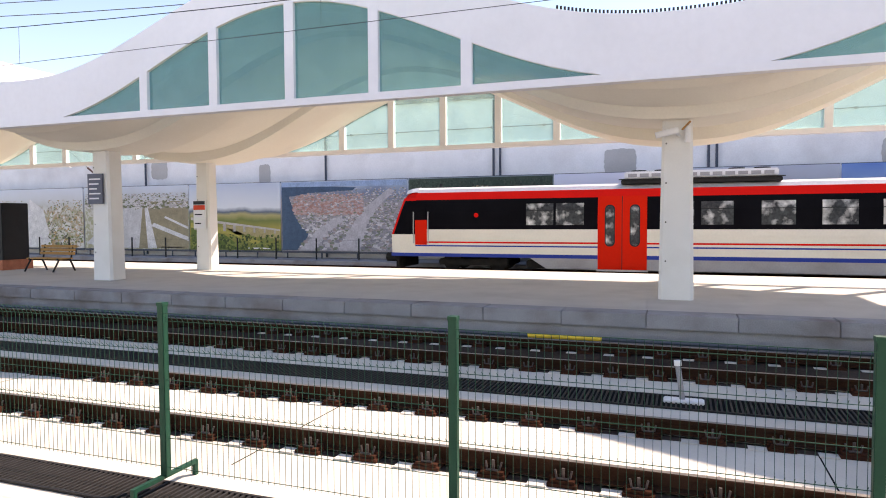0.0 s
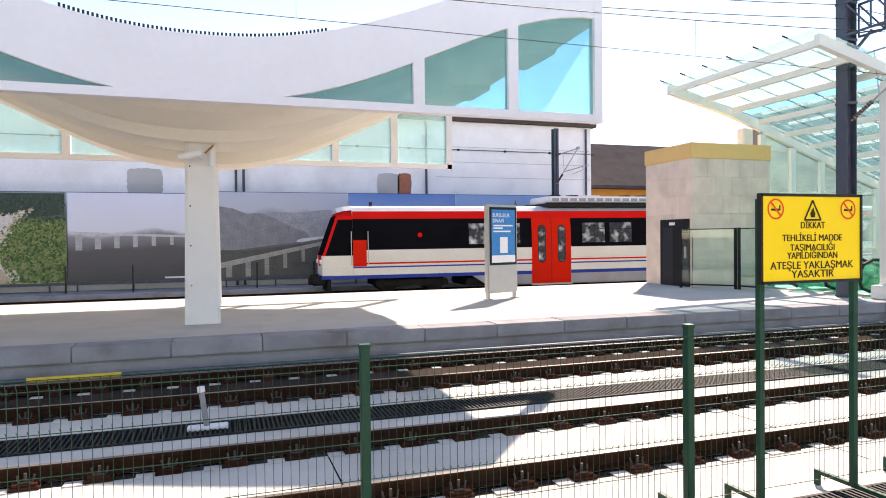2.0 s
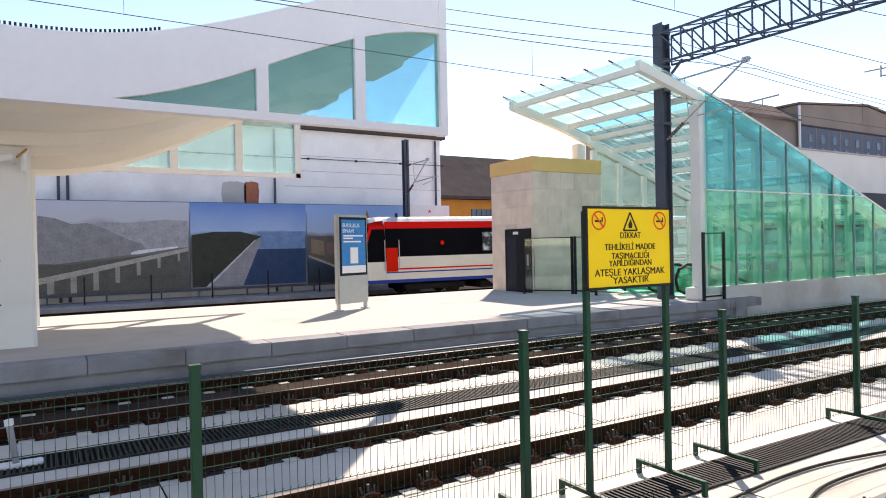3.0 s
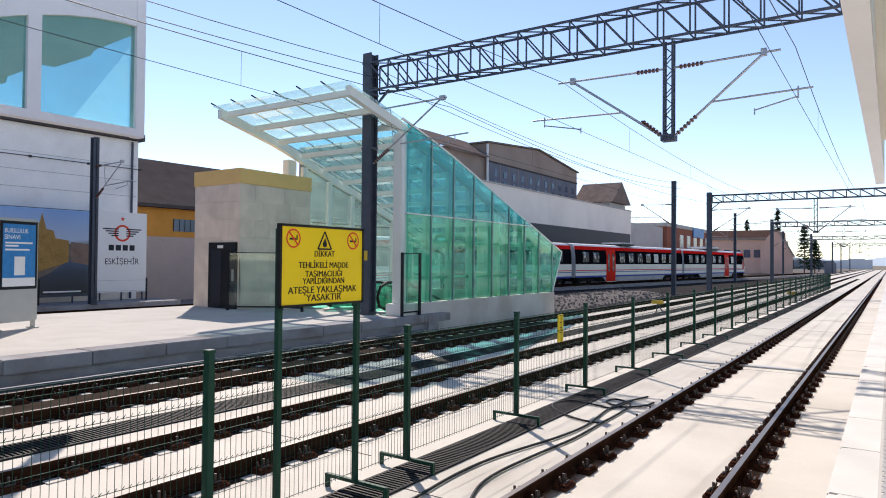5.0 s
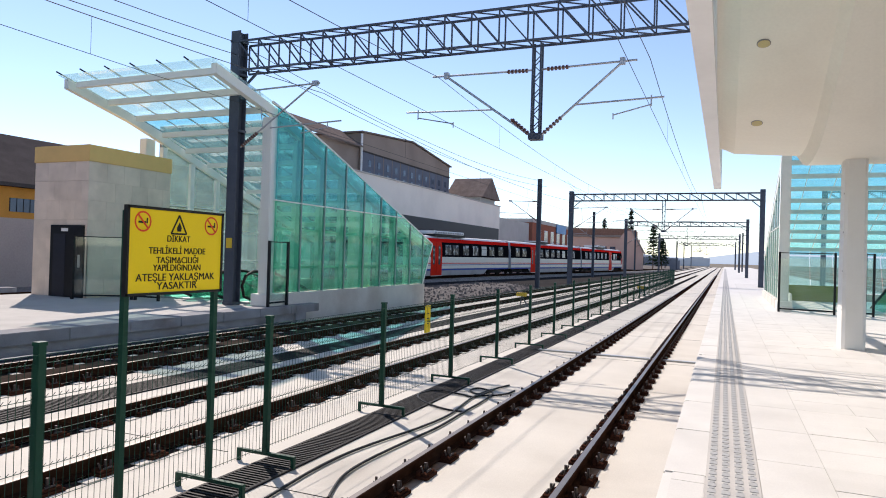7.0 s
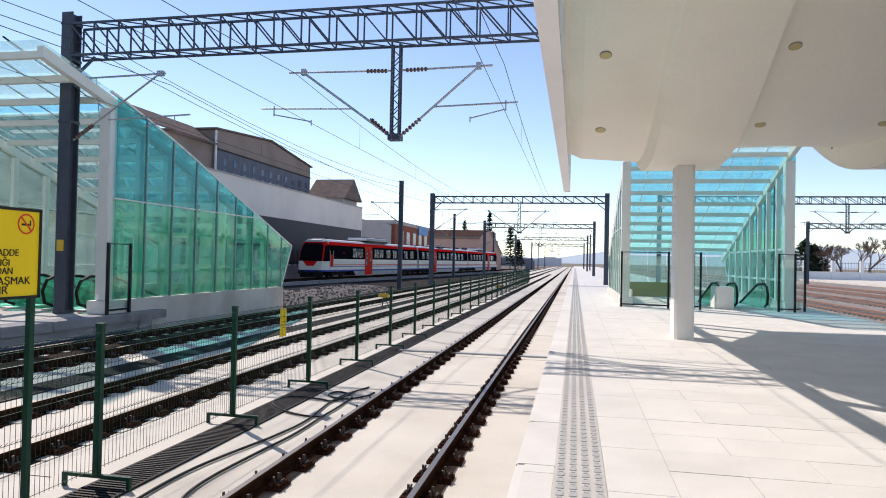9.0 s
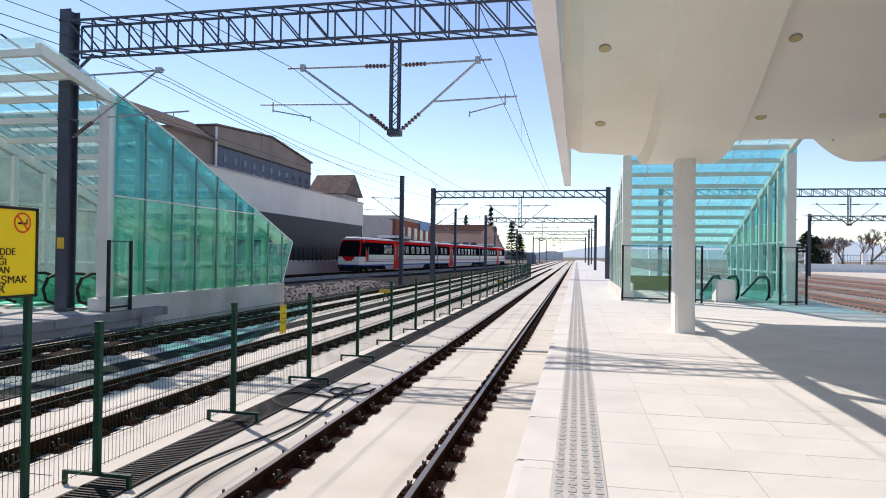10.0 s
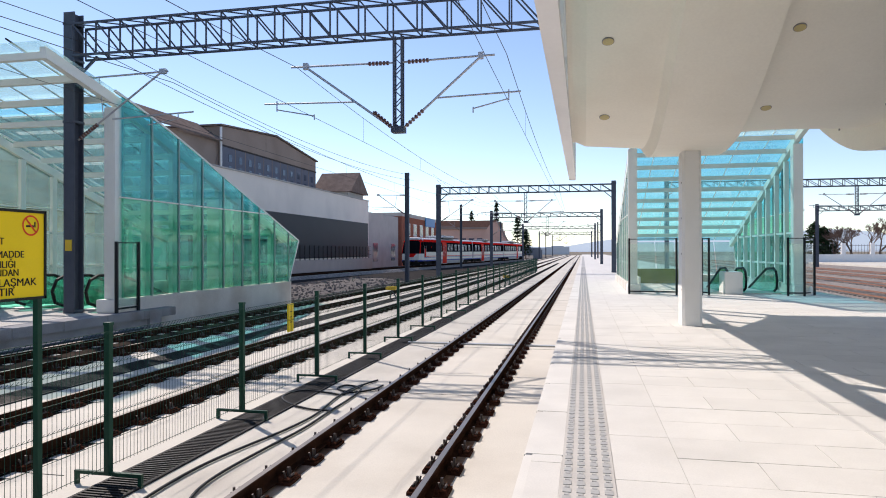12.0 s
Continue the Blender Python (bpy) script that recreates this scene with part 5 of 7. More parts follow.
def picture_print(board, y0, y1, z0, z1, n, colors, seed, avoid, flat=0.45, size=0.11, shrink=0.7, lean=0.5):
    """Little printed roofs or leaves that shrink towards the top of the picture."""
    rng = random.Random(seed)
    for c in colors:
        bm = B()
        for _ in range(n):
            y, z = rng.uniform(y0, y1), rng.uniform(z0, z1)
            if avoid(y, z):
                continue
            f = 1 - shrink * (z - z0) / (z1 - z0)
            w = rng.uniform(0.35, 1.0) * size * f + 0.01
            h = w * flat * rng.uniform(0.6, 1.3)
            k = w * lean * rng.uniform(-1, 1)
            x = HX + 0.0062 + rng.uniform(0, 0.0012)
            bm.faces.new([bm.verts.new(p) for p in ((x, y - w, z - h + k), (x, y - w * 0.1, z - h * 1.3), (x, y + w, z - h - k), (x, y + w * 0.9, z + h - k), (x, y, z + h * 1.4), (x, y - w, z + h * 0.8 + k))])
        st = part("picture_print", bm, mat("print_bits", c, 0.5, var=0.25, scale=4, bump=0), board)
        st["kind"] = "stuff"


def inside(outline, y, z):
    hit = False
    for (ya, za), (yb, zb) in zip(outline, outline[1:] + outline[:1]):
        if (za > z) != (zb > z) and y < ya + (z - za) / (zb - za) * (yb - ya):
            hit = not hit
    return hit


def tunnel_print(b):
    apron = [(-10.85, 2.3), (-10.6, 2.85), (-10.0, 3.28), (-9.5, 3.36), (-8.9, 3.15), (-8.3, 2.85), (-7.8, 2.95), (-7.3, 3.15), (-7.7, 2.7), (-8.1, 2.3), (-8.3, 1.7), (-8.5, 1.2), (-8.2, 0.7), (-7.8, 0.2), (-8.4, 0.03), (-10.4, 0.03), (-10.3, 0.6), (-10.1, 1.1), (-10.5, 1.6)]
    printed(b, "printed_forest", (0.045, 0.075, 0.055), [(-13.5, 2.3), (-12.2, 2.5), (-10.9, 2.5), (-8.0, 2.7), (-6.0, 2.9), (-6.0, 3.8), (-13.5, 3.8)], 0.002)
    printed(b, "printed_rim", (0.44, 0.34, 0.20), [(y + 0.14 * (1 if y < -9.4 else -1) * -1, z + 0.06 if z > 0.5 else z) for y, z in apron], 0.0032)
    printed(b, "printed_apron", (0.66, 0.61, 0.60), apron, 0.0046)
    printed(b, "printed_road", (0.52, 0.42, 0.30), [(-10.2, 0.03), (-7.9, 0.03), (-8.5, 0.8), (-9.2, 1.2), (-10.0, 0.8)], 0.006)
    part("printed_mouth", poly_prism(B(), [(HX + 0.0065, -9.45 + 0.27 * math.cos(a), 1.98 + 0.36 * math.sin(a)) for a in [math.pi * k / 12 for k in range(13)]], (0.001, 0, 0)), "ink", b)
    away = lambda y, z: inside(apron, y, z)
    picture_print(b, -13.5, -6.0, 0.06, 2.7, 1500, ((0.06, 0.12, 0.03), (0.10, 0.17, 0.045), (0.15, 0.23, 0.06), (0.045, 0.085, 0.03), (0.24, 0.24, 0.12)), 9, away, 0.8, 0.065, 0.5)
    picture_print(b, -12.6, -10.4, 0.1, 1.7, 260, ((0.20, 0.29, 0.06), (0.25, 0.33, 0.10)), 10, away, 0.8, 0.06, 0.3)
    rim = lambda y, z: not (inside(apron, y + 0.2, z) != inside(apron, y - 0.2, z))
    picture_print(b, -11.4, -7.0, 0.1, 3.5, 900, ((0.50, 0.42, 0.30), (0.16, 0.22, 0.07), (0.62, 0.56, 0.50)), 12, rim, 0.7, 0.06, 0.3)
    picture_print(b, -13.5, -6.0, 2.6, 3.7, 400, ((0.04, 0.07, 0.05), (0.065, 0.095, 0.07), (0.035, 0.05, 0.04)), 11, away, 0.9, 0.05, 0.3)


def town_print(b):
    road = [(-17.9, 0.03), (-16.3, 0.03), (-16.0, 1.3), (-15.3, 2.4), (-14.3, 3.25), (-14.7, 3.35), (-16.0, 2.4), (-16.9, 1.4)]
    side = [(-20.2, 0.03), (-19.1, 0.03), (-18.2, 1.1), (-17.2, 1.7), (-17.5, 1.95), (-18.9, 1.3)]
    sea = [(-21.25, 0.03), (-20.3, 0.03), (-19.5, 0.9), (-20.2, 1.6), (-20.5, 2.3), (-20.8, 3.0), (-19.4, 3.2), (-16.8, 3.3), (-16.6, 3.45), (-21.25, 3.7)]
    printed(b, "printed_sea", (0.05, 0.10, 0.17), sea, 0.002)
    printed(b, "printed_sky_strip", (0.30, 0.42, 0.60), [(-21.25, 3.55), (-13.65, 3.5), (-13.65, 3.8), (-21.25, 3.8)], 0.003)
    for o in (road, side):
        printed(b, "printed_road", (0.47, 0.46, 0.50), o, 0.0052)
    away = lambda y, z: inside(sea, y, z) or inside(road, y, z) or inside(side, y, z)
    picture_print(b, -21.2, -13.65, 0.08, 3.4, 620, ((0.36, 0.30, 0.30), (0.48, 0.47, 0.50), (0.24, 0.24, 0.28), (0.58, 0.57, 0.60), (0.19, 0.22, 0.17), (0.33, 0.32, 0.36)), 4, away, 0.4, 0.16, 0.75, 0.35)
    picture_print(b, -20.5, -16.2, 2.0, 3.1, 520, ((0.42, 0.23, 0.20), (0.50, 0.36, 0.34)), 5, away, 0.35, 0.13, 0.5, 0.4)


def viaduct_print(b, deck, rail, depth, n, color):
    """Deck between two lines of heights, on piers."""
    (ya, za), (yb, zb) = deck
    printed(b, "printed_viaduct", color, [(ya, za), (yb, zb), (yb, zb + rail), (ya, za + rail * 1.6)], 0.005)
    for k in range(n):
        f = (k + 0.5) / n
        y, z = ya + (yb - ya) * f, za + (zb - za) * f
        w = 0.09 * (1.5 - f)
        printed(b, "printed_pier", [c * 0.8 for c in color], [(y - w, max(0.04, z - depth * (1.4 - f))), (y + w, max(0.04, z - depth * (1.4 - f))), (y + w, z + 0.02), (y - w, z + 0.02)], 0.0045)


def hills_print(b):
    printed(b, "printed_far_hill", (0.36, 0.36, 0.385), [(0.2, 1.6), (6.05, 1.9), (6.05, 3.1), (5.0, 3.15), (3.6, 3.0), (2.6, 3.05), (2.2, 2.85), (0.2, 2.9)], 0.002)
    printed(b, "printed_near_hill", (0.25, 0.25, 0.265), [(0.2, 1.2), (4.4, 1.7), (4.1, 2.1), (3.4, 2.35), (2.7, 2.75), (2.0, 3.0), (1.4, 2.95), (0.8, 3.2), (0.2, 3.3)], 0.003)
    printed(b, "printed_valley", (0.10, 0.10, 0.09), [(0.2, 0.05), (6.05, 0.05), (6.05, 1.75), (3.5, 1.5), (1.4, 1.25), (0.2, 1.3)], 0.004)
    viaduct_print(b, ((0.2, 0.45), (6.05, 1.72)), 0.16, 0.75, 7, (0.40, 0.37, 0.33))
    printed(b, "printed_train", (0.72, 0.72, 0.74), [(3.65, 1.62), (3.9, 1.62), (5.6, 1.88), (5.6, 1.95), (3.95, 1.80), (3.7, 1.72)], 0.0062)


def coast_print(b):
    printed(b, "printed_land", (0.035, 0.04, 0.03), [(6.2, 0.05), (7.2, 0.05), (9.0, 2.15), (9.4, 2.35), (8.4, 2.6), (7.2, 2.6), (6.2, 2.45)], 0.003)
    printed(b, "printed_sea", (0.16, 0.27, 0.46), [(9.2, 1.6), (11.6, 1.6), (11.6, 2.6), (9.2, 2.6)], 0.002)
    printed(b, "printed_deep_sea", (0.025, 0.06, 0.14), [(8.4, 0.05), (11.6, 0.05), (11.6, 1.75), (9.1, 1.75)], 0.003)
    printed(b, "printed_road", (0.30, 0.29, 0.32), [(6.9, 0.05), (8.5, 0.05), (9.2, 1.7), (9.45, 2.25), (9.1, 2.2)], 0.005)
    printed(b, "printed_edge_line", (0.55, 0.54, 0.55), [(6.8, 0.05), (6.95, 0.05), (9.15, 2.2), (9.08, 2.2)], 0.006)


def harbour_print(b):
    printed(b, "printed_quay", (0.16, 0.13, 0.11), [(11.75, 1.35), (13.2, 0.7), (14.2, 0.45), (15.4, 1.0), (16.6, 1.85), (17.2, 2.2), (17.2, 2.35), (11.75, 2.35)], 0.002)
    printed(b, "printed_quay_edge", (0.42, 0.36, 0.30), [(11.75, 1.3), (14.1, 0.38), (14.2, 0.46), (11.75, 1.42)], 0.004)
    for k, (y0, y1, z1) in enumerate(((11.9, 12.6, 2.2), (12.7, 13.3, 2.05), (13.3, 14.1, 2.4), (16.3, 17.2, 2.45))):
        printed(b, "printed_house", ((0.32, 0.22, 0.15), (0.22, 0.15, 0.12))[k % 2], [(y0, 1.5), (y1, 1.35), (y1, z1 - 0.1), (y0, z1)], 0.0035)
    printed(b, "printed_tower_house", (0.34, 0.20, 0.06), [(14.4, 0.9), (16.2, 1.5), (16.2, 2.5), (15.6, 2.6), (15.5, 2.95), (15.2, 3.0), (15.1, 3.35), (15.0, 3.75), (14.9, 3.3), (14.6, 3.0), (14.4, 2.5)], 0.005)


tunnel_print(boards[5])
town_print(boards[4])
viaduct_print(boards[6], ((-5.85, 2.05), (0.05, 1.85)), 0.08, 0.5, 8, (0.56, 0.55, 0.55))
hills_print(boards[7])
coast_print(boards[8])
harbour_print(boards[9])
# green and brown fields under a viaduct
vb = boards[3]
for c, pts in (((0.10, 0.15, 0.03), [(-27.6, 0.05), (-23.9, 0.05), (-25.2, 0.9), (-27.6, 1.3)]), ((0.40, 0.33, 0.16), [(-24.4, 0.9), (-21.4, 0.6), (-21.4, 1.2), (-25.4, 1.45)]), ((0.40, 0.35, 0.08), [(-27.6, 1.3), (-24.6, 0.9), (-23.0, 0.3), (-22.2, 0.3), (-24.6, 1.2), (-27.6, 1.6)])):
    printed(vb, "printed_field", c, pts, 0.0015)
viaduct_print(vb, ((-27.6, 1.75), (-21.4, 1.1)), 0.1, 0.4, 9, (0.52, 0.48, 0.43))
picture_print(vb, -27.6, -21.4, 0.06, 0.9, 160, ((0.05, 0.08, 0.02), (0.20, 0.24, 0.06)), 6, lambda y, z: False, 0.7, 0.10, 0.4)
# pale tracks fanning out over brown land
wb = boards[2]
printed(wb, "printed_land", (0.30, 0.26, 0.17), [(-31.6, 0.05), (-27.8, 0.05), (-27.8, 2.9), (-31.2, 2.9)], 0.002)
for k, pts in enumerate(([(-35.9, 0.3), (-33.8, 0.05), (-31.6, 0.05), (-31.2, 3.0), (-32.2, 3.1)], [(-30.9, 0.05), (-30.2, 0.05), (-31.0, 3.1), (-31.15, 3.1)], [(-30.6, 1.4), (-27.8, 0.5), (-27.8, 0.75), (-30.4, 1.6)], [(-29.6, 1.9), (-27.8, 1.2), (-27.8, 1.35), (-29.5, 2.0)])):
    printed(wb, "printed_track", (0.66, 0.66, 0.67) if k else (0.56, 0.56, 0.57), pts, 0.0032 + 0.0006 * k)
picture_print(wb, -35.9, -27.8, 2.5, 3.4, 260, ((0.60, 0.58, 0.56), (0.16, 0.18, 0.10), (0.42, 0.40, 0.40)), 7, lambda y, z: False, 0.35, 0.15, 0.6)
# a pale road among houses
rb = boards[1]
printed(rb, "printed_road", (0.66, 0.65, 0.64), [(-41.6, 0.05), (-38.8, 0.05), (-39.6, 2.5), (-40.8, 3.2)], 0.004)
picture_print(rb, -45.9, -36.2, 0.08, 3.1, 420, ((0.12, 0.12, 0.08), (0.52, 0.48, 0.42), (0.44, 0.28, 0.12), (0.16, 0.20, 0.07)), 8, lambda y, z: -41.5 < y < -39.2, 0.5, 0.1, 0.6)

# the white city board with emblem
cb = thing("billboard", (HX, 18.8, -0.8), "white board with a winged railway emblem and city name", "billboard", "hoardings along the line")
part("print", bx(B(), HX - 0.012, HX + 0.02, 17.5, 20.1, 0.0, 4.0), "paper", cb)
bm = B()
for y in (17.7, 18.8, 19.9):
    bx(bm, HX - 0.08, HX - 0.02, y, y + 0.06, -0.8, 3.9)
part("back_frame", bm, "steel", cb)
part("emblem_ring", ring_bm(B(), (18.8, 2.95), 0.42, 0.10, HX + 0.023), "red_print", cb)
bm = B()
for s in (-1, 1):
    for k in range(4):
        z = 3.12 - k * 0.11
        bx(bm, HX + 0.021, HX + 0.024, min(18.8 + s * 0.2, 18.8 + s * (1.0 - 0.14 * k)), max(18.8 + s * 0.2, 18.8 + s * (1.0 - 0.14 * k)), z, z + 0.06)
part("emblem_wings", bm, "navy", cb)
part("emblem_star", poly_prism(B(), [(HX + 0.022, 18.8 + (0.13 if k % 2 == 0 else 0.05) * math.sin(math.pi * k / 5), 3.66 + (0.13 if k % 2 == 0 else 0.05) * math.cos(math.pi * k / 5)) for k in range(10)], (0.002, 0, 0)), "red_print", cb)
bm = B()
for k in range(4):
    bx(bm, HX + 0.021, HX + 0.024, 18.1 + k * 0.36, 18.37 + k * 0.36, 2.08, 2.36)
part("brand_bars", bm, "navy", cb)
lettering("lettering", "ESKİŞEHİR", 0.42, (HX + 0.022, 18.8, 1.52), "navy", cb, width=1.75)

ns = thing("notice_stand", (-31.0, -13.0, -0.42), "small red notice on two black posts", "notice")
for y in (-13.3, -12.75):
    part("post", bx(B(), -31.03, -30.97, y - 0.025, y + 0.025, -0.42, 2.25), "black", ns)
part("board", bx(B(), -30.97, -30.94, -13.35, -12.7, 1.5, 2.28), "brick_red", ns)
for z in (2.05, 1.85, 1.65):
    part("print_bar", bx(B(), -30.94, -30.935, -13.2, -12.85, z, z + 0.05), "paper", ns)

# back pavement and its little posts
struct("pavement_back", bx(B(), -33.0, -30.3, -60, 21, -0.85, -0.42), "kerb", "grey kerbed walk in front of the hoardings")
bm = bx(B(), -0.03, 0.03, -0.03, 0.03, 0.0, 1.15)
post0 = part("post", bm, "black", None)
post0.location = (-31.2, -39.0, -0.42)
rf = thing("rail_fence", (-31.2, -39.0, -0.42), "thin black posts with wires before the hoardings", "fence")
post0.parent = rf
post0.location = (0, 0, 0)
for k in range(1, 24):
    share("post", post0, rf, (-31.2, -39.0 + k * 2.55, -0.42))
bm = B()
for z in (0.1, 0.62):
    beam(bm, (-31.2, -39, z), (-31.2, 19.6, z), 0.006, n=4)
part("strand", bm, "wire", rf)

# long rendered building
hall = thing("station_building", (-33.6, -20, -0.8), "long stained off-white rendered building", "building")
part("wall", bx(B(), -45, -33.2, -70, 20.3, -1.2, 7.9), "wall", hall)
part("cornice", bx(B(), -45.2, -32.9, -70, 20.5, 7.9, 8.25), "dark_roof", hall)
for y in (-32.0, -19.06, -9.25, -8.9, 1.0, 1.35, 10.45, 19.9):
    part("downpipe", beam(B(), (-33.08, y, -0.4), (-33.08, y, 7.8), 0.06, n=8), "steel", hall)


def wall_patch(name, material, y, z, w, h, seed):
    """Ragged patch where the render has come away."""
    rng = random.Random(seed)
    pts = []
    for k in range(36):
        a = 2 * math.pi * k / 36
        q = max(abs(math.cos(a)), abs(math.sin(a))) ** 0.8
        pts.append((-33.198, y + w / 2 * math.cos(a) / q * rng.uniform(0.94, 1.02), z + h / 2 * math.sin(a) / q * rng.uniform(0.95, 1.02)))
    part(name, poly_prism(B(), pts, (0.012, 0, 0)), material, hall, "bare patch in the render")


wall_patch("bare_patch", "grey_wall", -2.95, 4.45, 1.55, 1.25, 3)
wall_patch("bare_patch", "grey_wall", 8.45, 4.5, 1.2, 1.2, 4)
wall_patch("brick_patch", "brick_red", 9.3, 4.5, 0.75, 1.25, 5)
wall_patch("bare_patch", "grey_wall", -31.0, 4.9, 1.3, 1.2, 6)
wall_patch("bare_patch", "grey_wall", -23.2, 4.4, 0.8, 1.2, 7)
for z in (4.95, 5.75, 6.55):
    part("course_line", bx(B(), -33.2, -33.192, 11.0, 20.2, z, z + 0.025), "grey_wall", hall)
bm = B()
beam(bm, (-33.1, -60, 6.4), (-33.1, 20.2, 6.4), 0.02, n=5)
for k in range(30):
    bx(bm, -33.2, -33.08, -58 + k * 2.7, -57.9 + k * 2.7, 6.35, 6.45)
part("cable_run", bm, "wire", hall)

# orange-walled shed behind
shed = thing("shed", (-38, 34, -0.8), "low orange and grey shed with dark tiled roof", "building")
part("wall", bx(B(), -46, -36, 21.5, 44, -1.2, 3.0), "wall_pink", shed)
part("upper_wall", bx(B(), -45.9, -36.02, 21.5, 44, 3.0, 4.95), "orange", shed)
bm = B()
poly_prism(bm, [(-35.4, 21.0, 4.9), (-41, 21.0, 8.3), (-46.6, 21.0, 4.9), (-46.6, 21.0, 4.7), (-35.4, 21.0, 4.7)], (0, 23.5, 0))
part("roof", bm, "dark_roof", shed)
part("window", bx(B(), -36.03, -35.98, 24.3, 25.9, 3.35, 4.1), "far_glass", shed)
bm = B()
for k in range(5):
    bx(bm, -35.98, -35.96, 24.3 + k * 0.38, 24.33 + k * 0.38, 3.35, 4.1)
part("window_bars", bm, "black", shed)


# ---- lift house ----
def lift_house():
    h = thing("lift_house", (-19.5, 16.5, 0), "travertine-clad lift house with ochre parapet", "lift house")
    x0, x1, y0, y1 = -20.9, -18.42, 15.1, 18.4
    core = part("core", bx(B(), x0 + 0.03, x1 - 0.03, y0 + 0.03, y1 - 0.03, 0.0, 4.3), "stone", h)
    part("parapet", bx(B(), x0 - 0.03, x1 + 0.03, y0 - 0.03, y1 + 0.03, 4.3, 4.82, 0.01), "fascia_yellow", h)
    rows, rh = 7, 4.3 / 7
    for r in range(rows):
        z0, z1 = r * rh + 0.003, (r + 1) * rh - 0.003
        xs = [x0 + 0.001] + [x0 + 0.62 * k + (0.31 if r % 2 else 0) for k in range(1, 4)] + [x1]
        for a, b in zip(xs, xs[1:]):
            if z1 < 2.3 and b > -20.0 and a < -18.55:
                if a < -20.0:
                    part("cladding_stone", bx(B(), a, -20.02, y0, y0 + 0.04, z0, z1), "stone", h)
                if b > -18.5:
                    part("cladding_stone", bx(B(), -18.5, b, y0, y0 + 0.04, z0, z1), "stone", h)
                continue
            part("cladding_stone", bx(B(), a + 0.003, b - 0.003, y0, y0 + 0.04, z0, z1), "stone", h)
        ys = [y0 + 0.002] + [y0 + 0.66 * k + (0.33 if r % 2 else 0) for k in range(1, 6) if y0 + 0.66 * k + (0.33 if r % 2 else 0) < y1 - 0.1] + [y1]
        for a, b in zip(ys, ys[1:]):
            part("cladding_stone", bx(B(), x1 - 0.04, x1, a + 0.003, b - 0.003, z0, z1), "stone", h)
    d = part("door_frame", bx(B(), -20.0, -18.52, y0 - 0.06, y0 + 0.03, 0.0, 2.28), "black", h, "black lift door surround")
    part("lift_door", bx(B(), -19.85, -19.3, y0 - 0.068, y0 - 0.058, 0.02, 2.0), "navy", d)
    part("lift_door", bx(B(), -19.27, -18.75, y0 - 0.068, y0 - 0.058, 0.02, 2.0), "black", d)
    part("display", bx(B(), -19.5, -19.2, y0 - 0.07, y0 - 0.06, 2.08, 2.18), "paper", d)
    part("call_panel", bx(B(), -18.72, -18.62, y0 - 0.075, y0 - 0.06, 0.95, 1.35), "alu", d)


lift_house()


def glass_screen(name_label, pts, top=2.05):
    s = thing("glass_screen", (*pts[0], 0), name_label, "glass screen", "glass screens")
    for x, y in pts:
        part("post", bx(B(), x - 0.035, x + 0.035, y - 0.035, y + 0.035, 0.004, top), "black", s)
    for (xa, ya), (xb, yb) in zip(pts, pts[1:]):
        part("rail", beam(B(), (xa, ya, 0.12), (xb, yb, 0.12), 0.03, 0.05), "black", s)
        part("rail", beam(B(), (xa, ya, top - 0.03), (xb, yb, top - 0.03), 0.03, 0.03), "black", s)
        part("pane", beam(B(), (xa, ya, 1.05), (xb, yb, 1.05), 0.012, 1.75), "glass_fence", s)
    return s


glass_screen("black framed glass screen beside the lift", [(-18.35, 14.6), (-17.0, 15.6)], 1.95)
glass_screen("black framed glass screen beside the lift", [(-16.9, 15.65), (-16.0, 15.7)], 1.95)
glass_screen("black framed glass screen at the escalator", [(-12.35, 16.3), (-12.35, 17.2)], 1.95)
glass_screen("black framed glass screen round the stair opening", [(1.75, 27.0), (3.45, 26.75)], 2.15)
glass_screen("black framed glass screen round the stair opening", [(4.35, 26.75), (4.6, 26.78)], 2.15)
glass_screen("black framed glass screen round the stair opening", [(7.35, 26.9), (7.9, 26.9), (8.45, 27.6)], 2.15)


pw = thing("stair_parapet", (3.0, 28.3, 0), "low olive parapet beside the stair opening", "parapet")
part("wall", bx(B(), 2.3, 5.2, 36.0, 36.15, -0.6, 0.75), mat("olive_paint", (0.30, 0.29, 0.10), 0.7, var=0.1, scale=2), pw)
part("wall", bx(B(), 2.25, 2.3, 28.6, 36.0, -0.6, 0.6), "column", pw)
cbx = thing("escalator_plinth", (5.6, 27.6, 0), "pale stone plinth at the escalator foot", "plinth")
part("block", bx(B(), 5.3, 5.95, 27.5, 28.6, 0.004, 0.86, 0.03), "column", cbx)


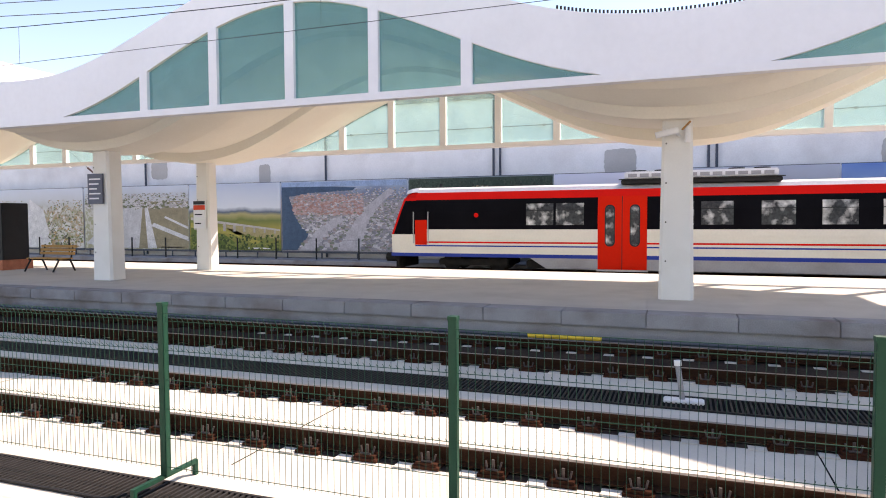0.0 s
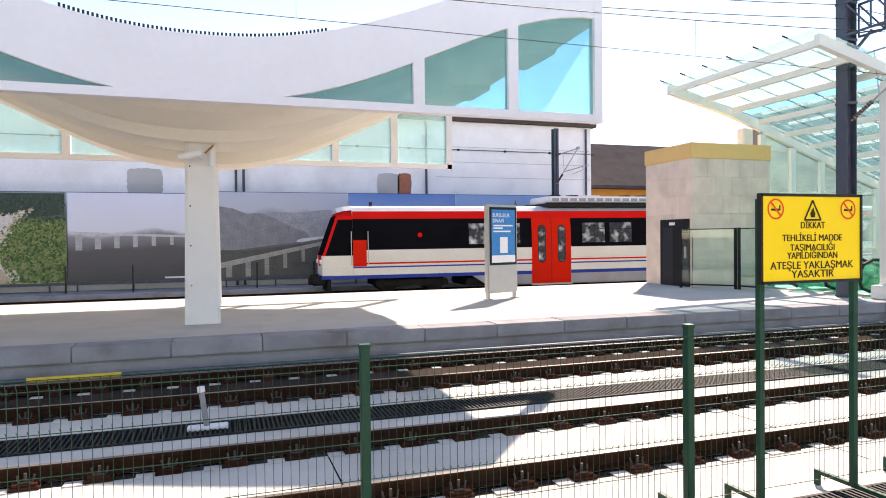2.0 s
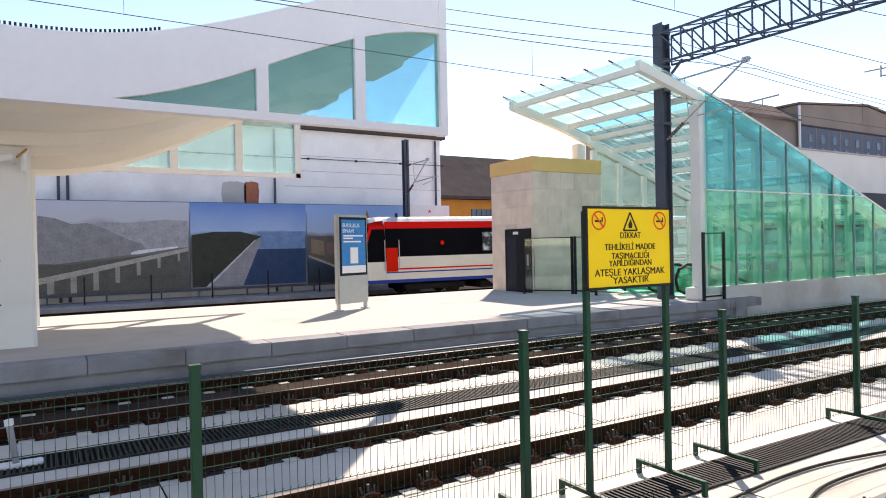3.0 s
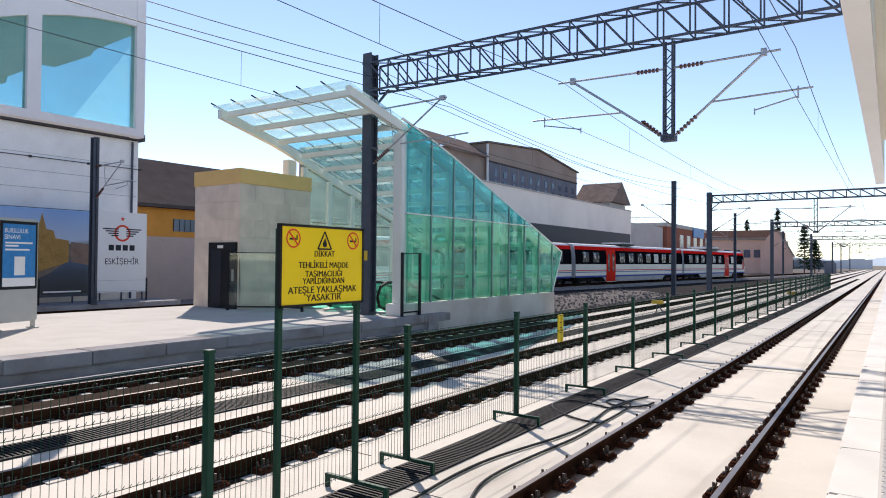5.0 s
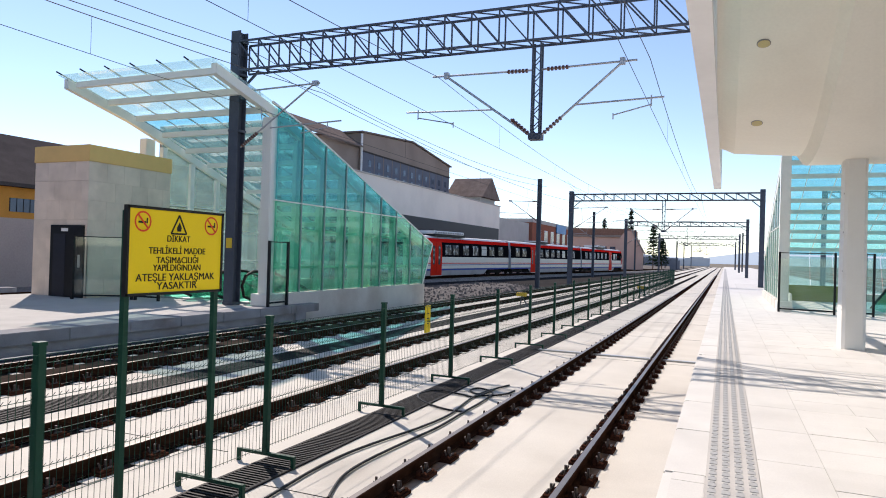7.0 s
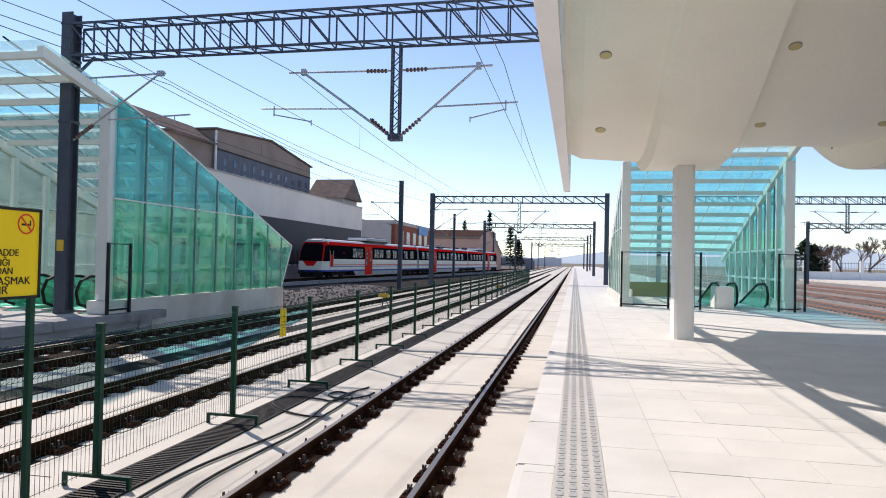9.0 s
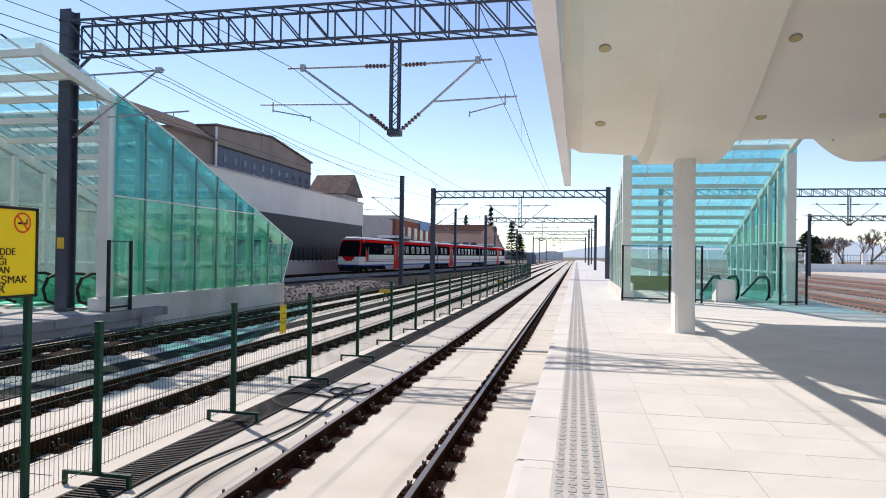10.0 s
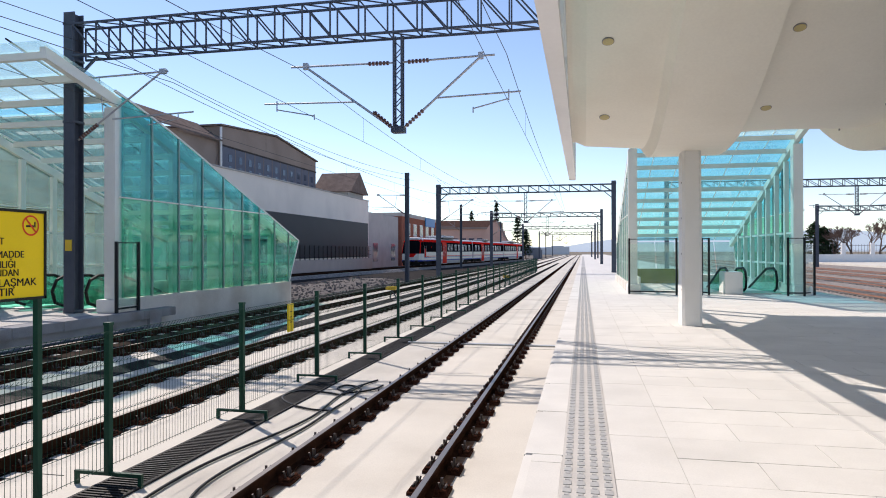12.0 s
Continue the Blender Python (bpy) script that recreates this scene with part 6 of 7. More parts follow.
# ---- information stand ----
def info_stand():
    s = thing("information_stand", (-17.15, 7.6, 0), "grey aluminium poster stand with blue poster", "poster stand")
    z0, z1 = 0.18, 2.62
    part("housing", bx(B(), -17.24, -17.06, 7.08, 8.18, z0, z1, 0.03), "alu", s)
    part("frame", bx(B(), -17.07, -17.045, 7.14, 8.12, 0.95, 2.55), "black", s)
    p = part("poster", bx(B(), -17.046, -17.038, 7.2, 8.06, 1.02, 2.48), "poster_blue", s, "blue poster with white lettering")
    part("poster_sheet", bx(B(), -17.039, -17.035, 7.2, 8.06, 1.02, 1.22), "paper", p)
    for z, a, b in ((2.02, 7.26, 7.98), (1.95, 7.26, 7.6), (1.86, 7.26, 7.9)):
        part("text_bar", bx(B(), -17.039, -17.036, a, b, z, z + (0.09 if z > 2.1 else 0.04)), "paper", p)
    for text, z, w in (("BURSLULUK", 2.32, 0.62), ("SINAVI", 2.17, 0.4)):
        lettering("lettering", text, 0.15, (-17.036, 7.24 + w / 2, z), "paper", p, width=w)
    part("phone_picture", bx(B(), -17.039, -17.034, 7.5, 7.78, 1.28, 1.72), "paper", p)
    for y in (7.14, 8.12):
        part("leg", bx(B(), -17.2, -17.1, y - 0.03, y + 0.03, 0.03, z0 + 0.02), "alu", s)
        part("foot_plate", bx(B(), -17.3, -17.0, y - 0.05, y + 0.05, 0.004, 0.03), "alu", s)
    s.rotation_euler = (0, 0, radians(18))


info_stand()


# ---- fixings on the columns, bench ----
def wall_box(name, label, cat, x, y, z, dy, dz, m, bars):
    w = thing(name, (x, y, z), label, cat)
    part("panel", bx(B(), x, x + 0.05, y - dy / 2, y + dy / 2, z - dz / 2, z + dz / 2, 0.008), m, w)
    bm = B()
    for k in range(bars):
        zz = z + dz * (0.32 - 0.64 * k / max(1, bars - 1))
        bx(bm, x + 0.05, x + 0.054, y - dy * 0.38, y + dy * (0.38 - 0.12 * (k % 3)), zz - 0.02, zz + 0.02)
    part("print_bars", bm, "paper" if m != "paper" else "ink", w)


wall_box("notice_board", "small dark blue and white notice on a column", "notice", -14.42, -15.65, 2.6, 0.55, 0.85, "slate", 5)
wall_box("notice_board", "small black and white notice with red print on a column", "notice", -18.62, -15.6, 1.9, 0.5, 0.95, "paper", 3)
nb = bpy.data.objects["notice_board.001"]
part("dark_header", bx(B(), -18.571, -18.566, -15.84, -15.36, 2.24, 2.36), "navy", nb)
part("red_mark", bx(B(), -18.571, -18.565, -15.84, -15.36, 2.06, 2.22), "red_print", nb)

cctv = thing("security_camera", (-14.4, -0.3, 3.35), "white twin security cameras on a bracket", "security camera")
part("bracket", beam(B(), (-14.46, -0.1, 3.35), (-14.15, -0.18, 3.40), 0.03, n=8), "paper", cctv)
part("camera_body", beam(B(), (-14.1, -0.55, 3.33), (-14.15, -0.12, 3.43), 0.065, n=10), "paper", cctv)
part("camera_body", beam(B(), (-14.35, 0.05, 3.20), (-14.35, 0.05, 3.52), 0.06, n=10), "paper", cctv)
part("strut", beam(B(), (-14.2, -0.05, 3.44), (-14.42, 0.1, 3.62), 0.02, n=6), "wood", cctv)


def bench():
    b = thing("bench", (-16.6, -20.3, 0), "wooden slat bench with black iron legs", "bench")
    for k in range(4):
        part("seat_slat", bx(B(), -16.9 + k * 0.12, -16.8 + k * 0.12, -21.1, -19.5, 0.42, 0.455), "wood", b)
    for k in range(3):
        part("back_slat", bx(B(), -16.99 - k * 0.03, -16.95 - k * 0.03, -21.1, -19.5, 0.55 + k * 0.12, 0.64 + k * 0.12), "wood", b)
    for y in (-20.95, -19.65):
        bm = B()
        beam(bm, (-16.95, y, 0.42), (-17.05, y, 0.9), 0.03, n=6)
        beam(bm, (-16.95, y, 0.42), (-16.4, y, 0.42), 0.03, n=6)
        beam(bm, (-16.9, y, 0.42), (-17.1, y, 0.0), 0.03, n=6)
        beam(bm, (-16.5, y, 0.42), (-16.25, y, 0.0), 0.03, n=6)
        part("leg", bm, "black", b)


bench()
kiosk = thing("vending_cabinet", (-17, -23.2, 0), "dark cabinet with a glazed front", "cabinet")
part("body", bx(B(), -17.5, -16.5, -24.0, -22.3, 0.0, 2.35, 0.02), "black", kiosk)
part("base", bx(B(), -17.55, -16.4, -24.05, -22.2, 0.0, 0.35), "brick_red", kiosk)
part("glass_front", bx(B(), -16.5, -16.48, -23.85, -22.45, 0.6, 2.2), "far_glass", kiosk)


# ---- overhead line ----
def lattice(bm, x0, x1, y, z0, z1, depth, step, w=0.045):
    for yy in (y - depth / 2, y + depth / 2):
        for z in (z0, z1):
            beam(bm, (x0, yy, z), (x1, yy, z), w * 1.5, w * 1.5)
        n = max(2, int(round((x1 - x0) / step)))
        for k in range(n):
            a, b = x0 + (x1 - x0) * k / n, x0 + (x1 - x0) * (k + 1) / n
            beam(bm, (a, yy, z0), (a, yy, z1), w, w)
            beam(bm, (a, yy, z1), (b, yy, z0), w, w)
    n = max(2, int(round((x1 - x0) / step)))
    for k in range(n):
        a, b = x0 + (x1 - x0) * k / n, x0 + (x1 - x0) * (k + 1) / n
        for z in (z0, z1):
            beam(bm, (a, y - depth / 2, z), (b, y + depth / 2, z), w * 0.8, w * 0.8)
    return bm


def insulator(bm, p, q, n=6):
    p, q = Vector(p), Vector(q)
    for k in range(n):
        a = p + (q - p) * (k / n)
        b2 = p + (q - p) * ((k + 0.55) / n)
        beam(bm, a, b2, 0.055, n=8)
    beam(bm, p, q, 0.025, n=6)
    return bm


def cantilever(t, x, y, s, zt, zl, reach):
    """Bracket arm to one track from a post at x; s: the way it reaches."""
    bm = B()
    beam(bm, (x + s * 0.1, y, zt), (x + s * reach, y, zt + 0.06), 0.026, n=7)
    beam(bm, (x + s * 0.15, y, zl - 0.55), (x + s * reach * 0.92, y, zt + 0.02), 0.026, n=7)
    beam(bm, (x + s * reach * 0.42, y, zl - 0.02), (x + s * (reach + 0.75), y, zl + 0.07), 0.022, n=7)
    beam(bm, (x + s * 0.95, y, zl - 0.03), (x + s * 0.8, y, zt + 0.01), 0.014, n=6)
    bx(bm, x + s * reach * 0.95 - 0.09, x + s * reach * 0.95 + 0.09, y - 0.05, y + 0.05, zt + 0.0, zt + 0.13)
    beam(bm, (x + s * (reach + 0.3), y, zl + 0.04), (x + s * (reach + 0.3), y, zl - 0.1), 0.016, n=6)
    beam(bm, (x + s * (reach + 0.3), y, zl - 0.1), (x + s * (reach - 0.6), y, zl - 0.22), 0.014, n=6)
    part("bracket_arm", bm, "steel_pale", t)
    part("insulator", insulator(B(), (x + s * 0.22, y, zl - 0.50), (x + s * 0.78, y, zl - 0.13), 8), "insulator", t)
    part("insulator", insulator(B(), (x + s * 0.15, y, zt), (x + s * 0.6, y, zt + 0.02)), "insulator", t)


def gantry(y, x0, x1, zfoot0, zfoot1, z0, z1, top, label, drop=-4.41, arms=True, step=0.74, w=0.043):
    g = thing("overhead_gantry", (x0, y, zfoot0), label, "gantry", "overhead line gantries")
    for x, zf in ((x0, zfoot0), (x1, zfoot1)):
        h = [(-0.17, -0.175), (0.17, -0.175), (0.17, -0.145), (0.03, -0.145), (0.03, 0.145), (0.17, 0.145), (0.17, 0.175), (-0.17, 0.175), (-0.17, 0.145), (-0.03, 0.145), (-0.03, -0.145), (-0.17, -0.145)]
        m = part("mast", poly_prism(B(), [(x + a, y + c, zf) for a, c in h], (0, 0, top - zf)), "steel", g, "dark steel mast")
        for z in (zf + 0.02, z0 - 1.8, z0 - 0.12, z1 + 0.02):
            part("batten", bx(B(), x - 0.185, x + 0.185, y - 0.19, y + 0.19, z, z + 0.07), "steel", m)
        if y < 20 and x < 0:
            part("marker_tag", bx(B(), x - 0.1, x + 0.1, y - 0.2, y - 0.177, 1.7, 2.0), "signal", m, "small yellow plate")
        s = 1 if x == x0 else -1
        part("knee_brace", beam(B(), (x + s * 0.1, y, z0 - 0.55), (x + s * 0.75, y, z0), 0.06, 0.06), "steel", g)
    part("lattice_beam", lattice(B(), x0 + 0.17, x1 - 0.17, y, z0, z1, 0.5, step, w), "steel", g, "riveted lattice beam")
    if drop is not None:
        xm, zb = drop, z0 - 2.35
        bm = B()
        for a in (-0.1, 0.1):
            for q in (-0.09, 0.09):
                bx(bm, xm + a - 0.02, xm + a + 0.02, y + q - 0.02, y + q + 0.02, zb, z0)
        z = zb
        k = 0
        while z < z0 - 0.15:
            s = 1 if k % 2 else -1
            for q in (-0.09, 0.09):
                beam(bm, (xm - s * 0.1, y + q, z), (xm + s * 0.1, y + q, z + 0.2), 0.02, 0.02)
            z += 0.2
            k += 1
        bx(bm, xm - 0.16, xm + 0.16, y - 0.14, y + 0.14, zb - 0.05, zb + 0.1)
        part("drop_post", bm, "steel", g, "short lattice drop post")
        for s in (-1, 1):
            bm = B()
            k = 1.13 if s < 0 else 0.95
            beam(bm, (xm + s * 0.1, y, zb + 1.68), (xm + s * 2.5 * k, y, zb + 1.72), 0.026, n=7)
            beam(bm, (xm + s * 0.12, y, zb + 0.05), (xm + s * 2.15 * k, y, zb + 1.70), 0.03, n=7)
            beam(bm, (xm + s * 1.0 * k, y, zb + 0.76), (xm + s * 3.15 * k, y, zb + 0.82), 0.022, n=7)
            beam(bm, (xm + s * 2.85 * k, y, zb + 0.88), (xm + s * 2.85 * k, y, zb + 0.62), 0.018, n=6)
            beam(bm, (xm + s * 2.85 * k, y, zb + 0.66), (xm + s * 1.95 * k, y, zb + 0.46), 0.016, n=6)
            beam(bm, (xm + s * 1.95 * k, y, zb + 0.5), (xm + s * 1.95 * k, y, zb + 0.36), 0.016, n=6)
            bx(bm, xm + s * 2.15 * k - 0.06, xm + s * 2.15 * k + 0.06, y - 0.05, y + 0.05, zb + 1.64, zb + 1.8)
            part("bracket_arm", bm, "steel_pale", g)
            part("insulator", insulator(B(), (xm + s * 0.2, y, zb + 0.12), (xm + s * 0.65, y, zb + 0.5)), "insulator", g)
            part("insulator", insulator(B(), (xm + s * 0.25, y, zb + 1.68), (xm + s * 0.8, y, zb + 1.69)), "insulator", g)
    if arms:
        cantilever(g, x0, y, 1, z0 - 0.58, z0 - 1.7, 2.9)
    return g


gantry(16.25, -13.65, 9.6, 0.0, 0.0, 6.98, 7.84, 8.2, "dark steel lattice gantry across the tracks", w=0.036)
gantry(53.0, -11.44, 2.33, -0.55, 0.0, 6.28, 6.8, 7.05, "dark steel lattice gantry across the tracks", step=0.8)
gantry(86.0, -11.62, 2.3, -0.55, 0.0, 6.0, 6.5, 6.9, "distant lattice gantry across the tracks", step=1.2, w=0.06)
gantry(132.0, -11.62, 2.3, -0.55, 0.0, 6.0, 6.5, 7.0, "distant lattice gantry across the tracks", arms=False, step=1.5, w=0.07)
gantry(182.0, -11.62, 2.3, -0.55, 0.0, 6.0, 6.5, 7.0, "distant lattice gantry across the tracks", arms=False, step=2.0, w=0.09)
gantry(60.0, 7.03, 30.0, -0.5, -0.5, 6.9, 7.5, 7.9, "lattice gantry over the yard tracks", drop=21.74, arms=False, step=0.9)
gantry(95.0, 29.84, 52.0, -0.5, -0.5, 6.8, 7.4, 7.7, "lattice gantry over the yard tracks", drop=None, arms=False, step=1.2, w=0.06)


def mast(x, y, z, top, s, label):
    m = thing("catenary_mast", (x, y, z), label, "mast", "catenary masts")
    bm = B()
    bx(bm, x - 0.15, x + 0.15, y - 0.02, y + 0.02, z, top)
    bx(bm, x - 0.15, x - 0.12, y - 0.13, y + 0.13, z, top)
    bx(bm, x + 0.12, x + 0.15, y - 0.13, y + 0.13, z, top)
    part("pole", bm, "steel", m)
    cantilever(m, x, y, s, 5.9, 5.0, 2.4)


mast(-13.0, 49.0, -0.75, 7.6, -1, "single dark catenary mast with bracket")
mast(-16.0, 88.0, -0.75, 7.9, -1, "single dark catenary mast with bracket")
mast(-30.4, 16.5, -0.45, 7.25, 1, "single dark catenary mast before the hoardings")
mast(-30.4, -33.0, -0.45, 7.25, 1, "single dark catenary mast before the hoardings")
mast(-17.0, 140.0, -0.75, 7.9, 1, "distant catenary mast beside the line")
mast(-12.2, 225.0, -0.75, 8.0, 1, "distant catenary mast beside the line")
mast(-12.2, 275.0, -0.75, 8.0, 1, "distant catenary mast beside the line")
mast(-19.0, 240.0, -0.75, 8.0, -1, "distant catenary mast beside the line")
mast(3.0, 110.0, 0.0, 8.0, -1, "distant catenary mast on the platform")
mast(3.2, 150.0, 0.0, 8.0, -1, "distant catenary mast on the platform")


def overhead(x, label, zc, zm, sup):
    """Contact wire and sagging messenger with droppers."""
    w = thing("overhead_wire", (x, 0, zc), label, "overhead wire", "overhead wires")
    bd = B()
    for a, b2 in zip(sup, sup[1:]):
        bm = B()
        n = 14
        pm = [(x, a + (b2 - a) * k / n, zm - 0.55 * (1 - (2 * k / n - 1) ** 2)) for k in range(n + 1)]
        loft(bm, [[(p[0] - 0.009, p[1], p[2]), (p[0], p[1], p[2] - 0.009), (p[0] + 0.009, p[1], p[2]), (p[0], p[1], p[2] + 0.009)] for p in pm])
        part("messenger", bm, "wire", w)
        part("contact_wire", beam(B(), (x, a, zc), (x, b2, zc), 0.009, n=4, cap=False), "wire", w)
        for k in range(2, n - 1, 3):
            beam(bd, (x, pm[k][1], zc), pm[k], 0.005, n=4, cap=False)
    st = part("dropper_run", bd, "wire", w)
    st["kind"] = "stuff"


SUP = [-55, -18.5, 16.25, 53.0, 86.0, 132.0, 182.0, 300.0]
overhead(-1.75, "overhead contact and messenger wires", 5.3, 6.35, SUP)
overhead(-7.1, "overhead contact and messenger wires", 5.3, 6.35, SUP)
overhead(-10.6, "overhead contact and messenger wires", 5.1, 6.15, SUP)
fw = thing("feeder_wire", (-13.6, 0, 7.5), "bare feeder wires along the masts", "overhead wire")
for x, z in ((-13.75, 7.9), (-13.5, 7.45)):
    for a, b2 in zip(SUP, SUP[1:]):
        bm = B()
        n = 12
        pm = [(x + (0 if a < 50 else 1.9), a + (b2 - a) * k / n, z - 0.7 * (1 - (2 * k / n - 1) ** 2)) for k in range(n + 1)]
        loft(bm, [[(p[0] - 0.011, p[1], p[2]), (p[0], p[1], p[2] - 0.011), (p[0] + 0.011, p[1], p[2]), (p[0], p[1], p[2] + 0.011)] for p in pm])
        part("wire", bm, "wire", fw)


# ---- small things on the track slab ----
def tube_path(bm, pts, r):
    """A round hose through points, smoothed."""
    pts = [Vector(p) for p in pts]
    fine = []
    for k in range(len(pts) - 1):
        p0, p1, p2, p3 = pts[max(k - 1, 0)], pts[k], pts[k + 1], pts[min(k + 2, len(pts) - 1)]
        for j in range(6):
            t = j / 6
            fine.append(0.5 * ((2 * p1) + (p2 - p0) * t + (2 * p0 - 5 * p1 + 4 * p2 - p3) * t * t + (3 * p1 - p0 - 3 * p2 + p3) * t ** 3))
    fine.append(pts[-1])
    rings = []
    for k, p in enumerate(fine):
        d = fine[min(k + 1, len(fine) - 1)] - fine[max(k - 1, 0)]
        e = d.cross(Vector((0, 0, 1))).normalized() * r
        f = e.cross(d).normalized() * r
        rings.append([tuple(p + e * math.cos(w) + f * math.sin(w)) for w in (math.pi * j / 3 for j in range(6))])
    return loft(bm, rings)


hz = SLAB_Z + 0.022
hose = thing("cable", (-3.6, 9, SLAB_Z), "black cable lying in loops on the slab", "cable")
part("strand", tube_path(B(), [(-3.74, 5.24, hz), (-3.81, 6.08, hz), (-3.80, 6.73, hz), (-3.71, 7.34, hz), (-3.56, 8.14, hz), (-3.50, 8.94, hz), (-3.60, 9.99, hz), (-3.57, 10.69, hz), (-3.40, 11.35, hz)], 0.015), "rubber", hose)
part("strand", tube_path(B(), [(-3.26, 5.51, hz), (-3.44, 6.02, hz), (-3.49, 6.56, hz), (-3.44, 7.39, hz), (-3.37, 8.25, hz), (-3.38, 9.16, hz), (-3.38, 9.95, hz), (-3.45, 10.62, hz), (-3.77, 10.84, hz), (-3.81, 10.55, hz), (-3.50, 10.34, hz), (-3.25, 10.59, hz), (-3.18, 10.94, hz)], 0.015), "rubber", hose)
part("strand", tube_path(B(), [(-3.38, 9.16, hz), (-3.68, 9.18, hz), (-4.10, 9.42, hz), (-4.38, 9.75, hz), (-4.42, 10.07, hz), (-4.26, 10.32, hz), (-3.83, 10.23, hz), (-3.58, 10.19, hz), (-3.51, 10.94, hz)], 0.015), "rubber", hose)
bm = B()
bx(bm, -4.1, EDGE - 0.1, 15.92, 16.05, SLAB_Z, SLAB_Z + 0.035)
struct("conduit", bm, "alu", "pale flat conduit across the track")

tag = thing("marker_plate", (-4.4, 10.2, 0.45), "narrow yellow marker plate on the fence", "sign")
part("plate", bx(B(), -4.415, -4.40, 10.0, 10.2, 0.44, 0.87), "yellow", tag)
bm = B()
for z in (0.74, 0.66, 0.58):
    bx(bm, -4.40, -4.397, 10.06, 10.14, z, z + 0.012)
part("print_bars", bm, "ink", tag)


def ground_signal(x, y, label):
    s = thing("ground_signal", (x, y, SLAB_Z), label, "signal", "ground signals")
    part("lamp_box", bx(B(), x - 0.24, x + 0.24, y - 0.13, y + 0.13, SLAB_Z + 0.44, SLAB_Z + 0.61, 0.035), "signal", s)
    bm = B()
    beam(bm, (x, y, SLAB_Z + 0.45), (x + 0.3, y, SLAB_Z), 0.03, n=6)
    beam(bm, (x, y, SLAB_Z + 0.45), (x - 0.1, y + 0.1, SLAB_Z), 0.03, n=6)
    part("stand", bm, "steel", s)
    part("foot_plate", bx(B(), x + 0.1, x + 0.45, y - 0.1, y + 0.1, SLAB_Z, SLAB_Z + 0.02), "alu", s)


ground_signal(-8.5, 29.5, "yellow ground signal on a bent stand")
ground_signal(-4.9, 44.0, "yellow ground signal on a bent stand")

tp = thing("standpipe", (-8.45, 0.05, SLAB_Z), "white standpipe with a flat foot on the slab", "standpipe")
part("foot", bx(B(), -8.55, -8.37, -0.2, 0.26, SLAB_Z + 0.005, SLAB_Z + 0.045, 0.01), "paper", tp)
part("pipe", beam(B(), (-8.46, 0.02, SLAB_Z), (-8.49, -0.04, SLAB_Z + 0.44), 0.034, n=10), "kerb", tp)
part("cap", beam(B(), (-8.49, -0.04, SLAB_Z + 0.44), (-8.49, -0.045, SLAB_Z + 0.5), 0.045, n=10), "paper", tp)

# pipe along the foot of the island platform
pl = thing("service_pipe", (-11.6, 0, -0.4), "pale service pipe along the platform foot", "pipe")
part("pipe_run", beam(B(), (-11.7, -40, -0.40), (-11.7, 16.5, -0.40), 0.035, n=8), "steel", pl)
part("pipe_run", beam(B(), (-11.7, -40, -0.48), (-11.7, 16.5, -0.48), 0.02, n=8), "steel", pl)
part("yellow_sleeve", beam(B(), (-11.7, -2.6, -0.40), (-11.7, -1.3, -0.40), 0.04, n=8), "signal", pl)

# platform end step with bracketed box
struct("platform_end_wall", bx(B(), -12.75, FAR_EDGE + 0.02, 17.38, 17.9, -1.2, -0.06), "kerb", "rough concrete end of the island platform")

# ceiling lights of the near canopy
for x, y, z in ((0.443, 12.34, 5.293), (0.45, 14.549, 4.425), (3.542, 12.553, 5.384), (3.636, 15.018, 4.569), (5.926, 15.066, 4.557), (6.36, 18.767, 4.68)):
    l = thing("ceiling_light", (x, y, z), "round cream recessed downlight", "ceiling light", "canopy lights")
    lean = 0.0 if y > 18 else 0.36
    part("cover", beam(B(), (x, y - 0.02 * lean, z - 0.02), (x, y + 0.1 * lean, z + 0.1), 0.094, n=20), "lamp", l)
    part("ring", beam(B(), (x, y - 0.014 * lean, z - 0.014), (x, y + 0.1 * lean, z + 0.1), 0.106, n=20), "kerb", l)


# ---- distance ----
def block(name, label, x0, x1, y0, y1, z1, m, wins=(), roof=None, wm="far_glass"):
    b = thing(name, ((x0 + x1) / 2, y0, -1.2), label, "building", "buildings beyond the line")
    part("wall", bx(B(), x0, x1, y0, y1, -1.25, z1), m, b)
    for face, a, c, z, h, n, w in wins:
        for k in range(n):
            p = a + (c - a) * k / max(1, n - 1)
            if face == "x":
                part("window", bx(B(), x1 - 0.02, x1 + 0.04, p - w / 2, p + w / 2, z, z + h), wm, b)
            else:
                part("window", bx(B(), p - w / 2, p + w / 2, y0 - 0.14, y0 + 0.02, z, z + h), wm, b)
    return b


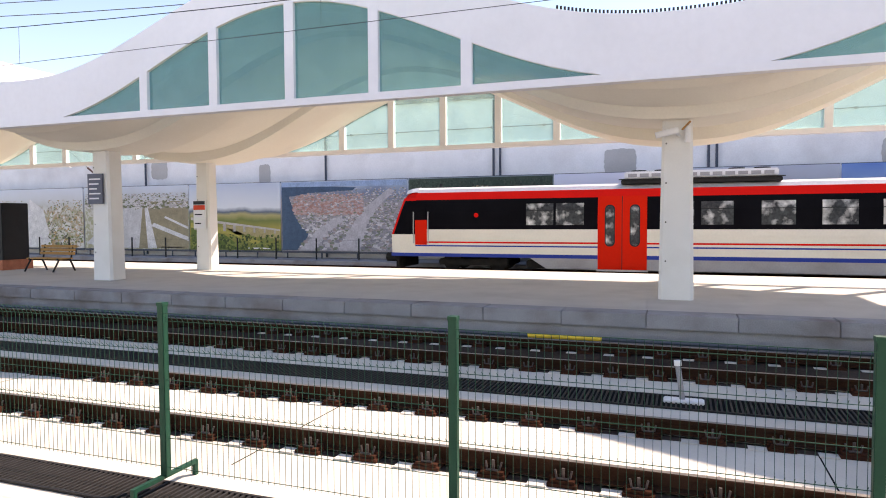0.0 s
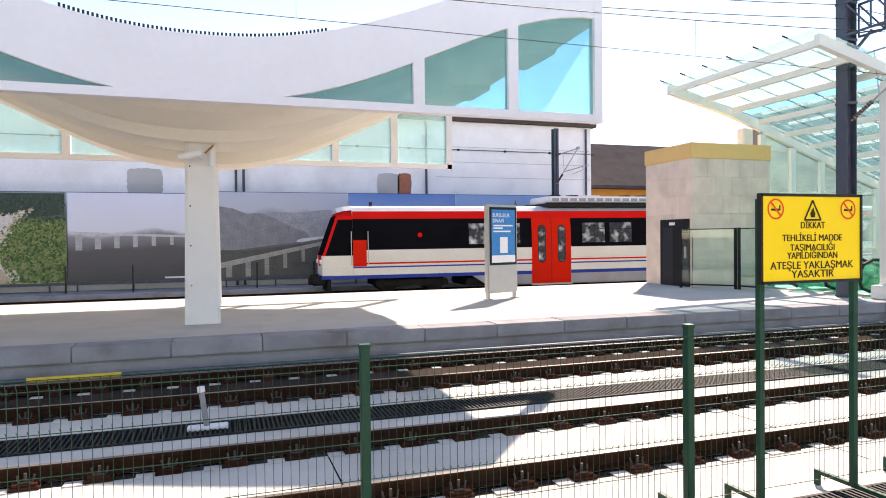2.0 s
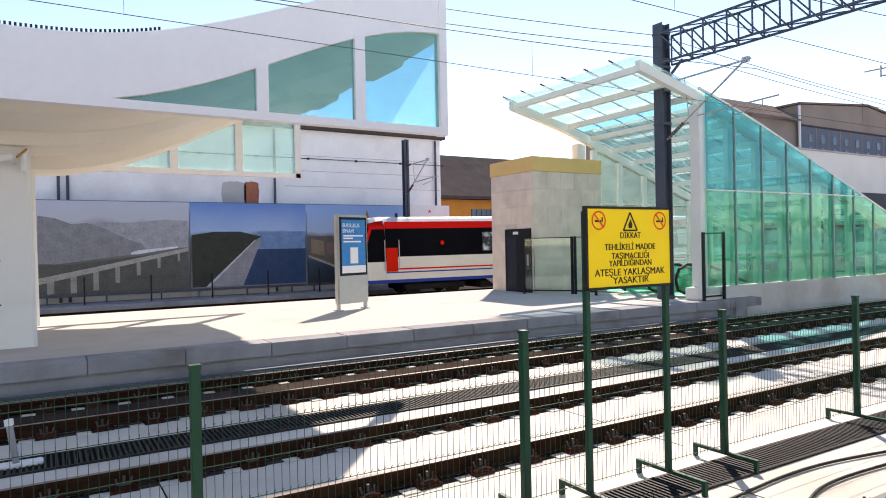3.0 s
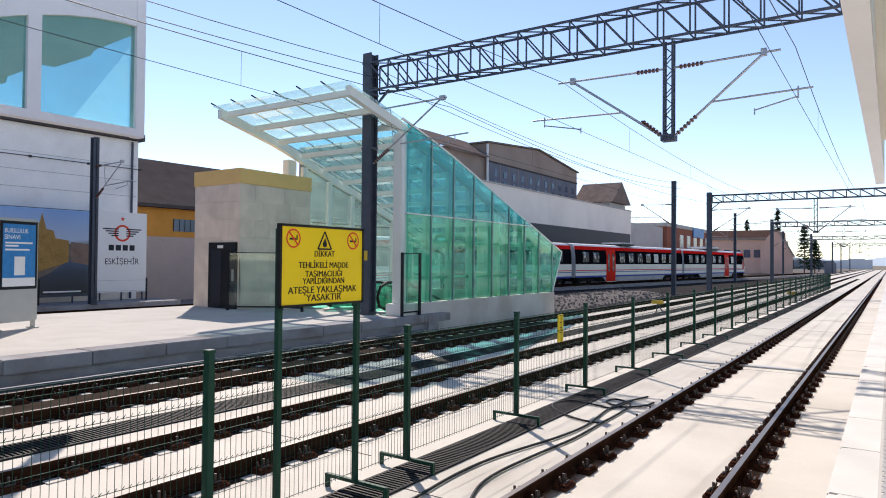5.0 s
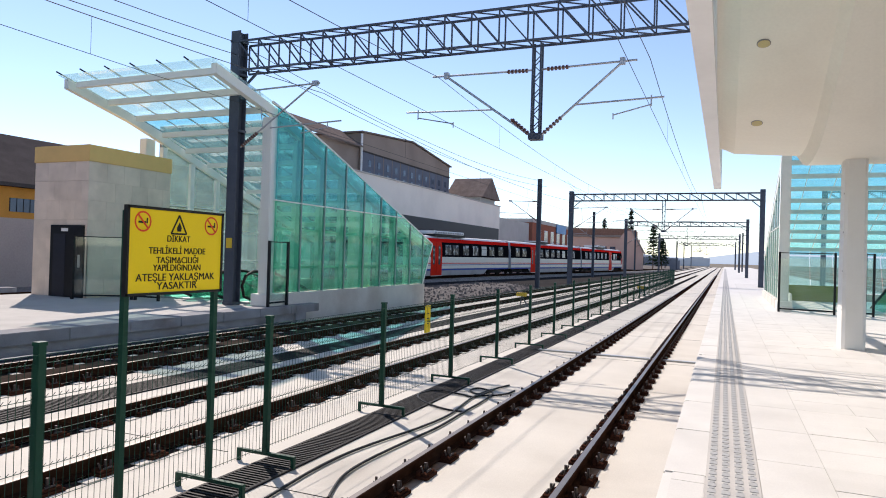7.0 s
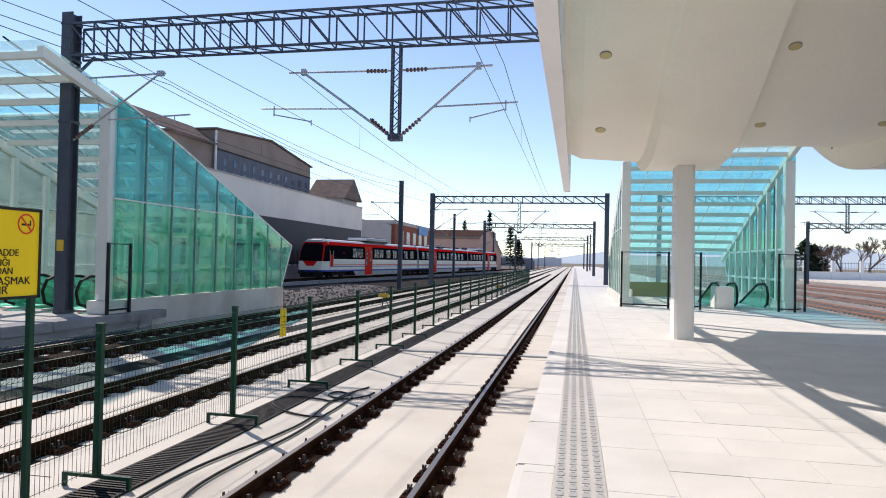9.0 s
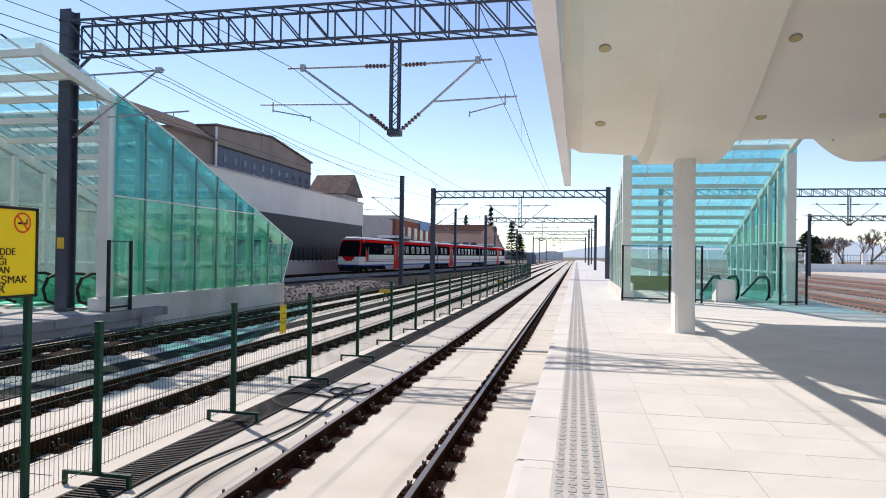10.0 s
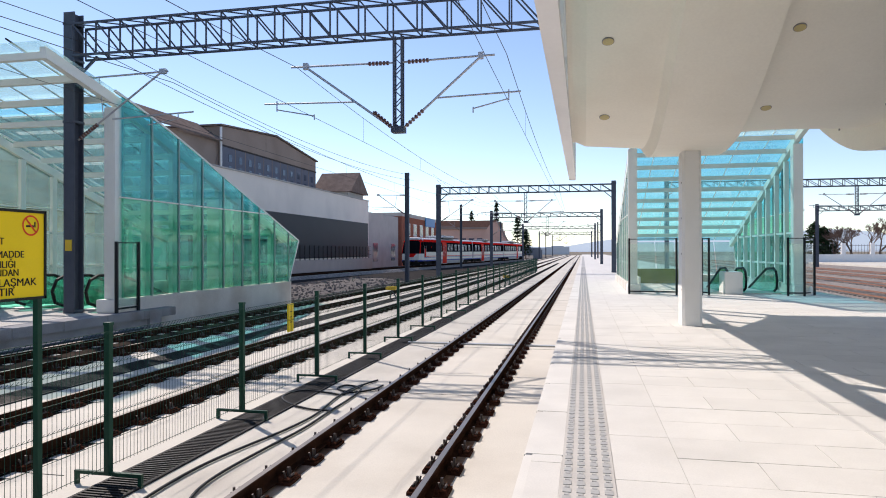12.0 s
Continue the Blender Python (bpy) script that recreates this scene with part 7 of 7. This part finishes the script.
def factory_hall():
    """Gabled hall side-on to the line, with a slate band of small windows and a tiled lean-to."""
    f = thing("factory_hall", (-40, 70, -1.2), "brown gabled factory hall with a grey band of windows", "building", "buildings beyond the line")
    x = -34.0
    gable = [(x, 58.4, -1.25), (x, 81.4, -1.25), (x, 81.4, 13.3), (x, 69.9, 14.6), (x, 58.4, 13.75)]
    part("wall", poly_prism(B(), gable, (-14, 0, 0)), "brown_clad", f)
    for p, q in (((58.1, 13.75), (69.9, 14.65)), ((69.9, 14.65), (81.7, 13.3))):
        part("verge", beam(B(), (x - 6.9, p[0], p[1] + 0.08), (x - 6.9, q[0], q[1] + 0.08), 14.2, 0.16), "old_tiles", f)
    part("window_band", bx(B(), x - 0.02, x + 0.03, 58.4, 81.3, 8.3, 11.85), "slate", f)
    part("band_rail", bx(B(), x, x + 0.1, 58.3, 81.4, 11.85, 12.0), "dark_roof", f)
    for k in range(11):
        y = 60.0 + k * 2.0
        for z in (9.75, 10.85):
            part("window", bx(B(), x + 0.02, x + 0.06, y - 0.3, y + 0.3, z - 0.38, z + 0.32), "far_glass", f)
        part("band_joint", bx(B(), x + 0.02, x + 0.05, y + 0.95, y + 1.05, 8.3, 11.85), "brown_clad", f)
    part("downpipe", beam(B(), (x + 0.1, 58.2, 8.0), (x + 0.1, 58.2, 13.6), 0.12, n=8), "paper", f)
    part("lean_to", bx(B(), -46, x - 0.3, 44, 58.35, -1.25, 12.2), "brown_clad", f)
    part("lean_roof", poly_prism(B(), [(x + 0.3, 43.5, 12.2), (x + 0.3, 58.3, 12.2), (x - 2.4, 58.3, 13.9), (x - 2.4, 43.5, 13.9)], (-0.05, 0, 0.16)), "old_tiles", f, "dark tiled lean-to roof")


factory_hall()
b = block("long_hall", "long pale clad hall with a dark base band", -33.6, -28.8, 45, 87.4, 8.5, "pale_wall")
part("base_band", bx(B(), -28.82, -28.74, 45, 87.0, 0.9, 5.45), "navy", b)
part("parapet_cap", bx(B(), -33.65, -28.7, 44.9, 87.5, 8.5, 8.62), "grey_wall", b)
b = block("dormer_house", "small gabled tower with rusty roof", -33.4, -29.8, 82, 88, 9.6, "grey_wall")
bm = B()
poly_prism(bm, [(-34.6, 81.4, 9.4), (-34.6, 88.6, 9.4), (-34.6, 85.0, 12.2)], (5.4, 0, 0))
part("roof", bm, "old_tiles", b)
b = block("grey_annex", "plain grey rendered annex building", -40, -29.0, 87.6, 103.0, 7.1, "grey_wall", (("x", 91, 100, 0.2, 2.6, 2, 2.2),))
b = block("brick_building", "red brick building with white windows and blue sign", -44, -28.5, 103.3, 132, 7.3, "brick_far", (("x", 107.5, 130, 4.4, 1.7, 6, 1.9),), wm="far_glass")
for k in range(6):
    y = 107.5 + 22.5 * k / 5
    part("window_surround", bx(B(), -28.51, -28.48, y - 1.15, y + 1.15, 4.2, 6.3), "paper", b)
part("roof_band", bx(B(), -44.1, -28.4, 103.2, 132.1, 7.3, 7.9), "grey_wall", b)
part("sign_board", bx(B(), -28.4, -28.25, 119, 126.5, 6.2, 7.75), "poster_blue", b)
b = block("salmon_building", "salmon gabled building with brown eaves", -38.5, -22.5, 178, 196, 7.6, "pink_wall", (("y", -36.5, -25, 3.2, 1.9, 6, 1.5),))
part("roof_edge", bx(B(), -38.9, -23.2, 177.6, 196, 8.1, 9.9), "terracotta", b)
part("cornice", bx(B(), -39.0, -23.0, 177.4, 196, 7.6, 8.1), "brown_clad", b)
part("gable_wall", poly_prism(B(), [(-26.5, 177.3, -1.2), (-19.5, 177.3, -1.2), (-19.5, 177.3, 3.6), (-22.6, 177.3, 9.4), (-24.0, 177.3, 9.4), (-26.5, 177.3, 6.0)], (0, 0.6, 0)), "pink_wall", b)
part("gable_verge", beam(B(), (-22.5, 177.2, 9.7), (-19.1, 177.2, 3.4), 0.5, 0.35), "brown_clad", b)
w = thing("boundary_wall", (-30.5, 66, -0.8), "low pink-grey concrete wall with mesh fence", "wall")
part("wall", bx(B(), -28.1, -27.8, 52, 86, -1.2, 0.75), "wall_pink", w)
part("wall", bx(B(), -13.5, -11.0, 185.0, 185.3, -1.2, 2.0), "haze_grey", w, "dark grey boundary panels")
bm = B()
for k in range(28):
    bx(bm, -28.0, -27.92, 52 + k * 1.22, 52.08 + k * 1.22, 0.75, 2.3)
for z in (0.9, 1.4, 1.95):
    bx(bm, -27.98, -27.94, 52, 86, z + 0.3, z + 0.34)
part("mesh_fence", bm, "black", w)

# distant goods wagons, hills
wg = thing("goods_train", (-30, 300, -0.8), "far grey line of standing wagons", "train")
for k in range(4):
    part("wagon", bx(B(), -41 + k * 5.2, -36.1 + k * 5.2, 330, 334, -0.6, 3.6 - 0.3 * (k % 2)), "haze_grey", wg)


rng_far = random.Random(12)
for k in range(9):
    x = -150 + k * 17 + rng_far.uniform(-6, 6)
    w, z = rng_far.uniform(5, 9), rng_far.uniform(3.0, 6.5)
    fb = thing("far_building", (x, 520, -1.2), "building on the horizon with haze in its colour", "building", "far town")
    part("wall", bx(B(), x - w, x + w, 520 + k, 532 + k, -1.25, z), "far_town", fb)
    part("roof", bx(B(), x - w * 0.6, x + w * 0.5, 521 + k, 530 + k, z, z + 0.9), "far_town", fb)


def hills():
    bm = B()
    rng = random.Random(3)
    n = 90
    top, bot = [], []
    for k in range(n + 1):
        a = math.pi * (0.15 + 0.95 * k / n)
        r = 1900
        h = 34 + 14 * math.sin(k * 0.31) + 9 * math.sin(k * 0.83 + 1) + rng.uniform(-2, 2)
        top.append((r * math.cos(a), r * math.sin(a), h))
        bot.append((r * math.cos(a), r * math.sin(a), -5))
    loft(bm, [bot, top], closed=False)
    tagged(part("backdrop", bm, "hill", None, "blue hills on the horizon with haze painted as glow"), "blue hills on the horizon with haze painted as glow", "", "", "structure")


hills()


def conifer(x, y, h, r, label, seed):
    rng = random.Random(seed)
    t = thing("conifer_tree", (x, y, -1.2), label, "tree", "trees beyond the line")
    part("trunk", beam(B(), (x, y, -1.25), (x, y, h * 0.96), 0.16, n=7), "twig", t)
    bm = B()
    for k in range(700):
        f = rng.random() ** 0.8
        if k % 3:
            f = (int(f * 11) + rng.uniform(0, 0.6)) / 11
        z = -0.5 + h * (0.08 + 0.92 * f)
        rr = r * (1 - f) ** 0.8 * rng.uniform(0.2, 1.15) + 0.08
        a = rng.uniform(0, 2 * math.pi)
        p = Vector((x + rr * math.cos(a), y + rr * math.sin(a), z))
        s = rng.uniform(0.35, 0.85)
        d = Vector((math.cos(a) * s, math.sin(a) * s, -0.35 * s))
        u = Vector((-math.sin(a), math.cos(a), rng.uniform(-0.3, 0.3))) * s * 0.5
        bm.faces.new([bm.verts.new(q) for q in (p - u, p + d, p + u, p + Vector((0, 0, 0.25 * s)))])
    part("crown", bm, "foliage", t, "dark green needles")


def bare_tree(x, y, h, label, seed):
    rng = random.Random(seed)
    t = thing("bare_tree", (x, y, -1.2), label, "tree", "trees beyond the line")
    bm, bt = B(), B()

    def grow(p, d, length, r, depth):
        q = p + d * length
        beam(bm if depth < 3 else bt, p, q, r, n=5 if depth < 3 else 4, cap=False)
        if depth > 4:
            return
        for _ in range(3 if depth < 3 else 5):
            e = (d + Vector((rng.uniform(-1, 1), rng.uniform(-1, 1), rng.uniform(-0.25, 0.7))) * 0.75).normalized()
            grow(q, e, length * rng.uniform(0.6, 0.82), max(r * 0.6, 0.022), depth + 1)
    grow(Vector((x, y, -1.25)), Vector((0, 0, 1)), h * 0.27, 0.2, 0)
    part("trunk", bm, "twig", t)
    st = part("twig_spray", bt, "twig", t)
    st["kind"] = "stuff"


for k, (x, y, h, r) in enumerate(((-33.2, 200, 14.3, 1.9), (-25.6, 200, 17.0, 2.0), (-19.4, 202, 12.8, 3.2), (-17.3, 206, 9.0, 2.6))):
    conifer(x, y, h, r, "dark conifer behind the buildings", k + 2)
for k, (x, y, h) in enumerate(((44, 131, 8), (47.5, 133, 9), (51, 130, 10), (56, 134, 11), (62, 131, 12), (40, 150, 8), (50, 150, 9), (36.5, 140, 7), (68, 134, 12), (58.5, 138, 11), (53.5, 141, 10), (65, 141, 12), (47, 143, 9))):
    bare_tree(x, y, h, "leafless brown tree beyond the yard wall", k + 20)
conifer(40.8, 131, 7.2, 3.6, "dark round conifer beyond the yard wall", 31)
conifer(43.4, 134, 6.4, 3.2, "dark round conifer beyond the yard wall", 32)

# the yard beside the near platform
struct("yard_ballast", bx(B(), 9.32, 140, -20, 330, -1.25, -0.62), "ballast", "grey ballast of the yard tracks")
struct("yard_pavement", bx(B(), 38, 140, 55, 126, -1.2, -0.35), "slab", "pale concrete beyond the yard tracks")
for x in (14.5, 19.0, 24.0, 28.5):
    t = thing("railway_track", (x, 60, -0.62), "rust-red yard track on sleepers", "railway track", "yard tracks", "structure")
    for s in (-1, 1):
        part("rail", bx(B(), x + s * 0.75 - 0.035, x + s * 0.75 + 0.035, -20, 330, -0.6, -0.5), "terracotta", t)
    bm = B()
    y = 20.0
    while y < 130:
        bx(bm, x - 1.2, x + 1.2, y, y + 0.24, -0.63, -0.56)
        y += 0.6
    st = part("sleepers", bm, "ballast", t)
    st["kind"] = "stuff"
yw = thing("yard_wall", (50, 126, -0.6), "white yard wall with pillars and railings", "wall")
part("wall", bx(B(), 30, 150, 126, 126.4, -1.2, 1.0), "paper", yw)
for k in range(24):
    part("pillar", bx(B(), 30 + k * 4.5, 30.6 + k * 4.5, 125.9, 126.5, -1.2, 2.9), "paper", yw)
bm = B()
for z in (1.7, 2.5):
    beam(bm, (30, 126.2, z), (138, 126.2, z), 0.05, n=4)
k = 0
while k < 108:
    beam(bm, (30 + k, 126.2, 1.0), (30 + k, 126.2, 2.7), 0.03, n=4, cap=False)
    k += 0.45
part("railings", bm, "black", yw)


motions()
